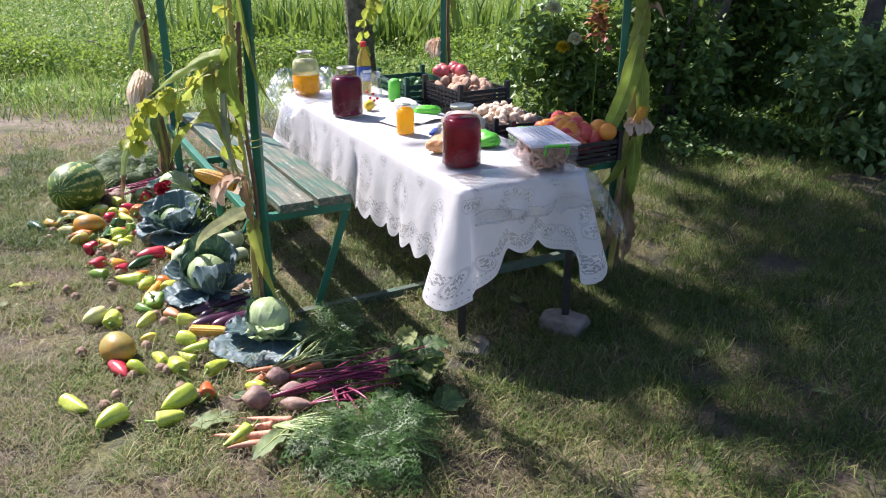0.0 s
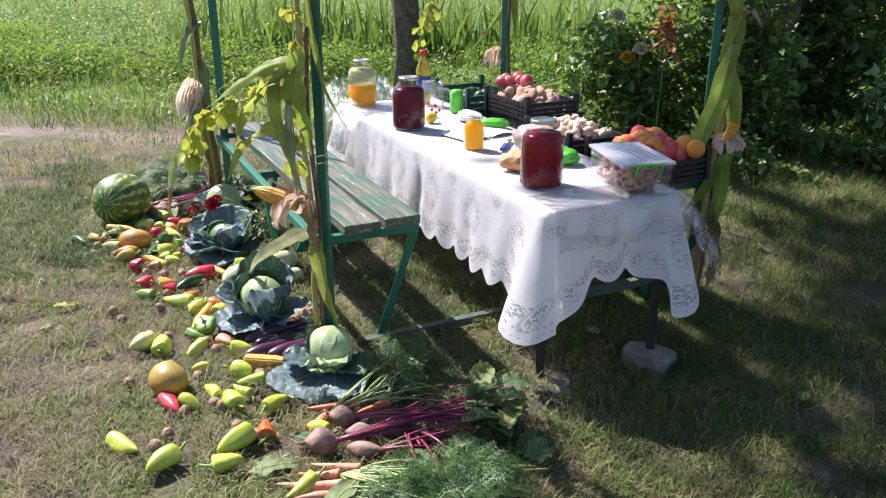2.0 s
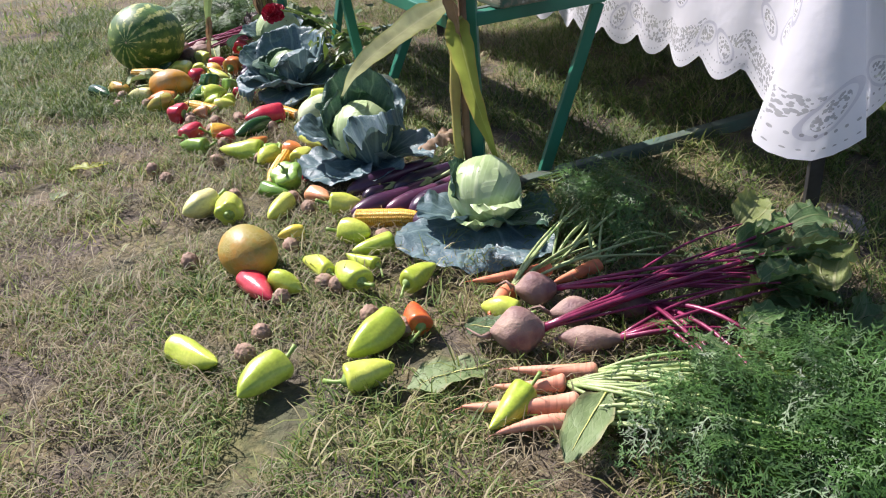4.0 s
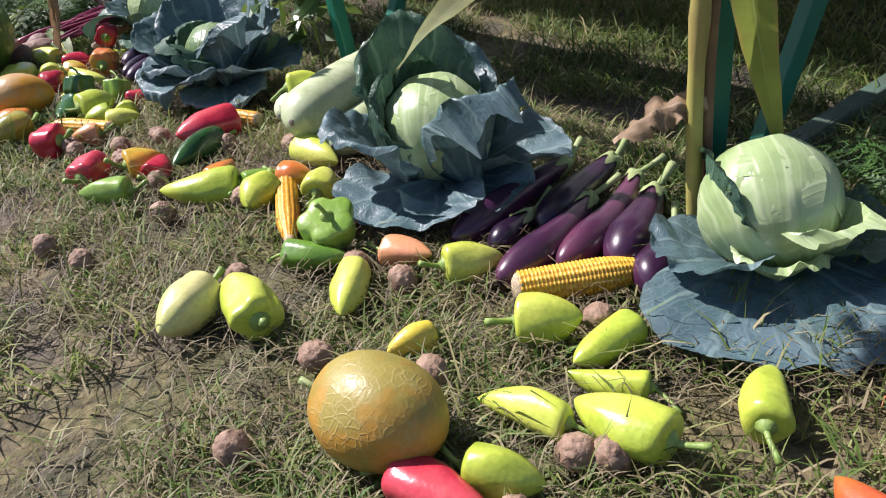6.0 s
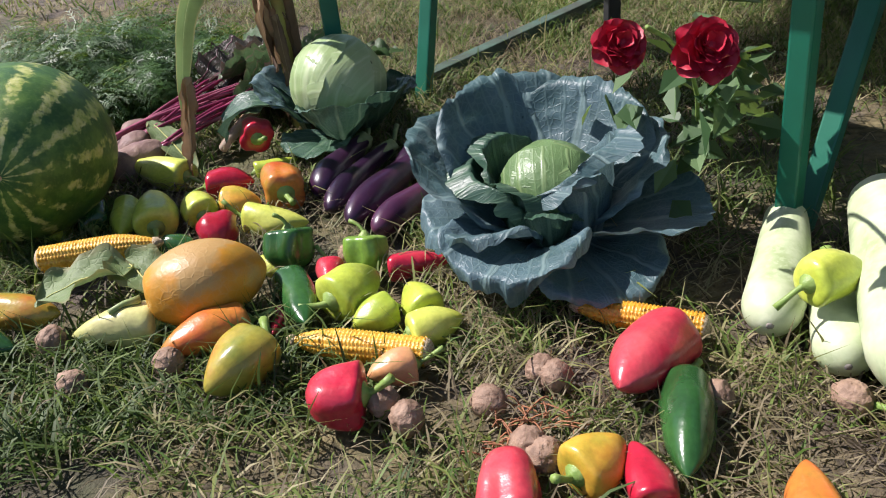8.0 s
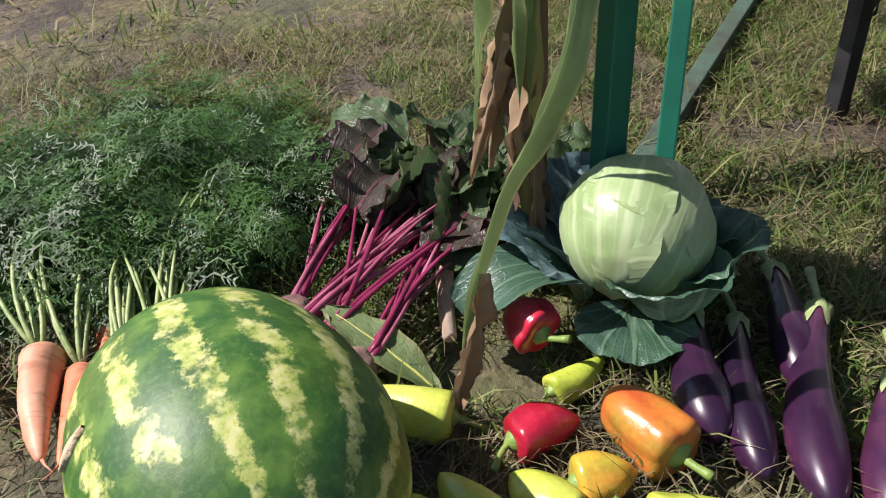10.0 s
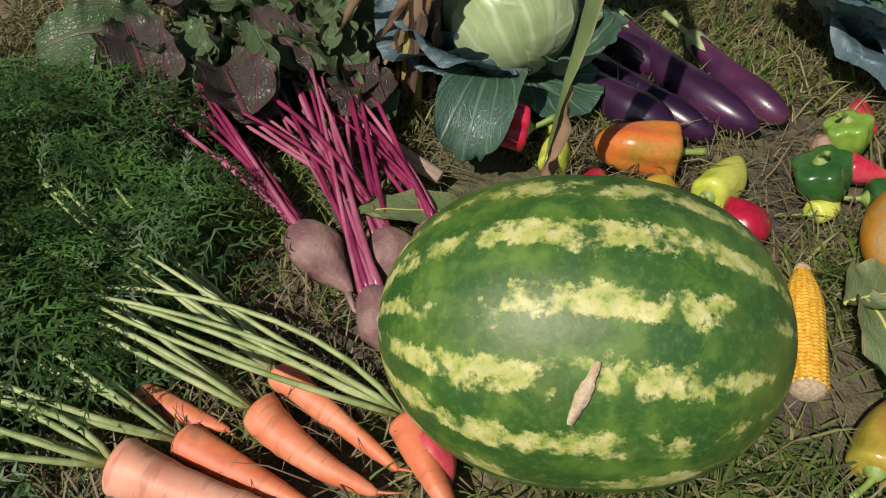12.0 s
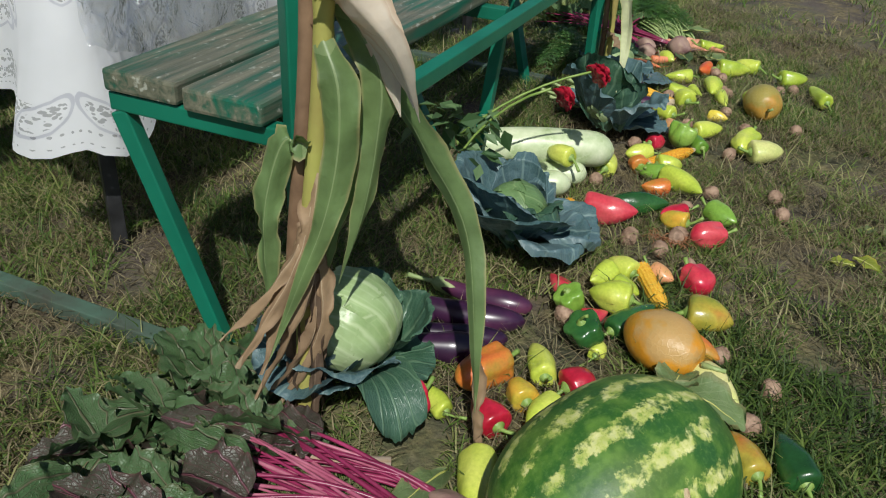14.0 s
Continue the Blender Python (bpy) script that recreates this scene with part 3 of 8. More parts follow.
def lace_material():
    """White cloth; u runs along its edge and v down from the table's edge, both in metres."""
    k = Mat("white_lace_cloth", 0.8)
    s = k.split(k.coords("UV"))
    cell = k.math("SUBTRACT", k.math("FRACT", k.math("DIVIDE", s[0], 0.36)), 0.5)
    x = k.math("MULTIPLY", cell, 0.215)
    y = k.math("MULTIPLY", k.math("SUBTRACT", s[1], 0.145), 0.60)

    def disc(cx, cy, r, squash=1.0, tilt=0.0):
        dx, dy = k.math("SUBTRACT", x, cx), k.math("SUBTRACT", y, cy)
        ca, sa = math.cos(tilt), math.sin(tilt)
        ex = k.math("ADD", k.math("MULTIPLY", dx, ca), k.math("MULTIPLY", dy, sa))
        ey = k.math("MULTIPLY", k.math("SUBTRACT", k.math("MULTIPLY", dy, ca), k.math("MULTIPLY", dx, sa)), squash)
        d = k.math("SQRT", k.math("ADD", k.math("MULTIPLY", ex, ex), k.math("MULTIPLY", ey, ey)))
        return k.math("DIVIDE", d, r)

    net = k.node("TexVoronoi", Scale=170.0)
    k.link(k.coords("UV"), net.inputs["Vector"])
    mesh = k.math("LESS_THAN", net.outputs["Distance"], 0.52)
    holes, lines = None, None
    for cx, cy, r, q, a in ((0.0, -0.055, 0.021, 1.5, 0.0), (0.032, -0.035, 0.020, 1.6, 1.0), (-0.032, -0.035, 0.020, 1.6, -1.0), (0.022, 0.0, 0.019, 1.7, -0.7), (-0.022, 0.0, 0.019, 1.7, 0.7),
                            (0.088, 0.045, 0.024, 2.2, -0.9), (-0.088, 0.045, 0.024, 2.2, 0.9), (0.105, -0.075, 0.017, 1.6, 0.4), (-0.105, -0.075, 0.017, 1.6, -0.4), (0.125, -0.02, 0.016, 1.8, 1.2), (-0.125, -0.02, 0.016, 1.8, -1.2)):
        d = disc(cx, cy, r, q, a)
        inside = k.math("LESS_THAN", d, 0.72)
        rim = k.math("LESS_THAN", k.math("ABSOLUTE", k.math("SUBTRACT", d, 1.02)), 0.11)
        holes = inside if holes is None else k.math("MAXIMUM", holes, inside)
        lines = rim if lines is None else k.math("MAXIMUM", lines, rim)
    arc = k.math("LESS_THAN", k.math("ABSOLUTE", k.math("SUBTRACT", disc(0, -0.02, 0.085, 1.1), 1.0)), 0.19)
    low = k.math("GREATER_THAN", y, 0.03)
    holes = k.math("MAXIMUM", holes, k.math("MULTIPLY", arc, low))
    holes = k.math("MULTIPLY", holes, mesh)
    hx = k.math("SUBTRACT", k.math("FRACT", k.math("DIVIDE", s[0], 0.0105)), 0.5)
    hem = None
    for row in (0.250, 0.271):
        hy = k.math("DIVIDE", k.math("SUBTRACT", s[1], row), 0.013 if row < 0.26 else 0.007)
        dot = k.math("LESS_THAN", k.math("ADD", k.math("MULTIPLY", hx, hx), k.math("MULTIPLY", hy, hy)), 0.034)
        hem = dot if hem is None else k.math("MAXIMUM", hem, dot)
    cut = k.math("MAXIMUM", holes, hem)
    c = k.ramp(k.noise(6.0, 4.0), (0.3, (0.88, 0.89, 0.92)), (0.7, (0.93, 0.93, 0.95)))
    c = k.mix(k.math("MULTIPLY", lines, 0.65), c, (0.42, 0.43, 0.52))
    k.color(c)
    weave = k.noise(350.0, 2.0)
    k.bump(weave, 0.15, 0.002)
    k.bump(k.noise(9.0, 3.0), 0.35, 0.02)
    back = k.node("BsdfTranslucent")
    back.inputs["Color"].default_value = (0.92, 0.92, 0.95, 1)
    both = k.node("MixShader", Fac=0.5)
    k.link(k.b.outputs[0], both.inputs[1])
    k.link(back.outputs[0], both.inputs[2])
    gap = k.node("BsdfTransparent")
    out = k.node("MixShader")
    k.link(k.math("MULTIPLY", cut, 0.45), out.inputs[0])
    k.link(both.outputs[0], out.inputs[1])
    k.link(gap.outputs[0], out.inputs[2])
    k.link(out.outputs[0], k.t.nodes["Material Output"].inputs["Surface"])
    return k.m


M_FILM, M_LACE = film_material("clear_plastic_film", 1.0, 0.17, 1.0), lace_material()
M_GLASS = film_material("jar_glass", 0.03, 0.012, 0.5)
M_PITCHER = film_material("pitcher_glass", 0.05, 0.10, 1.0)
M_BOX = cloudy_plastic("clear_box_plastic", (0.80, 0.78, 0.80), 0.06, 0.08)
M_CHERRY = liquid("cherry_compote", (0.12, 0.003, 0.012), (0.22, 0.006, 0.022), 0.3)
M_PLUM = liquid("dark_berry_compote", (0.055, 0.003, 0.014), (0.12, 0.007, 0.030), 0.3)
M_HONEY = liquid("orange_preserve", (0.66, 0.22, 0.008), (0.80, 0.34, 0.015), 0.45)
M_JUICE = cloudy_plastic("clouded_apple_compote", (0.55, 0.55, 0.28), 0.45, 0.02)
M_APPLE_BITS = plain("yellow_fruit_pieces", (0.55, 0.30, 0.02), (0.74, 0.46, 0.05), 40, 0.4, 0.3)
M_BERRY = plain("dark_cherry", (0.06, 0.003, 0.008), (0.14, 0.01, 0.02), 40, 0.3, 0.1)
M_OIL = glass("sunflower_oil", (0.85, 0.62, 0.12), 0.05, 0.8, 1.4)
M_BLUE_LABEL = plain("blue_label", (0.02, 0.05, 0.25), (0.04, 0.09, 0.36), 20, 0.5, 0.0)
M_RED_CAP = plain("red_cap", (0.5, 0.02, 0.02), (0.6, 0.04, 0.03), 20, 0.4, 0.0)

# ---- mesh tools ----


def merge(*pieces):
    """Several (verts, faces, uvs) into one."""
    v, f, uv = [], [], []
    for p in pieces:
        n = len(v)
        v += list(p[0])
        f += [tuple(i + n for i in q) for q in p[1]]
        uv += list(p[2]) if len(p) > 2 and p[2] else [(0.5, 0.5)] * len(p[0])
    return v, f, uv


def moved(piece, m):
    return [m @ Vector(p) for p in piece[0]], piece[1], (piece[2] if len(piece) > 2 else None)


def mesh_of(name, piece, material, smooth=True):
    me = bpy.data.meshes.new(name)
    me.from_pydata([tuple(p) for p in piece[0]], [], [tuple(q) for q in piece[1]])
    if len(piece) > 2 and piece[2]:
        layer = me.uv_layers.new(name="UVMap")
        flat = np.array(piece[2], dtype=np.float32)
        idx = np.empty(len(me.loops), dtype=np.int32)
        me.loops.foreach_get("vertex_index", idx)
        layer.data.foreach_set("uv", flat[idx].ravel())
    me.materials.append(material)
    if smooth:
        me.polygons.foreach_set("use_smooth", [True] * len(me.polygons))
    me.update()
    return me


def part(name, piece, material, parent, label="", smooth=True, at=None):
    ob = new(name, piece if isinstance(piece, bpy.types.Mesh) else mesh_of(name, piece, material, smooth))
    ob.parent = parent
    if at is not None:
        ob.matrix_basis = at
    return tagged(ob, label)


def thing(name, label, category, at=None, group="", kind=""):
    ob = new(name)
    ob.empty_display_size = 0.05
    if at is not None:
        ob.matrix_basis = at
    return tagged(ob, label, category, group, kind)


def box(x0, y0, z0, x1, y1, z1, bevel=0.0):
    """A box with its edges bevelled."""
    bm = bmesh.new()
    bmesh.ops.create_cube(bm, size=1)
    for p in bm.verts:
        p.co = Vector(((x0 + x1) / 2 + p.co.x * (x1 - x0), (y0 + y1) / 2 + p.co.y * (y1 - y0), (z0 + z1) / 2 + p.co.z * (z1 - z0)))
    if bevel:
        bmesh.ops.bevel(bm, geom=bm.edges[:], offset=bevel, segments=2, profile=0.6, affect="EDGES")
    bm.verts.index_update()
    out = [p.co.copy() for p in bm.verts], [tuple(p.index for p in q.verts) for q in bm.faces]
    bm.free()
    return out


def tube(points, radii, sides=8, caps=True):
    """A round bar along points; radii: one or one a point."""
    pts = [Vector(p) for p in points]
    if not hasattr(radii, "__len__"):
        radii = [radii] * len(pts)
    v, f, uv = [], [], []
    side = None
    for i, p in enumerate(pts):
        d = (pts[min(i + 1, len(pts) - 1)] - pts[max(i - 1, 0)]).normalized()
        if side is None:
            side = d.orthogonal().normalized()
        side = (side - d * side.dot(d)).normalized()
        up = d.cross(side)
        for j in range(sides):
            a = 2 * math.pi * j / sides
            v.append(p + (side * math.cos(a) + up * math.sin(a)) * radii[i])
            uv.append((j / sides, i / max(1, len(pts) - 1)))
    for i in range(len(pts) - 1):
        for j in range(sides):
            k = (j + 1) % sides
            f.append((i * sides + j, i * sides + k, (i + 1) * sides + k, (i + 1) * sides + j))
    if caps:
        f.append(tuple(range(sides - 1, -1, -1)))
        f.append(tuple((len(pts) - 1) * sides + j for j in range(sides)))
    return v, f, uv


def bar(a, b, w, h=None, bevel=0.003):
    """A square bar from a to b."""
    a, b = Vector(a), Vector(b)
    h = h or w
    d = b - a
    m = Matrix.Translation(a) @ d.to_track_quat("X", "Z").to_matrix().to_4x4()
    return moved(box(0, -w / 2, -h / 2, d.length, w / 2, h / 2, bevel), m)


def turned(profile, sides=24):
    """A body turned about z from (radius, height) pairs."""
    v, f, uv = [], [], []
    for i, (r, z) in enumerate(profile):
        for j in range(sides):
            a = 2 * math.pi * j / sides
            v.append((r * math.cos(a), r * math.sin(a), z))
            uv.append((j / sides, i / len(profile)))
    for i in range(len(profile) - 1):
        for j in range(sides):
            k = (j + 1) % sides
            f.append((i * sides + j, i * sides + k, (i + 1) * sides + k, (i + 1) * sides + j))
    f.append(tuple(range(sides - 1, -1, -1)))
    f.append(tuple((len(profile) - 1) * sides + j for j in range(sides)))
    return v, f, uv


def curve3(a, b, c, d, n):
    a, b, c, d = (Vector(p) for p in (a, b, c, d))
    out = []
    for i in range(n + 1):
        t = i / n
        out.append(a * (1 - t) ** 3 + b * 3 * t * (1 - t) ** 2 + c * 3 * t * t * (1 - t) + d * t ** 3)
    return out


def ribbon(points, width, across, fold=0.15, ripple=0.0, shape=None, cols=5, seed=0, twist=0.0, ragged=0.0):
    """A long leaf along points. across: its sideways direction; fold: how far its sides rise from the midrib."""
    rnd = random.Random(seed)
    ph = rnd.uniform(0, 6)
    v, f, uv = [], [], []
    n = len(points)
    across = Vector(across).normalized()
    for i, p in enumerate(points):
        s = i / (n - 1)
        d = (Vector(points[min(i + 1, n - 1)]) - Vector(points[max(i - 1, 0)])).normalized()
        side = (across - d * across.dot(d)).normalized()
        if twist:
            side = Matrix.Rotation(twist * s, 3, d) @ side
        up = d.cross(side)
        w = width * (shape(s) if shape else (min(1, 0.55 + 2.2 * s) * max(0.03, 1 - s ** 2.6)))
        for j in range(cols):
            q = 2 * j / (cols - 1) - 1
            lift = abs(q) * fold * w + 1.6 * ripple * w * q * q * (math.sin(s * 19 + ph + (2.1 if q > 0 else 0)) + 0.6 * math.sin(s * 41 + 2 * ph))
            e = 1 + ragged * abs(q) * noise.noise(Vector((s * 17, q * 1.5, seed))) + 0.6 * ragged * abs(q) * noise.noise(Vector((s * 45, q, seed + 3)))
            lift += ragged * 0.5 * w * noise.noise(Vector((s * 9, q * 2.5, seed + 7)))
            v.append(Vector(p) + side * (q * w / 2 * e) + up * lift)
            uv.append((j / (cols - 1), s))
    for i in range(n - 1):
        for j in range(cols - 1):
            a = i * cols + j
            f.append((a, a + 1, a + cols + 1, a + cols))
    return v, f, uv


def broad_leaf(length, width, rise, droop, cup, ruffle, seed, rows=18, cols=17, waves=5, stalk=0.06, torn=0.0):
    """A broad leaf growing along +x from the origin. rise, droop: its slope at the foot and at the tip, degrees; cup: how far its sides rise."""
    rnd = random.Random(seed)
    ph = [rnd.uniform(0, 6.28) for _ in range(6)]
    v, f, uv = [], [], []
    x = z = 0.0
    for i in range(rows + 1):
        s = i / rows
        ang = radians(rise + (droop - rise) * s ** 1.1)
        if i:
            x += math.cos(ang) * length / rows
            z += math.sin(ang) * length / rows
        full = math.sin(math.pi / 2 * s / 0.55) ** 0.7 if s < 0.55 else math.sqrt(max(0.02, 1 - ((s - 0.55) / 0.46) ** 2))
        w = width * (stalk + (1 - stalk) * full)
        w *= 1 + 0.05 * math.sin(7 * s + ph[0])
        for j in range(cols):
            q = 2 * j / (cols - 1) - 1
            edge = abs(q) ** 2.2
            wave = math.sin(waves * 2.4 * s + ph[1] + (0 if q < 0 else ph[2])) + 0.6 * math.sin(waves * 5.3 * s + ph[3] * (1 if q > 0 else 2))
            up = cup * width * q * q * (0.4 + 0.6 * math.sin(math.pi * min(1, s + 0.1)))
            up += ruffle * width * edge * wave + 0.012 * width * math.sin(21 * s + 9 * abs(q) + ph[4])
            along = -0.10 * length * q * q * s + 0.03 * length * edge * math.sin(waves * 4 * q + ph[5]) * s
            n = Vector((-math.sin(ang), 0, math.cos(ang)))
            t = Vector((math.cos(ang), 0, math.sin(ang)))
            v.append(Vector((x, 0, z)) + n * up + t * along + Vector((0, q * w / 2 * (1 - 0.35 * cup * abs(q)), 0)))
            uv.append((j / (cols - 1), s))
    for i in range(rows):
        for j in range(cols - 1):
            a = i * cols + j
            f.append((a, a + 1, a + cols + 1, a + cols))
    return v, f, uv


def beet_leaf(length, width, rise, droop, cup, frill, seed, rows=30, cols=15):
    """A long blistered leaf along +x from the origin, with a frilled rim and a sunken midrib."""
    rnd = random.Random(seed)
    ph = [rnd.uniform(0, 6.28) for _ in range(5)]
    bend = rnd.uniform(-0.25, 0.25)
    off = Vector((seed * 1.3, seed * 0.7, 0))
    v, f, uv = [], [], []
    x = z = 0.0
    for i in range(rows + 1):
        s = i / rows
        ang = radians(rise + (droop - rise) * s ** 1.2)
        if i:
            x += math.cos(ang) * length / rows
            z += math.sin(ang) * length / rows
        w = width * max(0.07, math.sin(math.pi * min(1.0, s * 0.97 + 0.03) ** 0.72) ** 0.75)
        n = Vector((-math.sin(ang), 0, math.cos(ang)))
        t = Vector((math.cos(ang), 0, math.sin(ang)))
        for j in range(cols):
            q = 2 * j / (cols - 1) - 1
            edge = abs(q) ** 2.3
            side = ph[0] if q < 0 else ph[1]
            up = cup * w * (abs(q) ** 1.5 - 0.2) + frill * width * edge * (math.sin(23 * s + side) + 0.7 * math.sin(41 * s + 2 * side))
            up += 0.05 * width * noise.noise(Vector((s * length, q * w / 2, 0)) * 34 + off) * (1 - math.exp(-(q / 0.12) ** 2))
            out = q * w / 2 * (1 + 0.09 * math.sin(31 * s + side + 1) * edge) * (1 - 0.25 * cup * abs(q))
            v.append(Vector((x, bend * length * s * s, z)) + n * up + t * (0.02 * length * edge * math.sin(27 * s + side)) + Vector((0, out, 0)))
            uv.append((0.5 + 0.5 * q * min(1.0, w / width + 0.1), s))
    for i in range(rows):
        for j in range(cols - 1):
            a = i * cols + j
            f.append((a, a + 1, a + cols + 1, a + cols))
    return v, f, uv


def cabbage_leaf(length, width, rise, droop, cup, ruffle, seed, rows=34, cols=33, blunt=True, curl=0.0):
    """A round, crinkled leaf along +x from the origin, thick-ribbed, its rim waved, nicked and rolled back by curl."""
    rnd = random.Random(seed)
    ph = [rnd.uniform(0, 6.28) for _ in range(4)]
    off = Vector((seed * 1.7, seed * 0.9, 0))
    v, f, uv = [], [], []
    x = z = 0.0
    for i in range(rows + 1):
        s = i / rows
        ang = radians(rise + (droop - rise) * s ** 1.15)
        if i:
            x += math.cos(ang) * length / rows
            z += math.sin(ang) * length / rows
        if blunt:
            w = width * max(max(0.0, 1 - abs((s - 0.60) / 0.60) ** 2.5) ** 0.55, 0.26 * (1 - s))
        else:
            w = width * max(math.sqrt(max(0.0, 1 - ((s - 0.54) / 0.54) ** 2)), 0.30 * (1 - s) ** 2, 0.05)
        w *= 1 + 0.06 * noise.noise(Vector((s * 4, seed, 0))) + 0.02 * noise.noise(Vector((s * 15, seed, 4)))
        n = Vector((-math.sin(ang), 0, math.cos(ang)))
        t = Vector((math.cos(ang), 0, math.sin(ang)))
        for j in range(cols):
            q = 2 * j / (cols - 1) - 1
            tip = max(0.0, (s - 0.70) / 0.30)
            edge = max(abs(q) ** 3, tip ** 2)
            p = Vector((s * length, q * w / 2, 0))
            round_at = math.atan2(q, 2 * s - 1.1)
            up = cup * width * q * q * (0.5 + 0.5 * math.sin(math.pi * min(1, s + 0.1)))
            up += ruffle * width * edge * (math.sin(6 * round_at + ph[0]) + 0.6 * math.sin(11 * round_at + ph[1]) + 1.2 * noise.noise(Vector((round_at * 5, seed, 2))))
            up += 0.022 * width * noise.noise(p * 12 + off) + 0.014 * width * noise.noise(p * 48 + off) + 0.005 * width * noise.noise(p * 120 + off)
            up -= 0.03 * width * math.exp(-(q / 0.06) ** 2) * (1 - s)
            roll = max(0.0, edge - 0.45) / 0.55 * (1 + 0.6 * noise.noise(Vector((round_at * 1.5, seed, 6))))
            up -= curl * width * roll * roll
            inward = 1 - 0.55 * curl * roll
            nick = 0.045 * noise.noise(Vector((q * 5, seed, 8))) + 0.02 * noise.noise(Vector((q * 17, seed, 5)))
            along = length * (s * nick - (0.17 if blunt else 0.03) * q * q * s * s - 0.4 * curl * tip * roll)
            v.append(Vector((x, 0, z)) + n * up + t * along + Vector((0, q * w / 2 * (1 - 0.30 * cup * abs(q)) * inward, 0)))
            uv.append((0.5 + 0.5 * q * min(1.0, w / width + 0.05), s))
    for i in range(rows):
        for j in range(cols - 1):
            a = i * cols + j
            f.append((a, a + 1, a + cols + 1, a + cols))
    return v, f, uv


def rounded_body(profile, length, width, lobes=0, depth=0.0, bend=0.0, squash=1.0, seed=0, rings=18, sides=28, uneven=0.04, dents=0.0):
    """A fruit lying along +x with its stem end at +x, centred on the origin. profile(s): radius from tip (0) to stem end (1)."""
    rnd = random.Random(seed)
    ph, ph2, ph3 = (rnd.uniform(0, 6.28) for _ in range(3))
    v, f, uv = [], [], []
    for i in range(rings + 1):
        s = i / rings
        s2 = 0.5 - 0.5 * math.cos(math.pi * s)
        r0 = profile(s2) * width / 2
        x = (s2 - 0.5) * length
        off = bend * length * (4 * (s2 - 0.5) ** 2 - 0.5)
        for j in range(sides):
            a = 2 * math.pi * j / sides
            r = r0
            if lobes:
                r *= 1 - depth * (0.5 + 0.5 * math.cos(lobes * a + ph)) ** 2 * (0.35 + 0.65 * s2)
            r *= 1 + uneven * math.sin(2 * a + ph2 + 4 * s2) + uneven * 0.6 * math.sin(a * 3 + ph3 - 7 * s2)
            dx = 0.0
            if lobes and s2 > 0.9:
                dx = -0.05 * length * (1 - r0 / (width / 2) / max(profile(0.9), 0.01)) * 1.6
            if dents:
                r *= 1 + dents * noise.noise(Vector((x * 30 + seed * 3, math.cos(a) * 1.6, math.sin(a) * 1.6)))
            v.append(Vector((x + dx, r * math.cos(a) + off, r * math.sin(a) * squash)))
            uv.append((j / sides, s2))
    for i in range(rings):
        for j in range(sides):
            k = (j + 1) % sides
            f.append((i * sides + j, i * sides + k, (i + 1) * sides + k, (i + 1) * sides + j))
    f.append(tuple(range(sides - 1, -1, -1)))
    f.append(tuple(rings * sides + j for j in range(sides)))
    return v, f, uv


def ball(radius, sub=3, squash=1.0, rough=0.0, scale=30.0, seam=0.0, seed=0):
    bm = bmesh.new()
    bmesh.ops.create_icosphere(bm, subdivisions=sub, radius=1)
    out = []
    for p in bm.verts:
        c = p.co.normalized()
        r = 1 + rough * noise.noise(c * scale / 10 + Vector((seed * 3.7, 0, 0)))
        if seam:
            r += seam * math.exp(-(c.y / 0.09) ** 2)
        out.append(Vector((c.x, c.y, c.z * squash)) * radius * r)
    bm.verts.index_update()
    faces = [tuple(p.index for p in q.verts) for q in bm.faces]
    bm.free()
    return out, faces


# the plan of the table and its benches: a runs along them, b across
ORIGIN, ALONG, ACROSS = Vector((-0.45, 2.25, 0)), Vector((-0.575, 0.818, 0)), Vector((0.818, 0.575, 0))
PLAN = Matrix.Translation(ORIGIN) @ Matrix((ALONG, ACROSS, (0, 0, 1))).transposed().to_4x4()


def plan(a, b, z=0.0):
    return PLAN @ Vector((a, b, z))


def plan_pose(a, b, z=0.0, turn=0.0):
    return Matrix.Translation(plan(a, b, z)) @ pose(0, 0, 0, 0, 0, turn + math.degrees(math.atan2(ALONG.y, ALONG.x)))

# ---- ground ----


def slope(x, y):
    """The ground falls a little beyond the table."""
    u, w = np.clip((np.asarray(x) - 0.22) / 0.55, 0, 1), np.clip((4.9 - np.asarray(y)) / 1.6, 0, 1)
    return -0.080 * u * u * (3 - 2 * u) * w * w * (3 - 2 * w)


def ground_height(x, y):
    return 0.010 * noise.noise(Vector((x * 1.3, y * 1.3, 0))) + 0.006 * noise.noise(Vector((x * 5, y * 5, 3))) + float(slope(x, y))


def axis_steps(low, fine_low, fine_high, high, step):
    out = list(np.arange(fine_low, fine_high + 1e-6, step))
    grow, p = step, fine_low
    while p > low:
        grow *= 1.35
        p -= grow
        out.insert(0, p)
    grow, p = step, fine_high
    while p < high:
        grow *= 1.35
        p += grow
        out.append(p)
    return out


xs, ys = axis_steps(-90, -4, 3.5, 90, 0.06), axis_steps(-60, -1, 7, 120, 0.06)
grid_v = [(x, y, ground_height(x, y) - 0.012) for y in ys for x in xs]
nx = len(xs)
grid_f = [(j * nx + i, j * nx + i + 1, (j + 1) * nx + i + 1, (j + 1) * nx + i) for j in range(len(ys) - 1) for i in range(nx - 1)]
ground = new("ground", mesh_of("ground", (grid_v, grid_f), M_GROUND))
tagged(ground, "trodden brown earth with cut dry grass and green tufts", "ground", kind="structure")


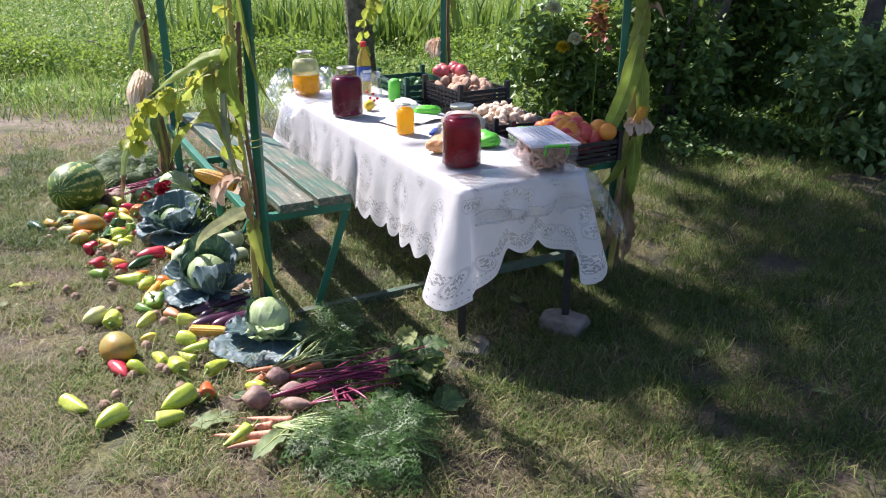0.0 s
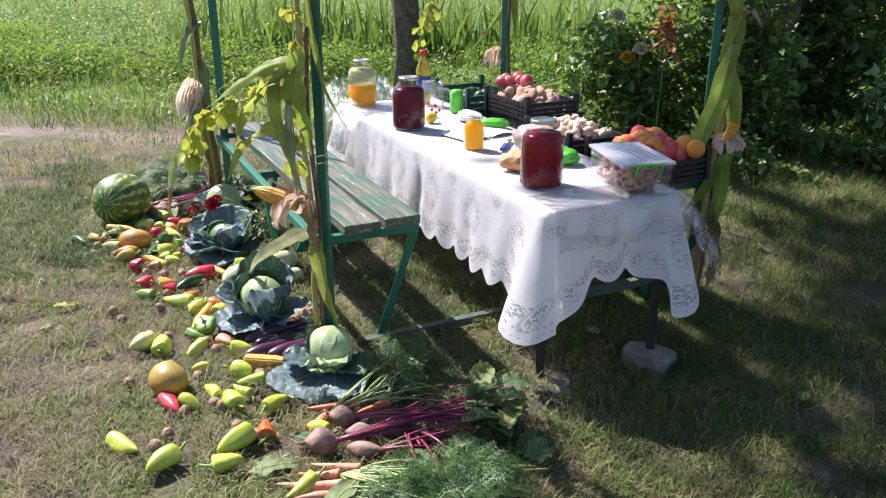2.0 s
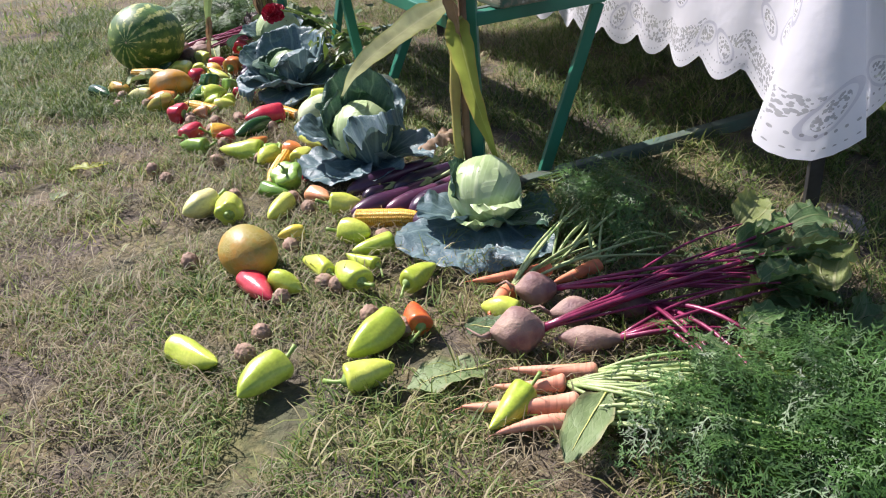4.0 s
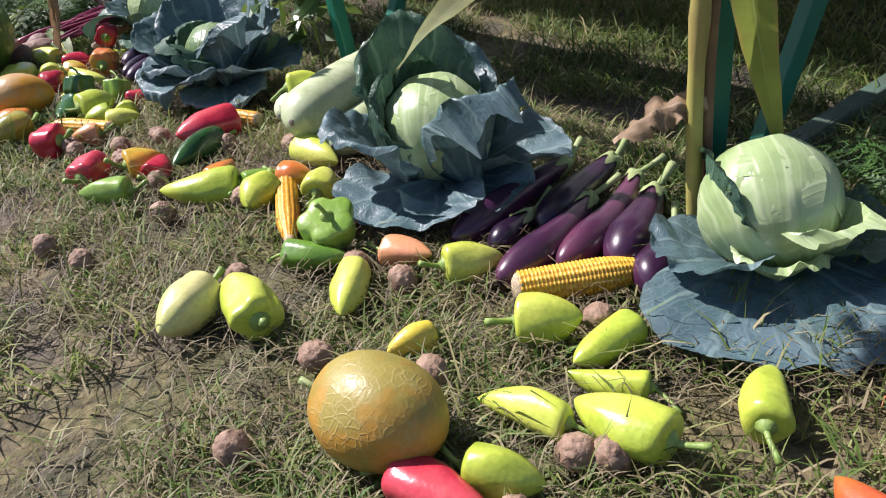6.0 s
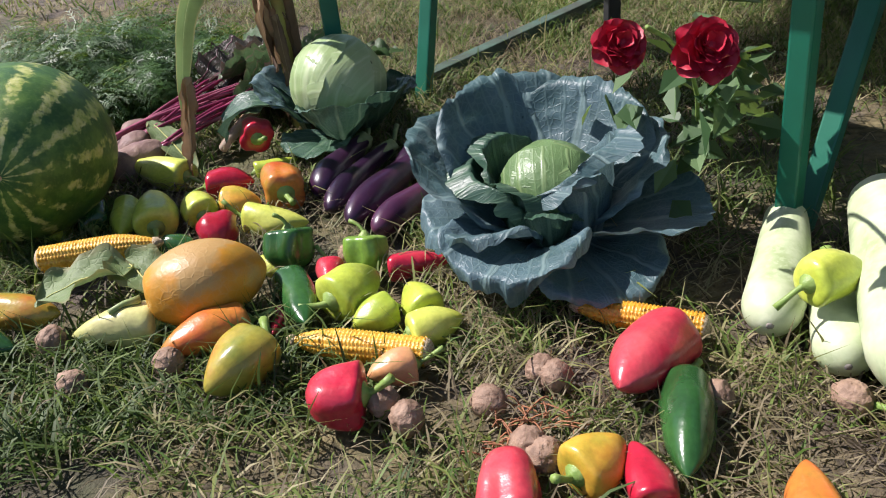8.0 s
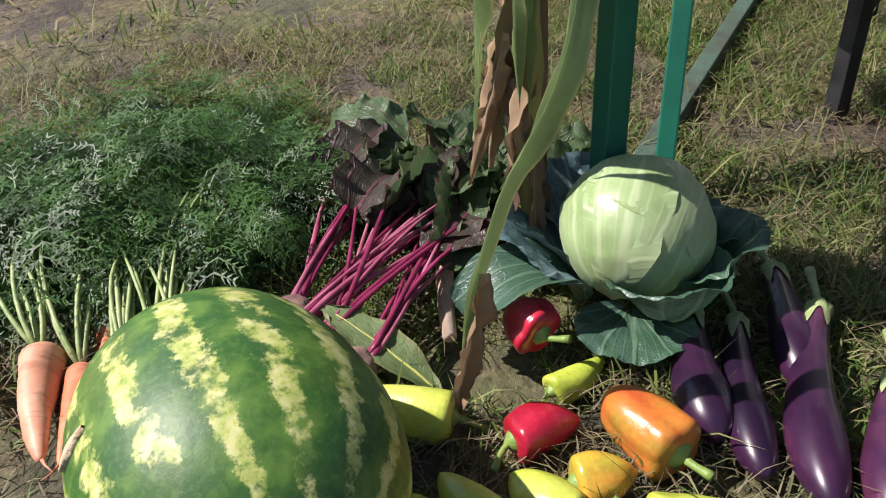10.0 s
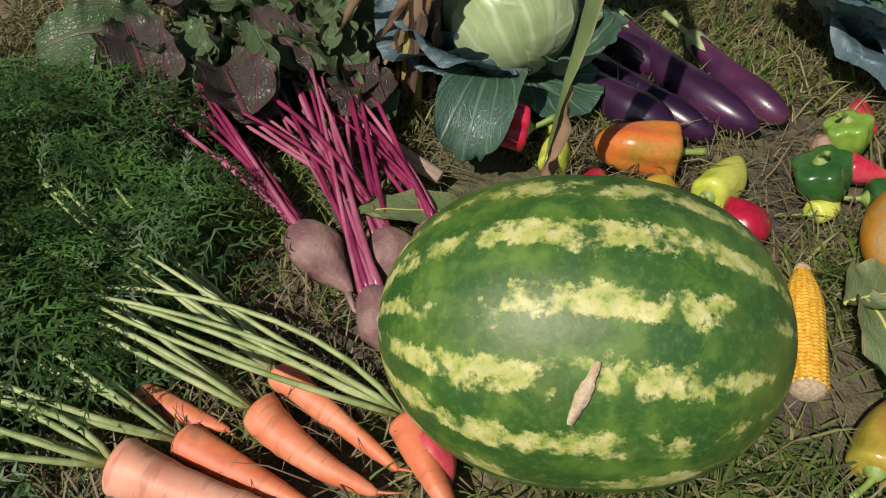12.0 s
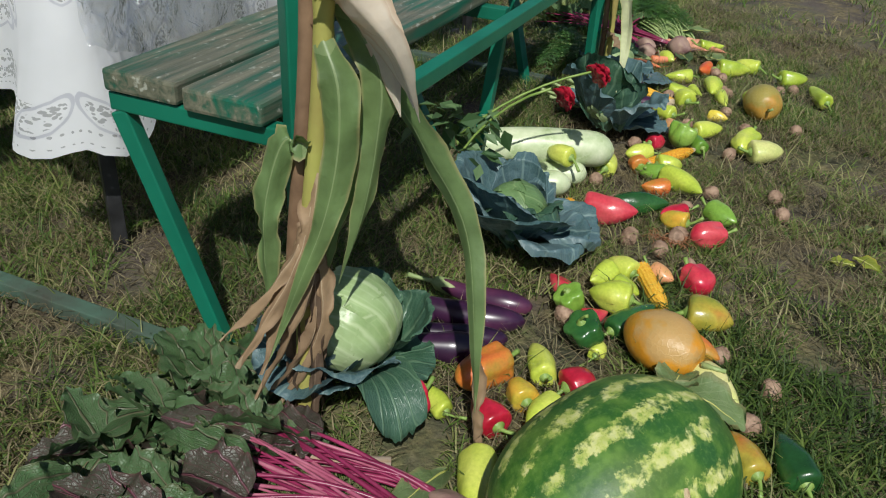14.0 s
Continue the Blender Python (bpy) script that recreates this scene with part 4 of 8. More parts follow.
def blades(name, label, spots, material, height, width, lean, seed, flat=0.0, category="grass"):
    """Many blades of grass as one mesh: spots are an n x 2 array of places."""
    rng = np.random.default_rng(seed)
    n = len(spots)
    az, face = rng.uniform(0, 2 * np.pi, n), rng.uniform(0, np.pi, n)
    h = height * np.minimum(rng.lognormal(0, 0.4, n), 2.0)
    w = width * rng.uniform(0.6, 1.4, n)
    tilt = np.clip(np.abs(rng.normal(lean, 0.35, n)), 0.05, 1.45)
    lying = rng.uniform(0, 1, n) < flat
    tilt = np.where(lying, rng.uniform(1.30, 1.52, n), tilt)
    base = np.c_[spots, slope(spots[:, 0], spots[:, 1]) - 0.006 + np.where(lying, rng.uniform(0.006, 0.018, n), 0)]
    d = np.c_[np.cos(az), np.sin(az), np.zeros(n)]
    side = np.c_[np.cos(face), np.sin(face), np.zeros(n)] * (w / 2)[:, None]
    side = np.where(lying[:, None], np.c_[-d[:, 1], d[:, 0], np.zeros(n)] * (w / 2)[:, None], side)
    mid = base + d * (np.sin(tilt * 0.7) * h * 0.55)[:, None] + np.c_[np.zeros((n, 2)), np.cos(tilt * 0.7) * h * 0.55]
    tip = mid + d * (np.sin(np.minimum(tilt * 1.25, 1.56)) * h * 0.45)[:, None] + np.c_[np.zeros((n, 2)), np.cos(np.minimum(tilt * 1.25, 1.56)) * h * 0.45]
    v = np.stack([base - side, base + side, mid + side * 0.8, mid - side * 0.8, tip], 1).reshape(-1, 3).astype(np.float32)
    k = np.arange(n)[:, None] * 5
    loops = np.concatenate([k, k + 1, k + 2, k + 3, k + 3, k + 2, k + 4], 1).astype(np.int32).ravel()
    me = bpy.data.meshes.new(name)
    me.vertices.add(n * 5)
    me.vertices.foreach_set("co", v.ravel())
    me.loops.add(n * 7)
    me.loops.foreach_set("vertex_index", loops)
    me.polygons.add(n * 2)
    starts = (np.arange(n)[:, None] * 7 + np.array([[0, 4]])).ravel().astype(np.int32)
    me.polygons.foreach_set("loop_start", starts)
    me.update(calc_edges=True)
    me.materials.append(material)
    return tagged(new(name, me), label, category, kind="stuff")


def scatter(rng, n, x0, x1, y0, y1, keep=None):
    p = np.c_[rng.uniform(x0, x1, n), rng.uniform(y0, y1, n)]
    return p if keep is None else p[keep(p)]


def patchy(p, scale, level, seed):
    """Where a field of soft patches lies above a level."""
    out = np.array([noise.noise(Vector((x * scale, y * scale, seed))) for x, y in p])
    return out > level


def tufted(rng, n, per, spread, x0, x1, y0, y1):
    """Places that gather in tufts."""
    c = np.c_[rng.uniform(x0, x1, n // per), rng.uniform(y0, y1, n // per)]
    return c[rng.integers(0, len(c), n)] + rng.normal(0, spread, (n, 2))


def in_plan(p):
    """Places by the plan of the table."""
    d = p - np.array((ORIGIN.x, ORIGIN.y))
    return d @ np.array((ALONG.x, ALONG.y)), d @ np.array((ACROSS.x, ACROSS.y))


def trodden(p, rng, bare):
    """What is left of the grass on the trodden soil under the bench and the table."""
    a, b = in_plan(p)
    inside = np.clip(np.minimum(np.minimum(a + 0.45, 1.35 - a), np.minimum(b - 0.08, 1.35 - b)) / 0.25, 0, 1)
    return rng.uniform(0, 1, len(p)) > inside * bare


def lush(p):
    """The green side, round the melon."""
    return (p[:, 1] > 2.7) & (p[:, 0] < -0.68 - 0.73 * (p[:, 1] - 1.9))


rng = np.random.default_rng(5)
near = np.r_[tufted(rng, 170000, 22, 0.020, -2.8, 1.2, 0.8, 5.0), scatter(rng, 130000, -2.8, 1.2, 0.8, 5.0)]
near = near[patchy(near, 1.7, -0.24, 1.0) & patchy(near, 7.0, -0.17, 5.0)]
rim = np.minimum(np.minimum(near[:, 0] + 2.8, 1.2 - near[:, 0]), np.minimum(near[:, 1] - 0.8, 5.0 - near[:, 1]))
near = near[rng.uniform(0, 1, len(near)) < np.clip(0.35 + rim / 0.5, 0, 1)]
near = near[trodden(near, rng, 0.88) & ~(lush(near) & (rng.uniform(0, 1, len(near)) < 0.55))]
blades("short_grass", "short green and straw-coloured grass, thin in places", near, M_LAWN, 0.031, 0.0025, 0.95, 1, 0.30)
hay = scatter(rng, 150000, -2.8, 1.2, 0.8, 5.0)
hay = hay[patchy(hay, 3.1, -0.18, 9.0)]
hay = hay[trodden(hay, rng, 0.9) & ~(lush(hay) & (rng.uniform(0, 1, len(hay)) < 0.7))]
blades("cut_dry_grass", "dry cut grass lying in a thin mat", hay, M_HAY, 0.040, 0.0019, 1.25, 2, 0.85)
outer = scatter(rng, 150000, -8, 6, -1.5, 8.0, lambda p: ~((p[:, 0] > -3.0) & (p[:, 0] < 1.6) & (p[:, 1] > 0.7) & (p[:, 1] < 5.2)))
outer = outer[patchy(outer, 1.4, -0.25, 2.0)]
outer = outer[~((outer[:, 1] > 5.05 + 0.12 * outer[:, 0] + 0.9) & (outer[:, 1] < 6.35 + 0.12 * outer[:, 0]) & (outer[:, 0] < -2.2) & (rng.uniform(0, 1, len(outer)) < 0.9))]
blades("lawn_grass", "patchy lawn grass, green with dry straw", outer, M_LAWN, 0.045, 0.0055, 0.8, 3, 0.2)
deep = scatter(rng, 160000, -16, 12, 5.6, 24, lambda p: (p[:, 1] > 5.72 - 0.16 * (p[:, 0] + 3) + 0.35 * np.sin(p[:, 0] * 2.2)))
deep = deep[(rng.uniform(0, 1, len(deep)) < np.clip(1.5 - deep[:, 1] * 0.055, 0.2, 1))]
blades("meadow_growth", "tall bright green meadow growth behind the path", deep, M_MEADOW, 0.15, 0.008, 0.7, 4, category="meadow")


def leaf_cloud(centre, radii, count, size, seed, shell=0.55, droop=0.3, clumps=40):
    """Leaves gathered in clumps: each leaf a folded diamond of two triangles."""
    rng = np.random.default_rng(seed)
    c = rng.normal(0, 1, (clumps, 3))
    c /= np.linalg.norm(c, axis=1)[:, None]
    c *= rng.uniform(shell, 1.0, (clumps, 1))
    own = rng.integers(0, clumps, count)
    p = c[own] + rng.normal(0, 0.17, (count, 3))
    p = p * np.array(radii) + np.array(centre)
    p[:, 2] = np.maximum(p[:, 2], 0.02)
    az, el = rng.uniform(0, 2 * np.pi, count), rng.normal(-droop, 0.5, count)
    d = np.c_[np.cos(az) * np.cos(el), np.sin(az) * np.cos(el), np.sin(el)]
    up = rng.normal(0, 0.5, (count, 3)) + np.array([0, 0, 1.0])
    s = np.cross(d, up)
    s /= np.linalg.norm(s, axis=1)[:, None] + 1e-9
    up = np.cross(s, d)
    ln = size * rng.uniform(0.6, 1.35, count)[:, None]
    wd = ln * 0.30
    v = np.stack([p, p + d * ln * 0.45 + s * wd + up * wd * 0.35, p + d * ln, p + d * ln * 0.45 - s * wd + up * wd * 0.35], 1).reshape(-1, 3)
    k = np.arange(count)[:, None] * 4
    f = np.concatenate([k, k + 1, k + 2, k, k + 2, k + 3], 1).reshape(-1, 3)
    return v.tolist(), f.tolist()


def shrub(name, label, x, y, radii, count, size, material, seed, stems=6, category="shrub", height=None, bark=None, clumps=60):
    root = thing(name, label, category, pose(x, y, 0))
    rnd = random.Random(seed)
    zc = height if height is not None else radii[2] * 0.85
    for i in range(stems):
        a = rnd.uniform(0, 6.28)
        top = Vector((math.cos(a) * radii[0] * 0.6, math.sin(a) * radii[1] * 0.6, zc + radii[2] * rnd.uniform(0.0, 0.5)))
        pts = curve3((rnd.uniform(-0.1, 0.1), rnd.uniform(-0.1, 0.1), -0.05), (0, 0, zc * 0.5), top * 0.6 + Vector((0, 0, zc * 0.3)), top, 6)
        part("stem", tube(pts, [0.03 * (1 - 0.12 * k) for k in range(7)], 6), bark or M_BARK, root)
    part("crown", leaf_cloud((0, 0, zc), radii, count, size, seed, 0.35, clumps=clumps), material, root, smooth=False)
    return root


def tree(name, label, x, y, trunk_height, radius, crown, crown_z, count, size, material, seed, lean=(0, 0)):
    root = thing(name, label, "tree", pose(x, y, 0))
    rnd = random.Random(seed)
    top = Vector((lean[0], lean[1], trunk_height))
    pts = curve3((0, 0, -0.1), (0.03, 0.02, trunk_height * 0.35), (lean[0] * 0.6, lean[1] * 0.6, trunk_height * 0.7), top, 12)
    t = tube(pts, [radius * (1.25 if k == 0 else 1 - 0.035 * k) for k in range(13)], 18)
    verts = [p + Vector((p.x - q.x, p.y - q.y, 0)) * 0.22 * noise.noise(Vector((p.x * 18, p.y * 18, p.z * 3))) for p, q in ((p, pts[i // 18]) for i, p in enumerate(t[0]))]
    part("trunk", (verts, t[1], t[2]), M_BARK, root)
    for i in range(7):
        a = i * 0.9 + rnd.uniform(0, 0.5)
        end = top + Vector((math.cos(a) * crown[0] * 0.7, math.sin(a) * crown[1] * 0.7, (crown_z - trunk_height) + rnd.uniform(-0.5, 0.9)))
        part("limb", tube(curve3(top - Vector((0, 0, 0.3)), top + Vector((0, 0, 0.5)), (top + end) / 2 + Vector((0, 0, 0.4)), end, 6), [radius * 0.5 * (1 - 0.13 * k) for k in range(7)], 7), M_BARK, root)
    part("crown", leaf_cloud((lean[0], lean[1], crown_z), crown, count, size, seed, 0.25, clumps=90), material, root, smooth=False)
    return root


weeds = scatter(rng, 95000, -11, 8, 6.2, 17, lambda p: p[:, 1] > 6.05 - 0.16 * (p[:, 0] + 3) + 0.35 * np.sin(p[:, 0] * 2.2))
weeds = weeds[patchy(weeds, 0.8, -0.25, 4.0)]


def ground_leaves(places, size, height, seed, rising=False):
    """Broad small leaves of low weeds over the given places."""
    r = np.random.default_rng(seed)
    n = len(places)
    hump = np.array([0.5 + noise.noise(Vector((x * 1.1, y * 1.1, 7))) for x, y in places])
    front = np.clip((places[:, 1] - (6.05 - 0.16 * (places[:, 0] + 3) + 0.35 * np.sin(places[:, 0] * 2.2))) / 1.1, 0.12, 1)
    p = np.c_[places, r.uniform(0.03, 1.0, n) * height * np.clip(hump * 1.5, 0.15, 1.7) * (front if rising else 1)]
    az, el = r.uniform(0, 2 * np.pi, n), r.normal(0.1, 0.5, n)
    d = np.c_[np.cos(az) * np.cos(el), np.sin(az) * np.cos(el), np.sin(el)]
    s = np.cross(d, r.normal(0, 0.35, (n, 3)) + [0, 0, 1.0])
    s /= np.linalg.norm(s, axis=1)[:, None]
    ln = (size * r.uniform(0.5, 1.4, n))[:, None]
    v = np.stack([p, p + d * ln * 0.45 + s * ln * 0.3, p + d * ln, p + d * ln * 0.45 - s * ln * 0.3], 1).reshape(-1, 3)
    k = np.arange(n)[:, None] * 4
    return v.tolist(), np.concatenate([k, k + 1, k + 2, k, k + 2, k + 3], 1).reshape(-1, 3).tolist()


low_weeds = new("meadow_weeds", mesh_of("meadow_weeds", ground_leaves(weeds, 0.048, 0.25, 6, True), M_MEADOW, False))
tagged(low_weeds, "low leafy weeds covering the sunny meadow", "weeds", kind="stuff")
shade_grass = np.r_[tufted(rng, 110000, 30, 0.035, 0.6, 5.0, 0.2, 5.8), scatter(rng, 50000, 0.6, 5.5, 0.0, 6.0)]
blades("shaded_grass", "green grass under the trees, their shade put into its dark colour", shade_grass[patchy(shade_grass, 1.6, -0.3, 6.0)], M_SHADE_GRASS, 0.055, 0.0034, 0.8, 8, 0.2)

clumps = scatter(rng, 90000, -3.2, 2.6, 0.6, 5.2)
clumps = clumps[patchy(clumps, 3.4, 0.02, 12.0) & patchy(clumps, 11.0, -0.08, 3.0)]
blades("long_grass", "longer green grass standing in loose tufts", clumps, M_LONG_GRASS, 0.056, 0.0030, 1.05, 9, 0.35)
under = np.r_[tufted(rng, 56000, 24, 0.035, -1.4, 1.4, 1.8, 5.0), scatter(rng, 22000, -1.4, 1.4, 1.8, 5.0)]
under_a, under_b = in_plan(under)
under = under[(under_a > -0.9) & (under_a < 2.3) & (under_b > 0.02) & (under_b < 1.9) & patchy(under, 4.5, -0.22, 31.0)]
# the shade below the table is partly in this grass's dark colour
blades("table_grass", "thin green grass under the table and the bench, darkened for shade", under, M_SHADE_GRASS, 0.046, 0.0030, 1.0, 14, 0.3)
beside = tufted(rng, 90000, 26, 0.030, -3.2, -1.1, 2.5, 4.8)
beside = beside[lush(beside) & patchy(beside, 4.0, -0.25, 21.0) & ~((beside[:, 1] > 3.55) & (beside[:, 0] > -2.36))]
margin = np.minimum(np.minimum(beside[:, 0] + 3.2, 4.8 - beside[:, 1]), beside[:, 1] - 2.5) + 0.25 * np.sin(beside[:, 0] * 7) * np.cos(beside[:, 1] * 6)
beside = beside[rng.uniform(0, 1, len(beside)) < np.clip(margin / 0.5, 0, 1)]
# lush green; its dark tone also stands in for shadows among the blades
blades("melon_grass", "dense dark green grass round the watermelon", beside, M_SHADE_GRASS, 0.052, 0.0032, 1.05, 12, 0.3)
undergrowth = scatter(rng, 16000, 1.5, 6.0, 5.0, 7.0)
undergrowth = undergrowth[patchy(undergrowth, 1.3, -0.15, 8.0)]
shade_weeds = new("shade_weeds", mesh_of("shade_weeds", ground_leaves(undergrowth, 0.060, 0.22, 16), M_SHRUB, False))
tagged(shade_weeds, "low leafy weeds at the foot of the shrubs", "weeds", kind="stuff")

# ---- behind the table ----
# the crown, out of view, is placed to shade the ground right of the table
tree("shade_tree", "tall tree with a rough grey trunk, its unseen crown added to cast shade", -1.28, 7.9, 5.2, 0.135, (2.5, 2.4, 1.5), 7.6, 16500, 0.20, M_SHRUB, 21, (-0.24, -2.08))
tree("dark_tree", "dark old tree among the shrubs", 1.95, 6.9, 2.2, 0.15, (2.2, 1.7, 1.2), 2.9, 12000, 0.13, M_SHRUB, 22, (0.3, 0.0))
shrub("dark_shrub", "dense dark green shrub in the shade", 2.35, 7.6, (1.3, 0.9, 1.1), 9000, 0.10, M_SHRUB, 31)
shrub("dark_shrub", "dense dark green shrub in the shade", 2.35, 8.0, (0.8, 0.9, 1.2), 7000, 0.10, M_SHRUB, 32)
shrub("elder_shrub", "leafy green shrub with long drooping leaves", 3.45, 5.5, (1.0, 0.9, 0.50), 9500, 0.085, M_SILVER, 33, height=0.46)
shrub("elder_shrub", "leafy green shrub with long drooping leaves", 4.9, 6.4, (1.1, 1.0, 1.2), 9500, 0.095, M_SILVER, 34)
tree("leaning_tree", "young tree with a leaning grey trunk among the shrubs", 3.05, 6.3, 2.6, 0.075, (1.3, 1.1, 0.8), 3.6, 3500, 0.13, M_SHRUB, 23, (0.35, 0.3))
shrub("rose_bush", "leafy rose bush beside the bench", 0.85, 5.9, (0.62, 0.45, 0.52), 3800, 0.08, M_SHRUB, 35)
shrub("rose_bush", "leafy rose bush beside the bench", 1.60, 6.0, (0.5, 0.5, 0.8), 3600, 0.08, M_SHRUB, 36)
for cx, cy, sx, n, seed in ((-3.3, 10.0, 0.75, 420, 37), (-1.5, 10.3, 0.8, 420, 38), (-0.1, 10.9, 0.5, 220, 44)):
    r = np.random.default_rng(seed)
    blades("iris_clump", "grey-green clump of long upright leaves in the meadow", np.c_[r.normal(cx, sx, n), r.normal(cy, 0.28, n)], M_SHRUB, 0.60, 0.045, 0.40, seed, category="iris")
# weeds whose sunlit look is partly in their lighter leaf colour
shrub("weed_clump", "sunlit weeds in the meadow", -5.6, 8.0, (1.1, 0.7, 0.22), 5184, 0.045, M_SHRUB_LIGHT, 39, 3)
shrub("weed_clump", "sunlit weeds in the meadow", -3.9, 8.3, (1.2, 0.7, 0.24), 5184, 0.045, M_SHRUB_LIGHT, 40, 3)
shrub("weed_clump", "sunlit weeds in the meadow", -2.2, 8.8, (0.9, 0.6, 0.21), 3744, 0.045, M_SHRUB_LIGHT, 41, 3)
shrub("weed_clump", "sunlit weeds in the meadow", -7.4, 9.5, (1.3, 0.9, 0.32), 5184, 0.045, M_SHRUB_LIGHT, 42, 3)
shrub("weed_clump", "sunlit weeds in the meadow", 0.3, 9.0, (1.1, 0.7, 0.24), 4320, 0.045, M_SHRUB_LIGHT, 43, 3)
for k in range(8):
    shrub("far_shrub", "dark green shrub at the meadow's far edge", -24 + 6.5 * k, 34 + (k % 3) * 2.0, (4.0, 2.0, 2.6), 2600, 0.45, M_SHRUB, 50 + k, 3)


def rose_bloom(radius, material, root, at, seed, label=""):
    """A full rose: rings of cupped petals."""
    rnd = random.Random(seed)
    bloom = part("bloom", ball(radius * 0.35, 2, 1.1), material, root, label, at=at)
    for ring, (n, tilt, size) in enumerate(((4, 82, 0.75), (5, 66, 0.95), (7, 45, 1.05), (8, 22, 1.1))):
        for i in range(n):
            leaf = broad_leaf(radius * size, radius * size * 1.15, tilt, tilt - 35, 0.35, 0.06, seed * 50 + ring * 9 + i, 6, 5, 3, 0.35)
            part("petal", leaf, material, bloom, at=pose(0, 0, -0.15 * radius * ring, 0, 0, 360 * i / n + rnd.uniform(-18, 18) + 25 * ring))
    return bloom


for fx, fy, fz, fr, fm, fl in ((0.66, 5.45, 0.98, 0.055, M_PETAL_CREAM, "cream rose bloom"), (0.82, 5.35, 0.78, 0.05, M_PETAL_CREAM, "cream rose bloom"),
                               (0.74, 5.38, 0.72, 0.05, M_PETAL_YELLOW, "yellow rose bloom"), (0.95, 5.5, 1.18, 0.05, M_PETAL_CREAM, "cream rose bloom")):
    stem_root = thing("garden_rose", fl.replace("bloom", "on a thin green stem behind the bench"), "rose", pose(fx, fy, 0))
    part("stem", tube(curve3((0.05, 0.25, 0), (0.05, 0.2, fz * 0.5), (0, 0.03, fz * 0.7), (0, 0, fz), 6), 0.005, 5), M_STEM, stem_root)
    rose_bloom(fr, fm, stem_root, pose(0, 0, fz, 25, 0, 0), int(fz * 100))
    part("leaves", leaf_cloud((0.02, 0.10, fz * 0.72), (0.20, 0.14, fz * 0.28), 260, 0.075, int(fz * 90), 0.2, clumps=30), M_SHRUB, stem_root, smooth=False)
spike = thing("red_flower_spike", "dull red flower spike beside the roses", "flower", pose(0.98, 5.35, 0))
part("stem", tube(curve3((0, 0.2, 0), (0, 0.1, 0.4), (0, 0, 0.6), (0, 0, 1.0), 6), 0.005, 5), M_STEM, spike)
part("bloom", leaf_cloud((0, 0, 0.9), (0.09, 0.09, 0.20), 90, 0.07, 3, 0.2), M_RED_SPIKE, spike, smooth=False)

fence = thing("fence_post", "grey weathered wooden post with a pale plastic jug on it", "post", pose(-5.95, 7.45, 0))
part("post", tube([(0, 0, -0.1), (0.01, 0, 0.5), (0.0, 0.01, 1.05)], [0.10, 0.09, 0.085], 12), M_GREY_POST, fence)
jug = thing("plastic_jug", "translucent white plastic jug hung on the post", "jug", pose(-6.2, 7.38, 0.50))
part("body", turned([(0.05, 0.0), (0.11, 0.02), (0.115, 0.16), (0.10, 0.24), (0.04, 0.30), (0.038, 0.33)], 18), glass("jug_plastic", (0.82, 0.85, 0.88), 0.3, 0.5), jug)
part("hanger", tube([(0, 0, 0.3), (0.1, 0.05, 0.42), (0.22, 0.1, 0.5)], 0.006, 6), M_GREY_POST, jug)

# ---- the frame with its two benches ----
SEAT = 0.475


def square(name, a, b, w, parent, material=None, h=None):
    return part(name, bar(a, b, w, h), material or M_PAINT, parent, smooth=False)


def bench(label, b_post, b_in, b_out, sign, board_mat, lean):
    """A bench on welded square bars. b_post: line of the posts; boards from b_out to b_in."""
    root = thing("bench", label, "bench", group="benches beside the table")
    for a in (0.0, 1.80):
        square("post", plan(a, b_post + (lean if a else 0), -0.12), plan(a, b_post + (lean if a else 0), 2.1), 0.032, root)
        square("crossbar", plan(a, b_post + (lean if a else 0), SEAT - 0.018), plan(a, b_in, SEAT - 0.018), 0.03, root)
        square("slanted_leg", plan(a + 0.002, b_in - 0.012 * sign, SEAT - 0.034), plan(a + (0.06 if a == 0 else -0.03), b_post + 0.19 * sign, -0.05), 0.028, root)
    square("crossbar", plan(0.94, b_post, SEAT - 0.018), plan(0.94, b_in, SEAT - 0.018), 0.03, root)
    square("slanted_leg", plan(0.94, b_in - 0.012 * sign, SEAT - 0.034), plan(0.94, b_post + 0.10 * sign, -0.03), 0.028, root)
    square("slanted_leg", plan(0.94, b_post + 0.01 * sign, SEAT - 0.034), plan(0.94, b_post + 0.06 * sign, -0.03), 0.028, root)
    square("side_rail", plan(0.02, b_post - 0.033 * sign, SEAT - 0.02), plan(1.78, b_post + lean - 0.033 * sign, SEAT - 0.02), 0.03, root)
    mid = (b_in + b_out) / 2
    for i, (b0, b1) in enumerate(((b_out, mid - 0.009 * sign), (mid + 0.009 * sign, b_in))):
        lo, hi = min(b0, b1), max(b0, b1)
        piece = box(0, lo, 0, 1.87 - 0.02 * i, hi, 0.036, 0.006)
        near_end = -0.04 + 0.012 * i
        ob = part("board", piece, board_mat, root, "worn green-painted seat board", smooth=False)
        ob.matrix_basis = PLAN @ Matrix.Translation((near_end, 0, SEAT))
        ob.data.flip_normals()
    return root


bench("green-painted steel bench with worn timber boards, corn stalks tied on", 0.055, 0.405, 0.11, 1, M_BOARD, 0.015)
bench("green-painted steel bench with boards, crates stacked on it", 1.74, 1.34, 1.66, -1, M_BOARD, 0.04)
for a, z in ((0.0, 0.012), (1.80, 0.012)):
    rail = thing("ground_rail", "old steel bar lying on the ground between the benches", "rail")
    part("bar", bar(plan(a + 0.03, 0.16, z), plan(a + 0.03, 1.70, z + 0.02), 0.034), M_OLD_RAIL, rail, smooth=False)

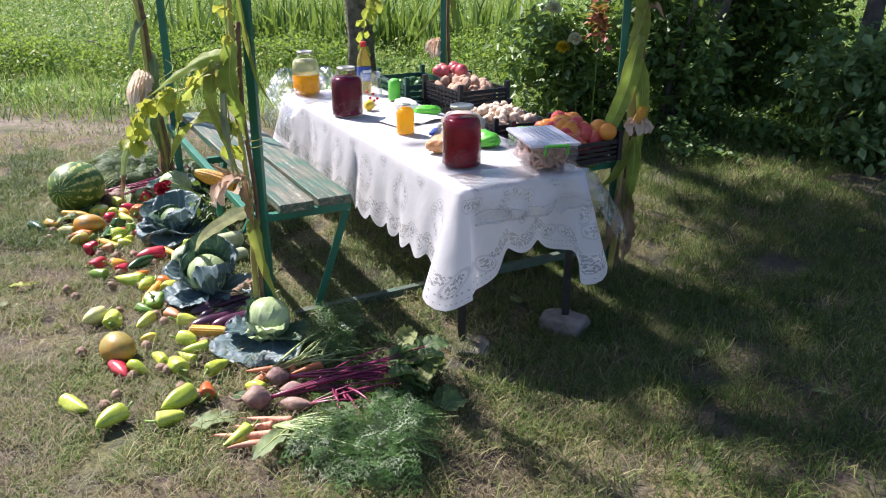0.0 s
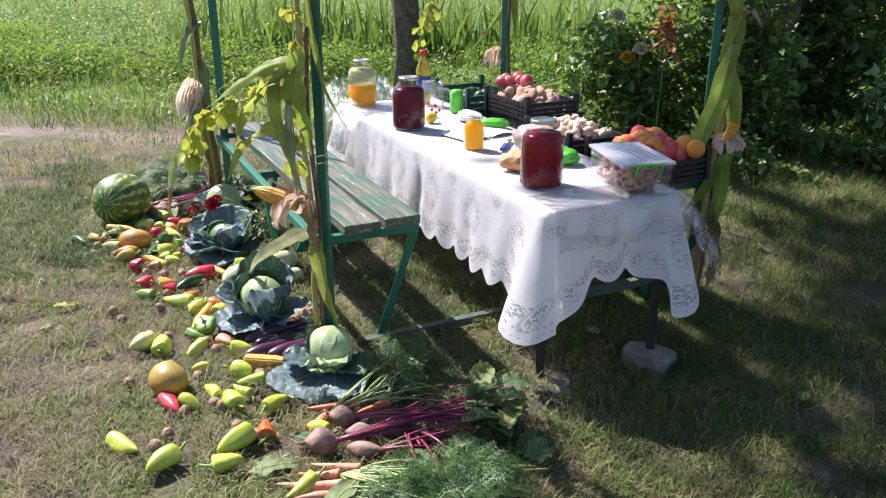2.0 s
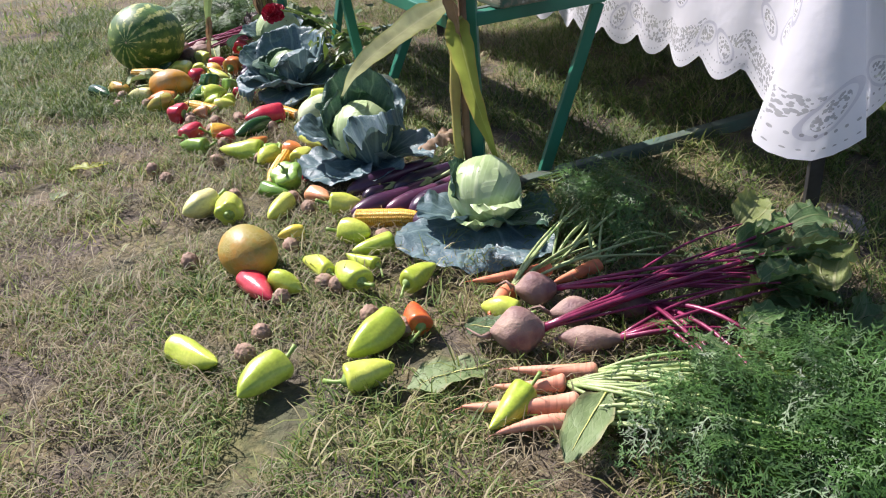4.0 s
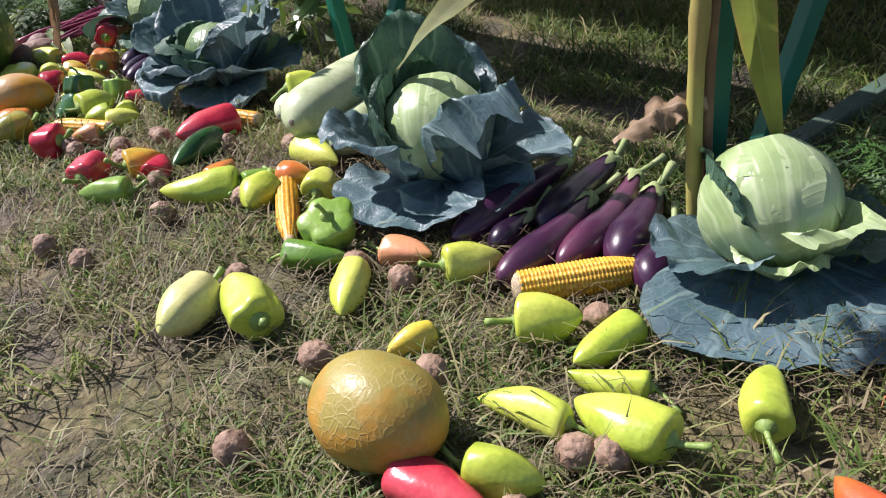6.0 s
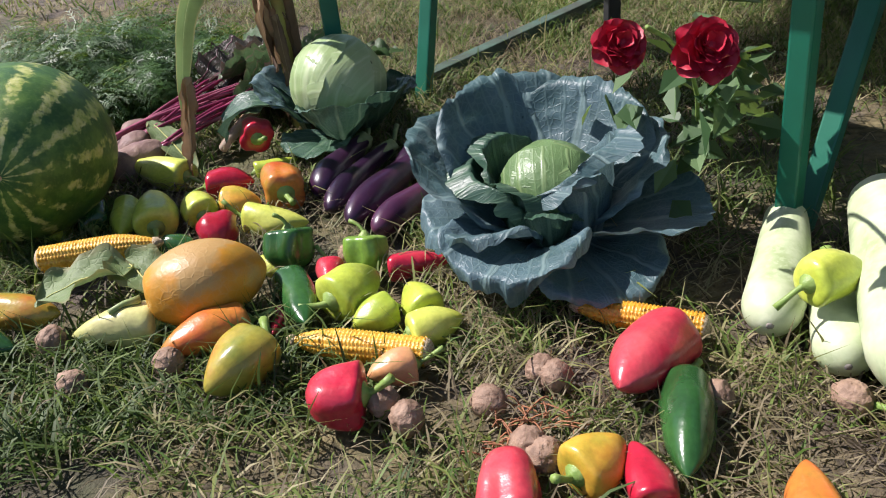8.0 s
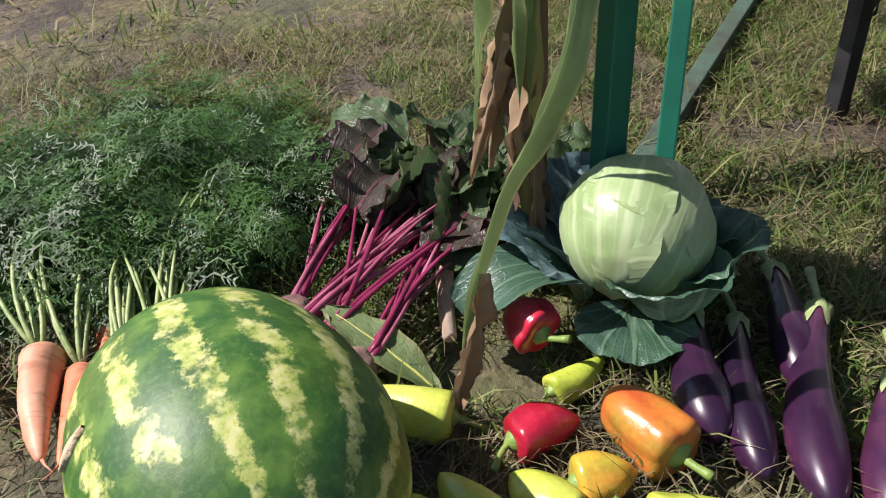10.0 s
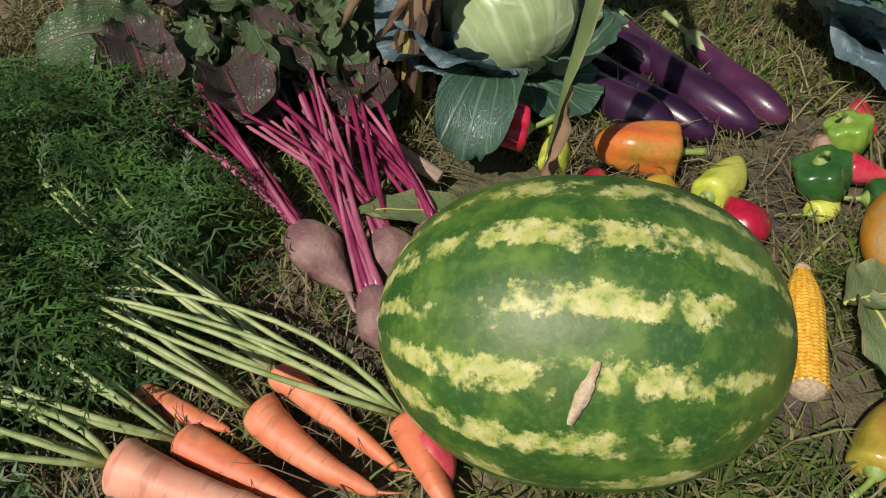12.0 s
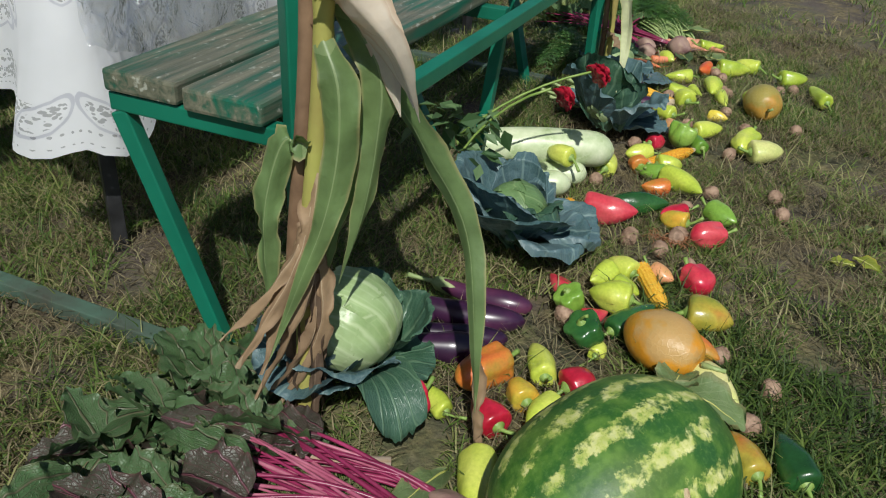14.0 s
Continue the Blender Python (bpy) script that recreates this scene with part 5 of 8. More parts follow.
# ---- table ----
TABLE_Z = 0.602
A0, A1, B0, B1 = -0.450, 1.64, 0.665, 1.215
table = thing("table", "narrow table on thin black steel legs", "table")
top = part("tabletop", box(A0 + 0.01, B0 + 0.01, TABLE_Z - 0.03, A1 - 0.01, B1 - 0.01, TABLE_Z - 0.006, 0.004), M_TABLE_WOOD, table, smooth=False)
top.matrix_basis = PLAN
top.data.flip_normals()
for a in (A0 + 0.017, A1 - 0.06):
    for b in (B0 + 0.017, B1 - 0.04):
        square("leg", plan(a, b, -0.012), plan(a, b, TABLE_Z - 0.03), 0.03, table, M_BLACK_STEEL)
for b in (B0 + 0.017, B1 - 0.04):
    square("apron", plan(A0 + 0.045, b, TABLE_Z - 0.05), plan(A1 - 0.075, b, TABLE_Z - 0.05), 0.028, table, M_BLACK_STEEL)
for a, b, turn, sx, sy, high in ((A0 + 0.005, B1 - 0.055, 30, 0.088, 0.062, -0.012), (A0 - 0.02, B0 + 0.02, 65, 0.085, 0.075, -0.012)):
    brick = thing("half_brick", "broken grey-brown brick under a table leg", "brick", plan_pose(a, b, 0, turn))
    bm = bmesh.new()
    bmesh.ops.create_cube(bm, size=1)
    bmesh.ops.subdivide_edges(bm, edges=bm.edges[:], cuts=9, use_grid_fill=True)
    for p in bm.verts:
        q = p.co.copy()
        p.co = Vector((q.x * 2 * sx * (1 - 0.10 * q.y), q.y * 2 * sy * (1 - 0.12 * q.x), high - 0.055 + q.z * 0.11))
        corner = max(0.0, abs(q.x) + abs(q.y) + abs(q.z) - 1.12)
        p.co -= Vector((q.x * sx, q.y * sy, 0.05 * q.z)) * corner * 0.7
        if q.z < 0.49 or corner > 0:
            p.co += Vector((1, 1, 0.4)) * (0.012 * noise.noise(q * 5 + Vector((turn, 0, 0))) + 0.005 * noise.noise(q * 17))
    bm.verts.index_update()
    part("body", ([p.co.copy() for p in bm.verts], [tuple(p.index for p in q.verts) for q in bm.faces]), M_SOIL_STONE, brick)
    bm.free()


def tablecloth():
    """The cloth: a flat top and a skirt that falls in folds to a scalloped hem, lower at the corners."""
    r = 0.03
    a0, a1, b0, b1 = A0 - 0.006, A1 + 0.006, B0 - 0.006, B1 + 0.006
    edge, u_of = [], []
    corners = ((a0, b0, 180), (a1, b0, 270), (a1, b1, 0), (a0, b1, 90))
    outline = []
    for ca, cb, start in corners:
        ka, kb = ca + (r if ca == a0 else -r), cb + (r if cb == b0 else -r)
        order = {180: (180, 270), 270: (270, 360), 0: (0, 90), 90: (90, 180)}[start]
        for i in range(7):
            t = radians(order[0] + 90 * i / 6)
            outline.append((ka + r * math.cos(t), kb + r * math.sin(t), math.cos(t), math.sin(t), 1.0 - abs(i - 3) / 3))
    dense = []
    m = len(outline)
    for i in range(m):
        p, q = outline[i], outline[(i + 1) % m]
        d = math.hypot(p[0] - q[0], p[1] - q[1])
        n = max(1, int(d / 0.012))
        for k in range(n):
            t = k / n
            dense.append(tuple(p[j] * (1 - t) + q[j] * t for j in range(5)))
    n = len(dense)
    run = 0.0
    v, f, uv = [], [], []
    rows = 26
    us = []
    for i, p in enumerate(dense):
        if i:
            run += math.hypot(p[0] - dense[i - 1][0], p[1] - dense[i - 1][1]) + p[4] * 0.012
        us.append(run)
    centres = [(a0, b0), (a1, b0), (a1, b1), (a0, b1)]
    for i, (a, b, na, nb, _) in enumerate(dense):
        near_corner = min(math.hypot(a - ca, b - cb) for ca, cb in centres)
        c = math.exp(-(near_corner / 0.11) ** 2)
        scallop = 0.042 * abs(math.sin(math.pi * us[i] / 0.135))
        long_side = abs(nb) > 0.7
        base_drop = 0.315 if long_side else 0.235
        base_drop -= 0.035 * max(0.0, min(1.0, (a - 1.0) / 0.5))
        drop = base_drop + ((0.400 if a < 0.6 else 0.315) - base_drop) * c - 0.010 + scallop
        fold = 0.012 * math.sin(us[i] * 17 + 1.3 * math.sin(us[i] * 5)) + 0.006 * math.sin(us[i] * 39 + 2)
        for j in range(rows + 1):
            s = j / rows
            d = s * drop
            out = 0.004 + d * 0.10 + fold * s ** 1.3 + c * 0.075 * s
            pinch = c * 0.05 * s * math.sin(near_corner * 38)
            v.append(plan(a + na * out - nb * pinch, b + nb * out + na * pinch, TABLE_Z + 0.002 - d - 0.004 * (1 - math.exp(-d * 90))))
            uv.append((us[i], 0.285 - (1 - s) * min(drop, 0.31) if s > 0.0 else 0.285 - min(drop, 0.31)))
    for i in range(n):
        k = (i + 1) % n
        if k == 0:
            continue
        for j in range(rows):
            f.append((i * (rows + 1) + j, k * (rows + 1) + j, k * (rows + 1) + j + 1, i * (rows + 1) + j + 1))
    base = len(v)
    for j in range(rows + 1):
        v.append(v[j].copy())
        uv.append((us[-1] + 0.012, uv[j][1]))
    for j in range(rows):
        f.append(((n - 1) * (rows + 1) + j, base + j, base + j + 1, (n - 1) * (rows + 1) + j + 1))
    # the flat top, in rings towards its middle line
    ring = [i * (rows + 1) for i in range(n)]
    mid_b = (b0 + b1) / 2
    for step in range(1, 9):
        q = 1 - step / 8.5
        cur = []
        for i, (a, b, _, _, _) in enumerate(dense):
            aa = max(a0 + 0.27 * (1 - q), min(a1 - 0.27 * (1 - q), a))
            bb = mid_b + (b - mid_b) * q
            lift = 0.004 * noise.noise(Vector((aa * 7, bb * 9, 2)))
            cur.append(len(v))
            v.append(plan(aa, bb, TABLE_Z + 0.003 + max(0, lift)))
            uv.append((us[i], -0.3 - 0.1 * step))
        for i in range(n):
            k = (i + 1) % n
            f.append((ring[i], cur[i], cur[k], ring[k]))
        ring = cur
    f.append(tuple(reversed(ring)))
    root = thing("tablecloth", "white lace tablecloth with a scalloped hem hanging over the table", "tablecloth")
    part("cloth", (v, f, uv), M_LACE, root)


tablecloth()


def film(label, a0, a1, b_lo, b_hi, down_near, seed, near=True):
    """Clear film over one end of the table, creased and hanging over the edge."""
    rnd = random.Random(seed)
    v, f, uv = [], [], []
    na, nb = 44, 34
    for i in range(na + 1):
        s = i / na
        along = s * ((a1 - a0) + down_near)
        for j in range(nb + 1):
            t = j / nb
            b = b_lo + (b_hi - b_lo) * t
            lift = 0.006 + 0.010 * abs(noise.noise(Vector((along * 9, b * 11, seed)))) + 0.006 * abs(noise.noise(Vector((along * 30, b * 24, seed + 4))))
            over = along - (a1 - a0)
            a = a1 - along if near else a0 + along
            edge = a0 if near else a1
            z = TABLE_Z + lift
            if over > 0:
                swing = 0.03 + 0.10 * abs(noise.noise(Vector((b * 8, over * 5, seed + 9)))) * min(1, over * 9)
                a = edge + (-1 if near else 1) * swing
                z = TABLE_Z - over * 0.85 + 0.012 * noise.noise(Vector((b * 25, over * 20, seed)))
            side = b - (B1 + 0.01)
            if side > 0:
                b = B1 + 0.02 + 0.6 * side + 0.03 * noise.noise(Vector((along * 14, side * 20, seed)))
                z -= side * 0.75
            v.append(plan(a, b, z))
            uv.append((s, t))
    for i in range(na):
        for j in range(nb):
            k = i * (nb + 1) + j
            f.append((k, k + 1, k + nb + 2, k + nb + 1))
    root = thing("plastic_film", label, "film")
    part("sheet", (v, f, uv), M_FILM, root)
    rim = [v[na * (nb + 1) + j] + Vector((0, 0, 0.004)) for j in range(nb + 1)]
    part("rolled_edge", tube(rim, [0.004 + 0.004 * abs(noise.noise(Vector((j * 0.4, 2, seed)))) for j in range(nb + 1)], 6), M_FILM, root)
    fold = [v[(na - 7) * (nb + 1) + j] + Vector((0, 0, 0.01 * math.sin(j * 0.5))) for j in range(nb + 1)]
    part("crease", tube(fold, [0.002 + 0.003 * abs(noise.noise(Vector((j * 0.3, 5, seed)))) for j in range(nb + 1)], 5), M_FILM, root)
    return root


film("clear plastic film over the tablecloth, hanging over the edge", A0 - 0.008, A0 + 0.17, B0 + 0.03, B1 + 0.27, 0.15, 3)


def standing_film():
    """A stiff crinkled sheet at the table's far end: it stands up behind the jar and hangs over the long edge."""
    v, f = [], []
    for i in range(41):
        u = i / 40
        for j in range(41):
            t = j / 40
            a = A1 - 0.42 + 0.48 * u
            out = max(0.0, t - 0.5) * 2
            b = B0 + 0.30 * (1 - min(1, t * 2)) - 0.10 * out - 0.03 * math.sin(out * 3)
            z = TABLE_Z + 0.012 + 0.13 * max(0, u - 0.55) ** 1.2 * 2.2 * (1 - 0.4 * out) - 0.20 * out ** 1.3
            wrinkle = abs(noise.noise(Vector((a * 11, b * 13, z * 9)))) + 0.5 * abs(noise.noise(Vector((a * 30, b * 30, z * 28))))
            v.append(plan(a, b - 0.03 * wrinkle * out, z + 0.03 * wrinkle))
    for i in range(40):
        for j in range(40):
            k = i * 41 + j
            f.append((k, k + 1, k + 42, k + 41))
    part("sheet", (v, f), M_FILM, thing("plastic_film", "clear plastic film bunched up at the tablecloth's far end", "film"))


standing_film()

# ---- on the table ----


def jar(name, label, a, b, radius, height, fill, liquid_mat, bits=None, lid=True, bits_height=0.3):
    """A preserving jar: glass body with shoulders, its contents and a tin lid."""
    root = thing(name, label, "jar", plan_pose(a, b, TABLE_Z + 0.009))
    r, h = radius, height
    outer = [(r * 0.88, 0), (r * 0.97, h * 0.02), (r, h * 0.07), (r, h * 0.66), (r * 0.95, h * 0.74), (r * 0.78, h * 0.82), (r * 0.60, h * 0.87), (r * 0.545, h * 0.90), (r * 0.545, h * 0.985)]
    inner = [(x * 0.965, max(z, h * 0.012)) for x, z in outer]
    n = len(outer)
    body = turned(outer + inner[::-1], 32)
    part("glass", body, M_GLASS, root).visible_shadow = False
    level = fill * h
    prof = [(r * 0.84, h * 0.016), (r * 0.93, h * 0.03)] + [(x * 0.955, z) for x, z in outer[2:] if z < level]
    last = prof[-1]
    nxt = next(((x * 0.955, z) for x, z in outer if z >= level), last)
    t = 0 if nxt[1] == last[1] else (level - last[1]) / (nxt[1] - last[1])
    prof.append((last[0] + (nxt[0] - last[0]) * t, level))
    part("contents", turned(prof, 32), liquid_mat, root)
    if bits:
        pieces = []
        rnd = random.Random(int(a * 100) + 7)
        for i in range(70):
            q = 2 * math.pi * i * 0.618
            z = 0.03 * h + rnd.random() ** 1.4 * bits_height * h
            pieces.append(moved(ball(r * 0.085, 1, 0.9, 0.1), pose(math.cos(q) * r * 0.915, math.sin(q) * r * 0.915, z)))
        tagged(part("fruit", merge(*pieces), bits, root), kind="stuff")
    if lid:
        part("lid", turned([(r * 0.585, h * 0.945), (r * 0.595, h * 0.95), (r * 0.595, h * 0.985), (r * 0.575, h), (r * 0.50, h * 0.998), (r * 0.47, h * 0.99)], 32), M_LID, root)
    return root


jar("glass_jar", "tall glass jar of red cherry compote with a tin lid", -0.17, 0.82, 0.078, 0.238, 0.80, M_CHERRY, M_BERRY)
jar("glass_jar", "tall glass jar of dark berry compote with a tin lid", 0.92, 0.77, 0.079, 0.238, 0.80, M_PLUM, M_BERRY)
jar("glass_jar", "tall glass jar half filled with yellow fruit compote", 1.56, 0.775, 0.077, 0.238, 0.46, M_HONEY, M_APPLE_BITS, bits_height=0.42)
part("liquid", turned([(0.0732, 0.1105), (0.0732, 0.150), (0.0700, 0.176), (0.060, 0.19), (0.05, 0.192)], 32), M_JUICE, bpy.data.objects["glass_jar.002"])
jar("small_jar", "small glass jar of orange preserve with a tin lid", 0.42, 0.855, 0.043, 0.136, 0.86, M_HONEY)

pitcher = thing("glass_pitcher", "clear glass pitcher with painted red flowers", "pitcher", plan_pose(1.08, 0.97, TABLE_Z + 0.009))
pr = [(0.045, 0), (0.052, 0.01), (0.056, 0.08), (0.052, 0.13), (0.056, 0.172)]
part("body", turned(pr + [(x * 0.95, max(z, 0.008)) for x, z in pr[::-1]], 28), M_PITCHER, pitcher).visible_shadow = False
part("handle", tube(curve3((0.0, -0.052, 0.14), (0, -0.12, 0.15), (0, -0.12, 0.04), (0, -0.053, 0.045), 10), 0.006, 8), M_PITCHER, pitcher)
part("flower_print", merge(*[moved(ball(0.009, 1, 0.5), pose(0.0563 * math.cos(q), 0.0563 * math.sin(q), z, 0, 90, math.degrees(q))) for q, z in ((2.6, 0.05), (2.9, 0.07), (3.3, 0.045), (3.0, 0.035), (2.3, 0.08))]), M_PETAL_RED, pitcher)
lemon = thing("lemon", "small ripe yellow lemon beside the jars", "lemon", plan_pose(0.985, 0.915, TABLE_Z + 0.033, 30))
part("body", rounded_body(lambda s: math.sin(math.pi * min(1, max(0, s))) ** 0.55 + 0.05, 0.062, 0.054, seed=4), M_LEMON, lemon)

bottle = thing("oil_bottle", "plastic bottle of sunflower oil with a blue label and red cap", "bottle", plan_pose(1.44, 1.08, TABLE_Z + 0.009))
part("body", turned([(0.036, 0), (0.04, 0.01), (0.04, 0.17), (0.034, 0.20), (0.015, 0.245), (0.014, 0.262)], 20), M_OIL, bottle)
part("label", turned([(0.0405, 0.07), (0.0408, 0.071), (0.0408, 0.149), (0.0405, 0.15)], 20), M_BLUE_LABEL, bottle)
part("brand_mark", merge(*[bar((-0.041, -0.026 + 0.013 * i, 0.125), (-0.041, -0.016 + 0.013 * i, 0.125), 0.004, 0.016, 0.0) for i in range(4)]), M_PAPER, bottle)
part("cap", turned([(0.017, 0.258), (0.018, 0.26), (0.018, 0.282), (0.015, 0.285)], 16), M_RED_CAP, bottle)
tin = thing("green_can", "bright green plastic bottle standing by the pitcher", "can", plan_pose(1.16, 1.14, TABLE_Z + 0.009))
part("body", turned([(0.030, 0), (0.034, 0.006), (0.034, 0.09), (0.030, 0.105), (0.018, 0.115)], 18), M_GREEN_PLASTIC, tin)


def crumpled(name, label, category, a, b, size, material, seed, turn=0, z=0.0):
    root = thing(name, label, category, plan_pose(a, b, TABLE_Z + 0.009 + z, turn))
    piece = ball(1, 4, 1)
    v = []
    for p in piece[0]:
        k = 1 + 0.16 * noise.noise(p * 2.2 + Vector((seed, 0, 0))) + 0.13 * abs(noise.noise(p * 5 + Vector((0, seed, 0))))
        q = Vector((p.x * size[0], p.y * size[1], p.z * size[2])) * k
        q.z = max(q.z, -size[2] * 0.75)
        v.append(q + Vector((0, 0, size[2] * 0.75)))
    part("body", (v, piece[1]), material, root)
    return root


crumpled("green_packet", "crumpled bright green wrapper on the cloth", "packet", 0.74, 1.13, (0.07, 0.038, 0.026), M_GREEN_PLASTIC, 2.0, 70)
crumpled("green_bag", "crumpled bright green plastic bag on the cloth", "bag", 0.06, 1.06, (0.075, 0.055, 0.036), M_GREEN_PLASTIC, 5.0, 20)
crumpled("bread_bag", "loaf wrapped in clear plastic", "bread", 0.28, 1.08, (0.10, 0.07, 0.062), plain("wrapped_bread", (0.40, 0.32, 0.27), (0.62, 0.55, 0.50), 12, 0.25, 0.5), 7.0, 35)
crumpled("bread_loaf", "crusty brown bread loaf", "bread", 0.03, 0.865, (0.085, 0.055, 0.042), M_BREAD, 9.0, 60)
crumpled("white_bag", "white crumpled bag with blue print", "bag", 0.93, 1.10, (0.08, 0.05, 0.028), M_PAPER, 11.0, 10)
notebook = thing("open_notebook", "open paper notebook with white pages", "notebook", plan_pose(0.66, 1.0, TABLE_Z + 0.008, 12))
for q in (-1, 1):
    part("page", [(Vector((x, q * (0.004 + y * 0.145), 0.006 + 0.012 * math.sin(y * 3.0) * (1 - 0.5 * y))), )[0] for x in (-0.10, 0.10) for y in (0, 0.2, 0.4, 0.6, 0.8, 1.0)] and
         ([Vector((x, q * (0.004 + y * 0.145), 0.004 + 0.012 * math.sin(y * 3.0) * (1 - 0.5 * y))) for x in (-0.10, 0.10) for y in (0, 0.2, 0.4, 0.6, 0.8, 1.0)],
          [(i, i + 1, i + 7, i + 6) for i in range(5)]), M_PAPER, notebook)
knife = thing("knife", "kitchen knife with a blue handle", "knife", plan_pose(0.36, 0.97, TABLE_Z + 0.017, -40))
part("handle", box(-0.055, -0.011, -0.007, 0.05, 0.011, 0.007, 0.005), M_BLUE_LABEL, knife)
part("blade", box(0.05, -0.012, -0.001, 0.15, 0.010, 0.001), M_LID, knife)

# clear box of small bagels
tub = thing("food_box", "clear plastic food box with green clips, full of small bagels", "container", plan_pose(-0.315, 1.10, TABLE_Z + 0.012, -14))
BX, BY, BH = 0.148, 0.095, 0.105


def tapered(x, y, z0, z1, grow, bevel=0.01):
    piece = box(-x, -y, z0, x, y, z1, bevel)
    return [Vector((p.x * (1 + grow * (p.z - z0) / (z1 - z0)), p.y * (1 + grow * (p.z - z0) / (z1 - z0)), p.z)) for p in piece[0]], piece[1]


part("body", tapered(BX * 0.93, BY * 0.93, 0, BH, 0.08), M_BOX, tub).visible_shadow = False
M_MILKY = cloudy_plastic("milky_lid_plastic", (0.74, 0.75, 0.80), 0.42, 0.12)
box_lid = part("lid", box(-BX * 1.05, -BY * 1.05, BH, BX * 1.05, BY * 1.05, BH + 0.012, 0.005), M_MILKY, tub, "milky plastic lid", smooth=False)
for y in np.linspace(-0.06, 0.06, 7):
    part("rib", box(-BX * 0.85, y - 0.004, BH + 0.012, BX * 0.85, y + 0.004, BH + 0.016, 0.001), M_MILKY, box_lid, smooth=False)
for q in (-1, 1):
    part("clip", tube([(q * BX * 1.06, -0.045, BH - 0.03), (q * BX * 1.10, -0.045, BH + 0.006), (q * BX * 1.10, 0.045, BH + 0.006), (q * BX * 1.06, 0.045, BH - 0.03)], 0.006, 8), M_GREEN_PLASTIC, tub, "green clip")


def torus(R, r, n=14, m=7):
    v = [((R + r * math.cos(2 * math.pi * j / m)) * math.cos(2 * math.pi * i / n), (R + r * math.cos(2 * math.pi * j / m)) * math.sin(2 * math.pi * i / n), r * math.sin(2 * math.pi * j / m)) for i in range(n) for j in range(m)]
    f = [(i * m + j, ((i + 1) % n) * m + j, ((i + 1) % n) * m + (j + 1) % m, i * m + (j + 1) % m) for i in range(n) for j in range(m)]
    return v, f


rnd = random.Random(3)
ring_mesh = mesh_of("small_bagel", torus(0.019, 0.0075), M_RING)
for i in range(84):
    x, y, z = rnd.uniform(-1, 1) * (BX * 0.93 - 0.024), rnd.uniform(-1, 1) * (BY * 0.93 - 0.024), 0.016 + (i / 84) * 0.062
    bagel = tagged(new("small_bagel", ring_mesh), "small ring-shaped bagel in the clear box", "bagel", "bagels in the box")
    bagel.matrix_basis = tub.matrix_basis @ pose(x, y, z, rnd.uniform(-60, 60), rnd.uniform(-60, 60), 0)


def crate(label, a, b, z, length, width, height, material, turn=0):
    """An open plastic crate: floor, slatted sides and raised corners."""
    root = thing("crate", label, "crate", plan_pose(a, b, z, turn), "crates on the bench")
    L, W = length / 2, width / 2
    part("base", box(-L, -W, 0, L, W, 0.008), material, root, smooth=False)
    for x in (-L, L):
        for y in (-W, W):
            part("corner", box(x - 0.012, y - 0.012, 0, x + 0.012, y + 0.012, height * 1.35, 0.002), material, root, smooth=False)
    for k in range(4):
        z0 = 0.012 + k * (height - 0.012) / 4
        z1 = z0 + (height - 0.012) / 4 * (0.62 if k < 3 else 0.95)
        for y in (-W, W):
            part("slat", box(-L + 0.012, y - 0.004, z0, L - 0.012, y + 0.004, z1), material, root, smooth=False)
        for x in (-L, L):
            part("slat", box(x - 0.004, -W + 0.012, z0, x + 0.004, W - 0.012, z1), material, root, smooth=False)
    for k in range(9):
        x = -L + (k + 1) * 2 * L / 10
        for y in (-W, W):
            part("rib", box(x - 0.003, y - 0.0055, 0.008, x + 0.003, y + 0.0055, height), material, root, smooth=False)
    return root


def heap(name, label, category, group, mesh_list, a, b, z, length, width, count, size, seed, turn=0, rise=0.07):
    rnd = random.Random(seed)
    base = plan_pose(a, b, z, turn)
    L, W = length / 2 - size, width / 2 - size
    for i in range(count):
        k = i / count
        q = 1 - 0.75 * max(0, k - 0.45)
        x, y = rnd.uniform(-L, L) * q, rnd.uniform(-W, W) * q
        ob = tagged(new(name, mesh_list[i % len(mesh_list)]), label, category, group)
        ob.matrix_basis = base @ pose(x, y, size + k * rise + 0.02, rnd.uniform(0, 360), rnd.uniform(0, 360), 0)


BT = SEAT + 0.036
crate("black slatted plastic crate of peaches and oranges", 0.08, 1.50, BT, 0.40, 0.30, 0.10, M_CRATE, 3)
crate("black slatted plastic crate of garlic", 0.55, 1.46, BT, 0.40, 0.30, 0.10, M_CRATE, -3)
crate("black slatted plastic crate of potatoes and apples", 1.12, 1.56, BT + 0.06, 0.40, 0.30, 0.10, M_CRATE, 2)
crate("black slatted plastic crate under the potatoes", 1.12, 1.57, BT - 0.04 + 0.04, 0.40, 0.30, 0.055, M_CRATE, 2)
crate("dark green slatted plastic crate of vegetables", 1.58, 1.47, BT, 0.40, 0.30, 0.13, M_CRATE_GREEN, 0)
peach = [mesh_of("peach", ball(0.036, 3, 0.92, 0.08, 12, 0, i), M_PEACH) for i in range(2)]
orange = [mesh_of("orange", ball(0.040, 3, 0.95, 0.04, 12, 0, i), M_APRICOT) for i in range(1)]
potato = [mesh_of("potato", ([Vector((p[0] * 1.25, p[1], p[2] * 0.85)) for p in ball(0.032, 3, 0.9, 0.22, 14, 0, i)[0]], ball(0.032, 3)[1]), M_POTATO) for i in range(3)]
apple = [mesh_of("apple", ball(0.037, 3, 0.88, 0.06, 10, 0, i), M_APPLE) for i in range(2)]
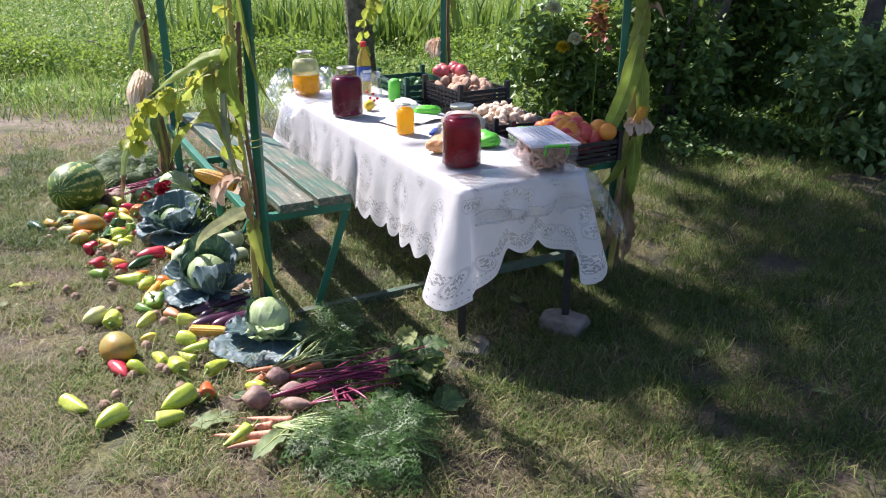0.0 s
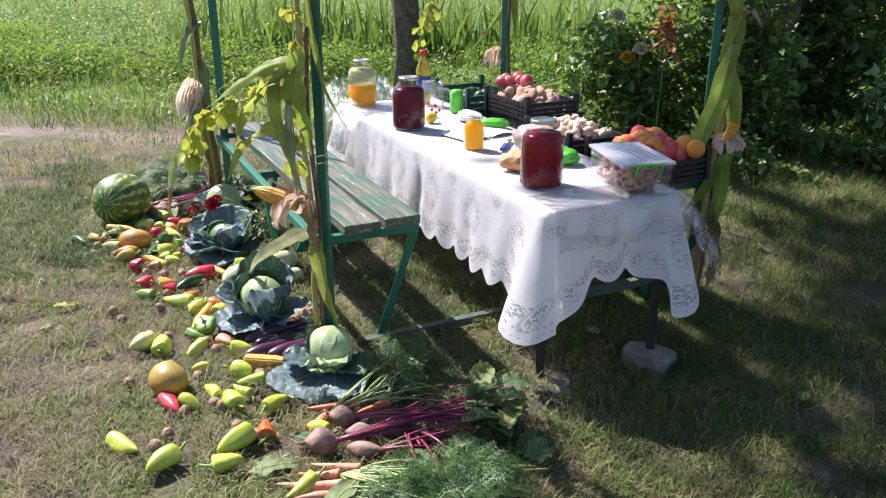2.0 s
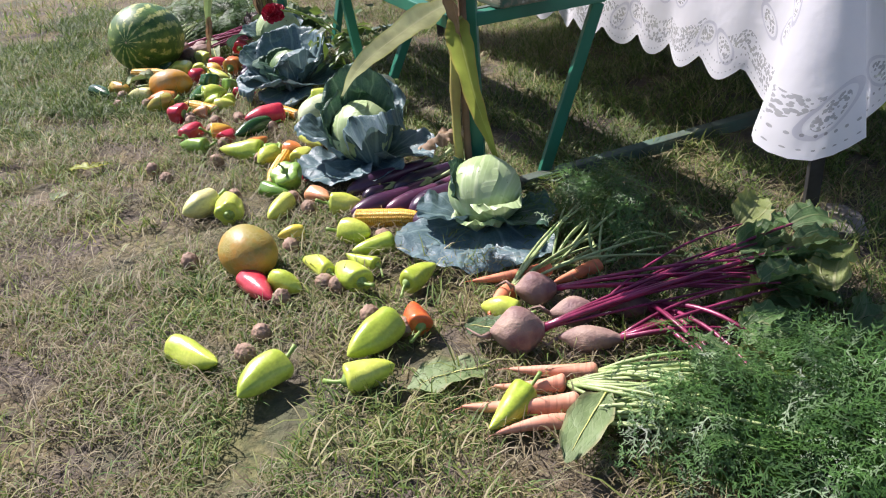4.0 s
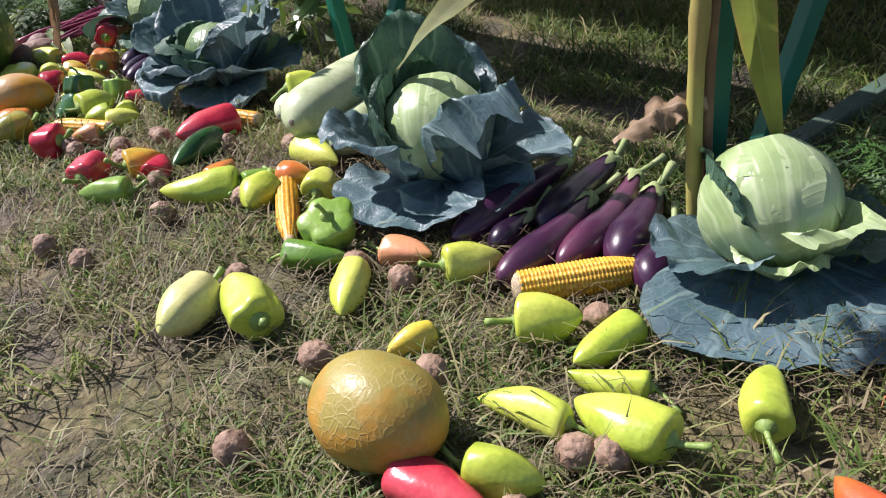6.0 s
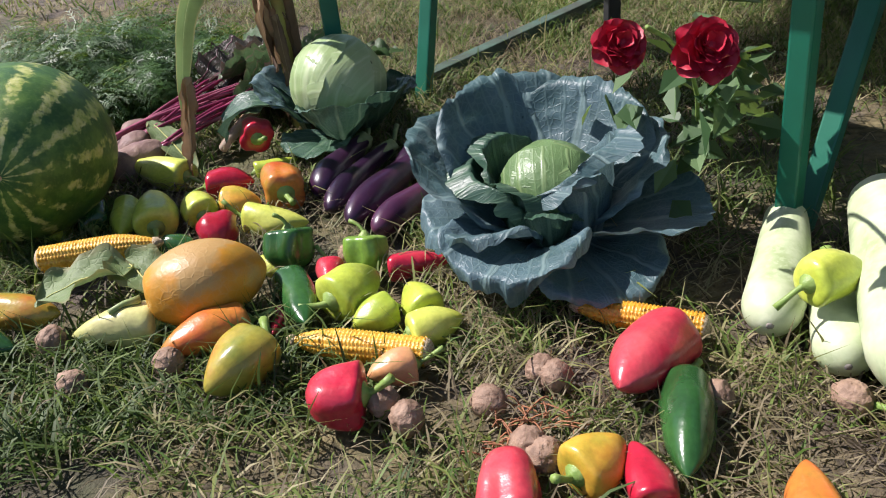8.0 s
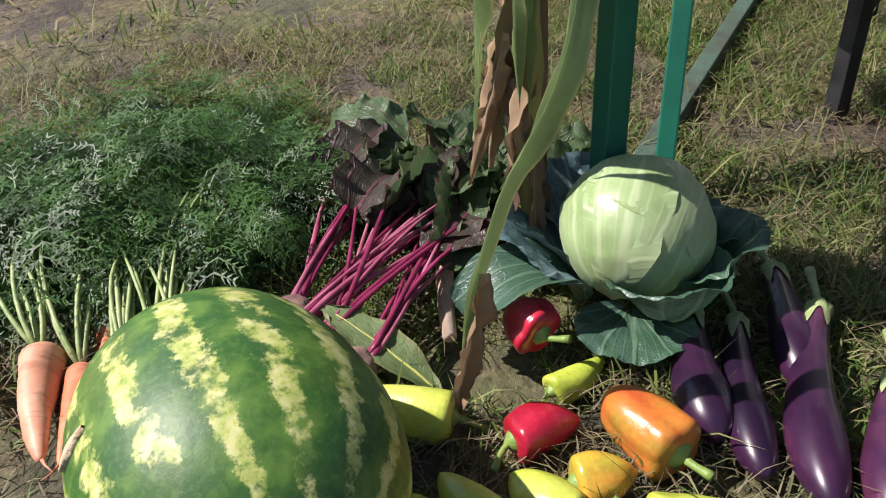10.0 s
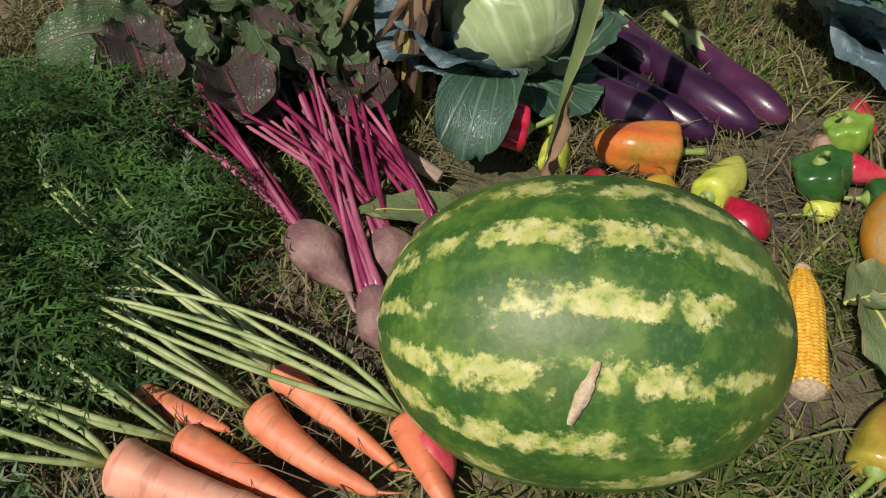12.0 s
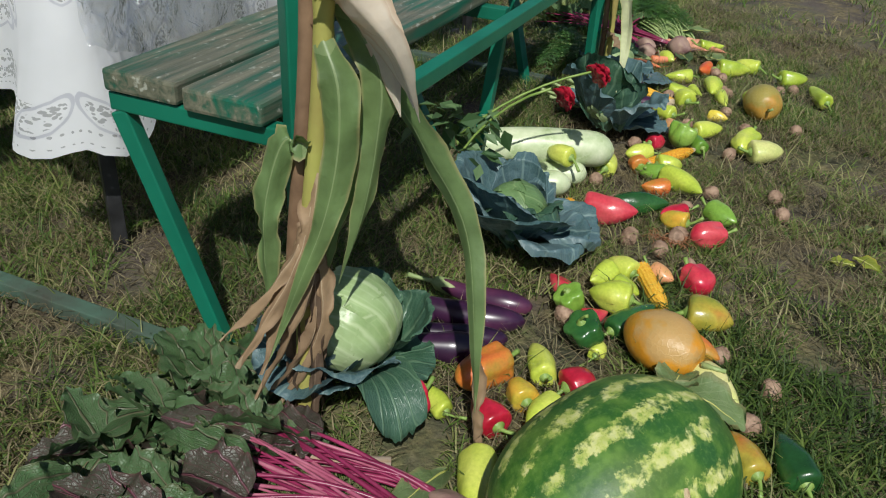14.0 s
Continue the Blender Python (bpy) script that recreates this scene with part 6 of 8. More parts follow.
garlic = [mesh_of("garlic", turned([(0.004, -0.016), (0.017, -0.012), (0.024, 0.0), (0.019, 0.012), (0.007, 0.020), (0.003, 0.034)], 12), M_ONION)]
heap("peach", "red-orange peach in the black crate", "peach", "peaches in the crate", peach, 0.08, 1.50, BT, 0.38, 0.28, 54, 0.034, 1, rise=0.10)
heap("orange", "bright orange fruit among the peaches", "orange", "oranges in the crate", orange, 0.02, 1.52, BT + 0.066, 0.34, 0.24, 12, 0.036, 2, rise=0.03)
heap("garlic_bulb", "dry garlic bulb in the black crate", "garlic", "garlic in the crate", garlic, 0.55, 1.46, BT + 0.02, 0.39, 0.29, 110, 0.022, 3)
heap("potato", "pinkish-brown potato in the black crate", "potato", "potatoes in the crate", potato, 1.12, 1.56, BT + 0.06, 0.38, 0.28, 52, 0.032, 4)
heap("apple", "dark red apple on the potatoes", "apple", "apples in the crate", apple, 1.24, 1.53, BT + 0.16, 0.22, 0.20, 7, 0.034, 5, rise=0.02)
gr = [mesh_of("green_vegetable", ball(0.034, 3, 0.9, 0.12, 12, 0, i), SKIN["dark_green"]) for i in range(2)]
heap("green_vegetable", "dark green vegetable in the green crate", "vegetable", "vegetables in the green crate", gr, 1.58, 1.47, BT, 0.38, 0.28, 26, 0.034, 6, rise=0.05)

# ---- vegetables on the grass ----
LABELS = {
    "lime": "glossy yellow-green sweet pepper lying on the grass",
    "pale": "pale cream-green sweet pepper lying on the grass",
    "yellow": "small yellow sweet pepper lying on the grass",
    "green": "green sweet pepper lying on the grass",
    "dark_green": "glossy dark green pepper lying on the grass",
    "red": "glossy red sweet pepper lying on the grass",
    "orange_red": "orange-red sweet pepper with green streaks on the grass",
    "orange": "orange-yellow sweet pepper lying on the grass",
    "salmon": "pinkish-orange sweet pepper lying on the grass",
    "olive": "olive sweet pepper turning red, on the grass",
}
COUNT = [0]


def pepper(x, y, yaw, length, width, colour, bell=0, z=0.0):
    """A sweet pepper on its side, stem towards yaw."""
    COUNT[0] += 1
    seed = COUNT[0]
    rnd = random.Random(seed)
    full = rnd.uniform(0.62, 0.78)
    length, width = (width * 0.95, width * 1.1) if bell == 2 else (min(max(length, width * (1.0 if bell else 1.3)), width * 2.7), width * 1.08)
    slim = rnd.uniform(1.45, 2.0)

    def profile(s):
        a = min(1.0, max(0.004, s / full))
        nose = (1 - (1 - a) ** (2.6 if bell else slim)) ** (0.50 if bell else 0.72)
        if s > 0.86:
            nose *= math.sqrt(max(0.02, 1 - ((s - 0.86) / 0.145) ** 2)) * 0.80 + 0.20
        return nose

    root = thing("sweet_pepper", LABELS[colour], "pepper", pose(x, y, z + width * (0.46 if bell == 2 else 0.43), 0, -62, yaw) if bell == 2 else pose(x, y, z + width * 0.43, rnd.uniform(-180, 180), rnd.uniform(-4, 6), yaw), "peppers on the grass")
    body = rounded_body(profile, length, width, (5 if bell == 2 else 4) if bell else 3, (0.21 if bell == 2 else 0.19) if bell else 0.10, rnd.uniform(-0.09, 0.09), rnd.uniform(0.9, 1.0), seed, 24, 36, 0.035, 0.07)
    part("body", body, SKIN[colour], root)
    r = width * (0.10 if bell == 2 else 0.16)
    part("calyx", moved(turned([(r * 1.5, -0.004), (r * 1.25, 0.002), (r * 0.7, 0.006), (r * 0.4, 0.009)], 10), Matrix.Translation((length * 0.44, 0, 0)) @ pose(0, 0, 0, 0, 90, 0)), M_STEM, root)
    bx, by = rnd.uniform(-0.012, 0.012), rnd.uniform(-0.012, 0.012)
    part("stem", tube(curve3((length * 0.44, 0, 0), (length * 0.5 + 0.008, 0, 0), (length * 0.5 + 0.016, bx, by), (length * 0.5 + (0.019 if bell == 2 else 0.030), bx * 2, by * 2), 5), [r * 0.5, r * 0.42, r * 0.36, r * 0.36, r * 0.42, r * 0.5], 7), M_STEM, root)


def cob_mesh():
    """An ear of corn 1 long and 0.25 wide, tip towards -x: rows of separate rounded kernels."""
    rows, rings = 14, 34
    nu, nv = rows * 4, rings * 3
    v, f = [], []
    for i in range(nv + 1):
        s = i / nv
        taper = math.sin(math.pi / 2 * min(1, 0.22 + s * 1.9)) * (1 - 0.10 * s)
        for j in range(nu):
            a = 2 * math.pi * j / nu
            kern = abs(math.sin(rows * a / 2)) ** 0.5 * abs(math.sin(math.pi * rings * s)) ** 0.6
            r = 0.122 * taper * (0.88 + 0.13 * kern) * (1 + 0.02 * math.sin(a * 2 + s * 5))
            v.append((s * 0.94 - 0.46, r * math.cos(a), r * math.sin(a)))
    for i in range(nv):
        for j in range(nu):
            k = (j + 1) % nu
            f.append((i * nu + j, i * nu + k, (i + 1) * nu + k, (i + 1) * nu + j))
    return v, f


COB = mesh_of("cob", cob_mesh(), M_KERNEL)
COB_TIP = mesh_of("cob_end", turned([(0.008, -0.075), (0.03, -0.05), (0.046, -0.02), (0.05, 0.01)], 12), M_KERNEL_TIP)
COB_FOOT = mesh_of("cob_end", turned([(0.108, 0.925), (0.09, 0.955), (0.055, 0.98), (0.03, 0.985)], 12), M_KERNEL_TIP)


def corn_cob(x, y, yaw, length, width, z=0.0):
    COUNT[0] += 1
    root = thing("corn_cob", "ripe yellow corn cob with its husk removed", "corn", pose(x, y, z + width * 0.46, COUNT[0] * 77, 0, yaw), "corn cobs on the grass")
    size = Matrix.Diagonal((length, width / 0.25, width / 0.25, 1))
    part("cob", COB, None, root, at=size)
    for end in (COB_TIP, COB_FOOT):
        part("cob_end", end, None, root, "dry brown cob end", at=size @ pose(-0.46, 0, 0, 0, 90, 0))


def aubergine(x, y, yaw, length, width):
    COUNT[0] += 1
    rnd = random.Random(COUNT[0])
    root = thing("aubergine", "glossy dark purple aubergine with a green calyx", "aubergine", pose(x, y, width * 0.47, rnd.uniform(-30, 30), -3, yaw), "aubergines on the grass")
    bend = rnd.uniform(-0.06, 0.06)

    def profile(s):
        full = 1.0 if s < 0.34 else 1.0 - 0.54 * ((s - 0.34) / 0.66) ** 0.9
        if s < 0.34:
            full *= math.sqrt(max(0.004, 1 - (1 - s / 0.34) ** 2.3))
        return full * (1 if s < 0.97 else 0.9)

    part("body", rounded_body(profile, length, width, 0, 0, bend, 1.0, COUNT[0], 26, 28, 0.02), M_AUBERGINE, root)
    off = bend * length * 0.5
    neck = width * 0.23
    v, f = [], []
    for j in range(6):
        for i in range(30):
            a = 2 * math.pi * i / 30
            reach = 0.014 + 0.030 * (0.5 + 0.5 * math.cos(5 * a)) ** 1.5
            back = reach * j / 5 - 0.010 * (1 - j / 5)
            sx = min(1.0, 1 - back / length)
            r = profile(min(sx, 0.96)) * width / 2 * 1.03 + 0.0018 if j > 1 else neck * (0.55 + 0.42 * j)
            bow = bend * length * (4 * (sx - 0.5) ** 2 - 0.5)
            v.append(Vector((length * 0.5 - back, bow + r * math.cos(a), r * math.sin(a))))
    for j in range(5):
        for i in range(30):
            k = (i + 1) % 30
            f.append((j * 30 + i, j * 30 + k, (j + 1) * 30 + k, (j + 1) * 30 + i))
    part("calyx", (v, f), M_CALYX, root)
    q = rnd.uniform(-0.02, 0.02)
    part("stem", tube(curve3((length * 0.5, off, 0), (length * 0.5 + 0.02, off, 0), (length * 0.5 + 0.035, off + q * 0.6, 0.006), (length * 0.5 + 0.06, off + q, 0.012), 6), [neck * 0.36] * 5 + [neck * 0.42, neck * 0.48], 8), M_CALYX, root)


def marrow(x, y, yaw, length, width, z=0.0):
    COUNT[0] += 1
    root = thing("marrow", "pale green mottled vegetable marrow", "marrow", pose(x, y, z + width * 0.48, COUNT[0] * 50, 0, yaw), "marrows on the grass")

    def profile(s):
        full = (0.90 + 0.10 * math.sin(math.pi * s)) * (1 - 0.20 * s)
        if s < 0.15:
            full *= math.sqrt(max(0.03, 1 - (1 - s / 0.15) ** 2))
        if s > 0.90:
            full *= math.sqrt(max(0.16, 1 - ((s - 0.90) / 0.105) ** 2))
        return full

    part("body", rounded_body(profile, length, width, 0, 0, 0.02, 1, COUNT[0], 22, 30, 0.02), M_MARROW, root)
    part("stem", tube([(length * 0.49, 0, 0), (length * 0.5 + 0.012, 0, 0), (length * 0.5 + 0.022, 0.004, 0)], [width * 0.16, width * 0.11, width * 0.12], 8), M_STEM, root)
    part("blossom_end", moved(ball(width * 0.06, 2, 0.5, 0.3), pose(-length * 0.498, 0, 0, 0, 90, 0)), M_SOIL_STONE, root)


WALNUTS = [mesh_of("walnut", ([Vector((p[0] * 1.12, p[1], p[2])) for p in ball(0.0185, 4, 1, 0.13, 42, 0.07, i)[0]], ball(1, 4)[1]), M_WALNUT) for i in range(4)]


def walnut(x, y):
    COUNT[0] += 1
    ob = tagged(new("walnut", WALNUTS[COUNT[0] % 4]), "brown ridged walnut in its shell on the grass", "walnut", "walnuts on the grass")
    ob.matrix_basis = pose(x, y, 0.0165, COUNT[0] * 61, COUNT[0] * 37, COUNT[0] * 83)


def cabbage(label, x, y, z, radius, leaves, deep=False, tilt=(0, 0), face=235):
    """A cabbage: a head wrapped in overlapping leaves, and loose outer leaves given by (direction, foot distance, length, width, rise, droop, cup, ruffle, kind, curl)."""
    COUNT[0] += 1
    seed = COUNT[0] * 10
    root = thing("cabbage", label, "cabbage", pose(x, y, 0), "cabbages on the grass")
    material = M_HEAD_DEEP if deep else M_HEAD
    turn = pose(0, 0, z, tilt[0], tilt[1], 0)
    core = ball(radius * 0.955, 4, 0.95, 0.03, 9, 0, seed)
    part("heart", core, material, root, at=turn)
    for k, (a0, lean, wide) in enumerate(((face + 165, 60, 100), (face + 75, 62, 92), (face - 60, 66, 86), (face + 8, 74, 88))):
        m = Matrix.Rotation(radians(a0), 3, "Z") @ Matrix.Rotation(radians(lean), 3, "Y")
        v, f, uv = [], [], []
        rows, cols = 16, 44
        for i in range(rows + 1):
            q = i / rows
            for j in range(cols):
                phi = 2 * math.pi * j / cols
                rim = 1 + 0.10 * noise.noise(Vector((math.cos(phi) * 1.6, math.sin(phi) * 1.6, k + seed))) + 0.03 * noise.noise(Vector((math.cos(phi) * 6, math.sin(phi) * 6, k + seed)))
                th = radians(wide) * q * rim
                d = m @ Vector((math.sin(th) * math.cos(phi), math.sin(th) * math.sin(phi), math.cos(th)))
                u, w = 0.5 + 0.5 * q * math.sin(phi), 0.5 - 0.5 * q * math.cos(phi)
                lift = 0.07 * q ** 9 * (0.5 + noise.noise(Vector((math.cos(phi) * 2, math.sin(phi) * 2, k * 3 + seed)))) + 0.020 * noise.noise(d * 4 + Vector((k, seed, 0))) + 0.006 * noise.noise(d * 13 + Vector((k, seed, 0)))
                r = radius * (0.965 + 0.013 * k + lift)
                v.append(Vector((r * d.x, r * d.y, 0.95 * r * d.z)))
                uv.append((u, w))
        for i in range(rows):
            for j in range(cols):
                c = (j + 1) % cols
                f.append((i * cols + j, i * cols + c, (i + 1) * cols + c, (i + 1) * cols + j))
        part("wrapped_leaf", (v, f, uv), material, root, at=turn)
    for i, (az, foot, length, width, rise, droop, cup, ruffle, dark, curl) in enumerate(leaves):
        leaf = cabbage_leaf(length, width, rise, droop, cup, ruffle, seed + i, curl=curl)
        m = pose(0, 0, 0, 0, 0, az) @ Matrix.Translation((radius * foot, 0, max(0.026, z - radius * 0.93)))
        part("outer_leaf", leaf, (M_BLUE_LEAF, M_DARK_LEAF, M_HEAD)[dark], root, at=m)
    part("stump", tube([(0, 0, z - radius * 1.05), (0, 0, z - radius * 0.8)], radius * 0.22, 10), M_PALE_STEM, root)


cabbage("round pale green cabbage with two broad blue-green outer leaves", -0.375, 2.165, 0.095, 0.084,
        ((264, 0.10, 0.215, 0.36, 2, -9, 0.05, 0.012, 0, 0.0), (176, 0.55, 0.15, 0.17, 64, 100, 0.22, 0.02, 1, 0.05), (206, 0.70, 0.12, 0.09, 74, 92, 0.5, 0.02, 2, 0.05),
         (300, 0.72, 0.115, 0.16, 40, 80, 0.55, 0.02, 2, 0.15), (258, 0.75, 0.07, 0.13, 24, 70, 0.4, 0.03, 2, 0.1), (335, 0.4, 0.14, 0.17, 24, 0, 0.2, 0.03, 1, 0.0), (205, 0.5, 0.13, 0.16, 30, 10, 0.2, 0.03, 0, 0.0)), face=255)
cabbage("large green cabbage opened among ragged blue-green leaves", -0.755, 2.505, 0.115, 0.086,
        ((196, 0.75, 0.17, 0.22, 62, 30, 0.22, 0.03, 0, 0.08), (238, 0.35, 0.16, 0.25, 8, -6, 0.10, 0.025, 0, 0.0), (140, 0.75, 0.20, 0.20, 78, 112, 0.25, 0.03, 1, 0.05),
         (306, 0.98, 0.20, 0.20, 82, 58, 0.40, 0.03, 0, 0.28), (285, 0.45, 0.14, 0.22, 8, -4, 0.15, 0.03, 0, 0.0), (318, 0.85, 0.15, 0.16, 64, 96, 0.6, 0.02, 2, 0.0),
         (110, 0.6, 0.25, 0.22, 70, 88, 0.25, 0.04, 1, 0.05), (85, 0.5, 0.22, 0.22, 58, 74, 0.2, 0.04, 0, 0.05), (350, 0.5, 0.17, 0.2, 22, 0, 0.2, 0.03, 0, 0.0), (178, 0.8, 0.17, 0.18, 66, 92, 0.3, 0.03, 1, 0.05)), face=250)
cabbage("huge blue-green cabbage with wide spreading outer leaves", -1.205, 3.17, 0.100, 0.070,
        ((140, 0.40, 0.225, 0.27, 38, 46, 0.16, 0.010, 0, 0.03), (100, 0.45, 0.23, 0.27, 52, 66, 0.18, 0.010, 0, 0.05), (48, 0.45, 0.21, 0.26, 54, 70, 0.20, 0.010, 0, 0.05),
         (12, 0.45, 0.19, 0.24, 46, 50, 0.22, 0.014, 0, 0.05), (330, 0.4, 0.19, 0.22, 22, 6, 0.2, 0.014, 0, 0.0), (280, 0.4, 0.17, 0.20, 10, -12, 0.15, 0.014, 0, 0.05),
         (228, 0.55, 0.17, 0.22, 34, -14, 0.25, 0.022, 0, 0.12), (188, 0.55, 0.16, 0.22, 36, 4, 0.25, 0.022, 0, 0.10), (318, 0.90, 0.17, 0.17, 70, 96, 0.55, 0.014, 0, 0.22),
         (166, 0.80, 0.13, 0.18, 62, 70, 0.4, 0.03, 1, 0.25), (130, 0.80, 0.14, 0.16, 66, 84, 0.4, 0.03, 1, 0.2), (208, 0.92, 0.11, 0.15, 66, 112, 0.65, 0.025, 1, 0.22), (286, 0.95, 0.125, 0.15, 68, 116, 0.65, 0.025, 0, 0.25), (250, 0.98, 0.085, 0.13, 60, 104, 0.6, 0.03, 1, 0.2)), deep=True, tilt=(16, -14), face=240)
cabbage("round pale green cabbage in dark ribbed outer leaves by the post", -1.435, 3.69, 0.120, 0.090,
        ((148, 0.70, 0.15, 0.21, 52, 38, 0.20, 0.02, 0, 0.04), (262, 0.80, 0.13, 0.18, 26, 84, 0.42, 0.025, 1, 0.05), (235, 0.6, 0.10, 0.14, 10, -6, 0.12, 0.02, 1, 0.0),
         (318, 0.6, 0.14, 0.17, 34, 66, 0.3, 0.03, 1, 0.05), (0, 0.5, 0.12, 0.15, 30, 40, 0.3, 0.03, 1, 0.0), (176, 0.85, 0.215, 0.105, 76, -84, 0.20, 0.02, 1, 0.03), (140, 0.85, 0.10, 0.12, 50, 20, 0.3, 0.02, 0, 0.05), (118, 0.75, 0.13, 0.18, 58, -20, 0.3, 0.02, 0, 0.0), (90, 0.5, 0.16, 0.17, 30, 60, 0.3, 0.03, 0, 0.0)), face=215)

melon = thing("watermelon", "large striped green watermelon lying on its side", "watermelon", pose(-1.955, 3.56, 0.135, 25, 9, 93))
part("rind", rounded_body(lambda s: max(0.0, 1 - abs(2 * s - 1) ** 2.35) ** 0.5 + 0.002, 0.355, 0.272, 0, 0, 0, 1, 3, 40, 56, 0.008), M_WATERMELON, melon)
scar_v, scar_f = [], []
for i in range(12):
    t = i / 11
    wide = 0.0055 * math.sin(math.pi * (0.12 + 0.8 * t)) * (1 + 0.5 * noise.noise(Vector((t * 6, 3, 1))))
    for q, r in ((-1, 0.133), (-0.8, 0.1388), (0.8, 0.1388), (1, 0.133)):
        turn_at = radians(-2 + 21 * t) + q * wide * 2.2
        scar_v.append(Vector((0.006 - 0.019 * t + q * wide, r * math.cos(turn_at), r * math.sin(turn_at))))
for i in range(11):
    for j in range(3):
        scar_f.append((i * 4 + j, i * 4 + j + 1, i * 4 + j + 5, i * 4 + j + 4))
part("scar", (scar_v, scar_f), M_KERNEL_TIP, melon, "dry brown scar on the rind")
part("stem_scar", moved(turned([(0.008, -0.002), (0.006, 0.002), (0.003, 0.006)], 10), pose(0.176, 0, 0, 0, 90, 0)), M_KERNEL_TIP, melon)
part("blossom_scar", moved(turned([(0.005, 0.0), (0.003, 0.002)], 10), pose(-0.177, 0, 0, 0, -90, 0)), M_KERNEL_TIP, melon)
melon = thing("yellow_melon", "ripe orange-yellow melon with a scuffed top", "melon", pose(-1.679, 3.176, 0.056, 0, 0, 190))
part("rind", rounded_body(lambda s: max(0.0, 1 - abs(2 * s - 1) ** 1.9) ** 0.62 + 0.01, 0.168, 0.118, 5, 0.03, 0, 0.95, 6, 28, 40, 0.02), M_YELLOW_MELON, melon)
part("stem", tube([(0.08, 0, 0), (0.10, 0.004, 0.003), (0.118, 0.014, 0.002)], [0.007, 0.004, 0.004], 7), M_PALE_STEM, melon)
melon = thing("netted_melon", "brownish-yellow netted melon on the grass", "melon", pose(-0.868, 1.932, 0.056, 0, 0, 144))
part("rind", rounded_body(lambda s: max(0.0, 1 - abs(2 * s - 1) ** 2.1) ** 0.54 + 0.01, 0.152, 0.116, 8, 0.012, 0, 1, 8, 28, 40, 0.02), M_NET_MELON, melon)
part("stem", tube([(0.074, 0, 0), (0.086, 0, 0.004), (0.094, 0.004, 0.012)], [0.006, 0.004, 0.004], 7), M_PALE_STEM, melon)

# the row beside the carrots
pepper(-0.845, 1.598, 153, 0.145, 0.052, "lime")
pepper(-0.690, 1.538, 64, 0.115, 0.061, "lime")
pepper(-0.522, 1.669, 61, 0.133, 0.066, "lime")
pepper(-0.502, 1.566, -151, 0.093, 0.058, "lime")
pepper(-0.459, 1.755, -65, 0.084, 0.049, "orange_red")
pepper(-0.482, 1.909, -116, 0.103, 0.049, "lime")
pepper(-0.814, 1.838, 136, 0.126, 0.053, "red")
pepper(-0.756, 1.855, 155, 0.081, 0.052, "lime")
pepper(-0.830, 2.090, 25, 0.066, 0.037, "yellow")
pepper(-0.300, 1.785, -14, 0.079, 0.049, "lime")
pepper(-0.252, 1.493, 63, 0.112, 0.052, "lime")
pepper(-1.118, 2.209, 65, 0.108, 0.068, "pale")
pepper(-1.038, 2.208, -65, 0.125, 0.065, "lime", bell=1)
pepper(-0.906, 2.215, 80, 0.108, 0.049, "lime")
pepper(-0.956, 2.323, 159, 0.104, 0.043, "green")
pepper(-0.931, 2.363, -93, 0.080, 0.076, "green", bell=2)
pepper(-0.907, 2.434, 87, 0.042, 0.046, "red")
pepper(-0.824, 2.292, 149, 0.080, 0.048, "salmon")
pepper(-0.739, 2.242, -172, 0.086, 0.053, "lime")
pepper(-0.667, 2.082, 163, 0.076, 0.062, "lime")
pepper(-0.613, 2.029, 29, 0.101, 0.047, "lime")
pepper(-0.626, 1.972, -24, 0.094, 0.036, "lime")
pepper(-0.632, 1.900, -46, 0.116, 0.057, "lime")
pepper(-0.721, 1.945, -39, 0.113, 0.041, "lime")
# between the two cabbages
pepper(-0.967, 2.679, 128, 0.123, 0.058, "lime")
pepper(-1.161, 2.590, -1, 0.143, 0.063, "lime")
pepper(-1.336, 2.635, -4, 0.093, 0.057, "green")
pepper(-1.392, 2.747, -106, 0.084, 0.061, "red", bell=1)
pepper(-1.299, 2.760, -153, 0.072, 0.055, "orange")
pepper(-1.265, 2.730, -97, 0.079, 0.047, "red")
pepper(-1.199, 2.777, 63, 0.167, 0.056, "dark_green")
pepper(-1.196, 2.875, 37, 0.136, 0.071, "red")
pepper(-1.137, 2.664, -110, 0.078, 0.049, "orange_red")
pepper(-1.058, 2.604, -145, 0.083, 0.048, "green")
pepper(-1.000, 2.600, 158, 0.054, 0.051, "orange_red")
pepper(-1.059, 2.537, 64, 0.078, 0.059, "lime")
pepper(-0.955, 2.555, -101, 0.084, 0.056, "lime")
# around the yellow melon
pepper(-1.794, 3.154, -8, 0.118, 0.055, "pale")
pepper(-1.679, 3.100, 16, 0.119, 0.053, "orange_red")
pepper(-1.640, 3.011, 45, 0.075, 0.074, "olive")
pepper(-1.533, 2.925, -15, 0.056, 0.067, "red", bell=1)
pepper(-1.467, 2.963, 7, 0.059, 0.044, "salmon")
pepper(-1.489, 3.131, -143, 0.085, 0.069, "lime")
pepper(-1.412, 3.087, -78, 0.077, 0.051, "lime")
pepper(-1.403, 3.023, -172, 0.073, 0.052, "lime")
pepper(-1.472, 3.072, 21, 0.060, 0.047, "lime")
pepper(-1.563, 3.140, 97, 0.146, 0.051, "dark_green")
pepper(-1.516, 3.192, 83, 0.058, 0.040, "red")
pepper(-1.593, 3.120, 80, 0.065, 0.022, "red")
pepper(-1.463, 3.213, 73, 0.049, 0.060, "green", bell=2)
pepper(-1.564, 3.261, 83, 0.064, 0.067, "dark_green", bell=2)
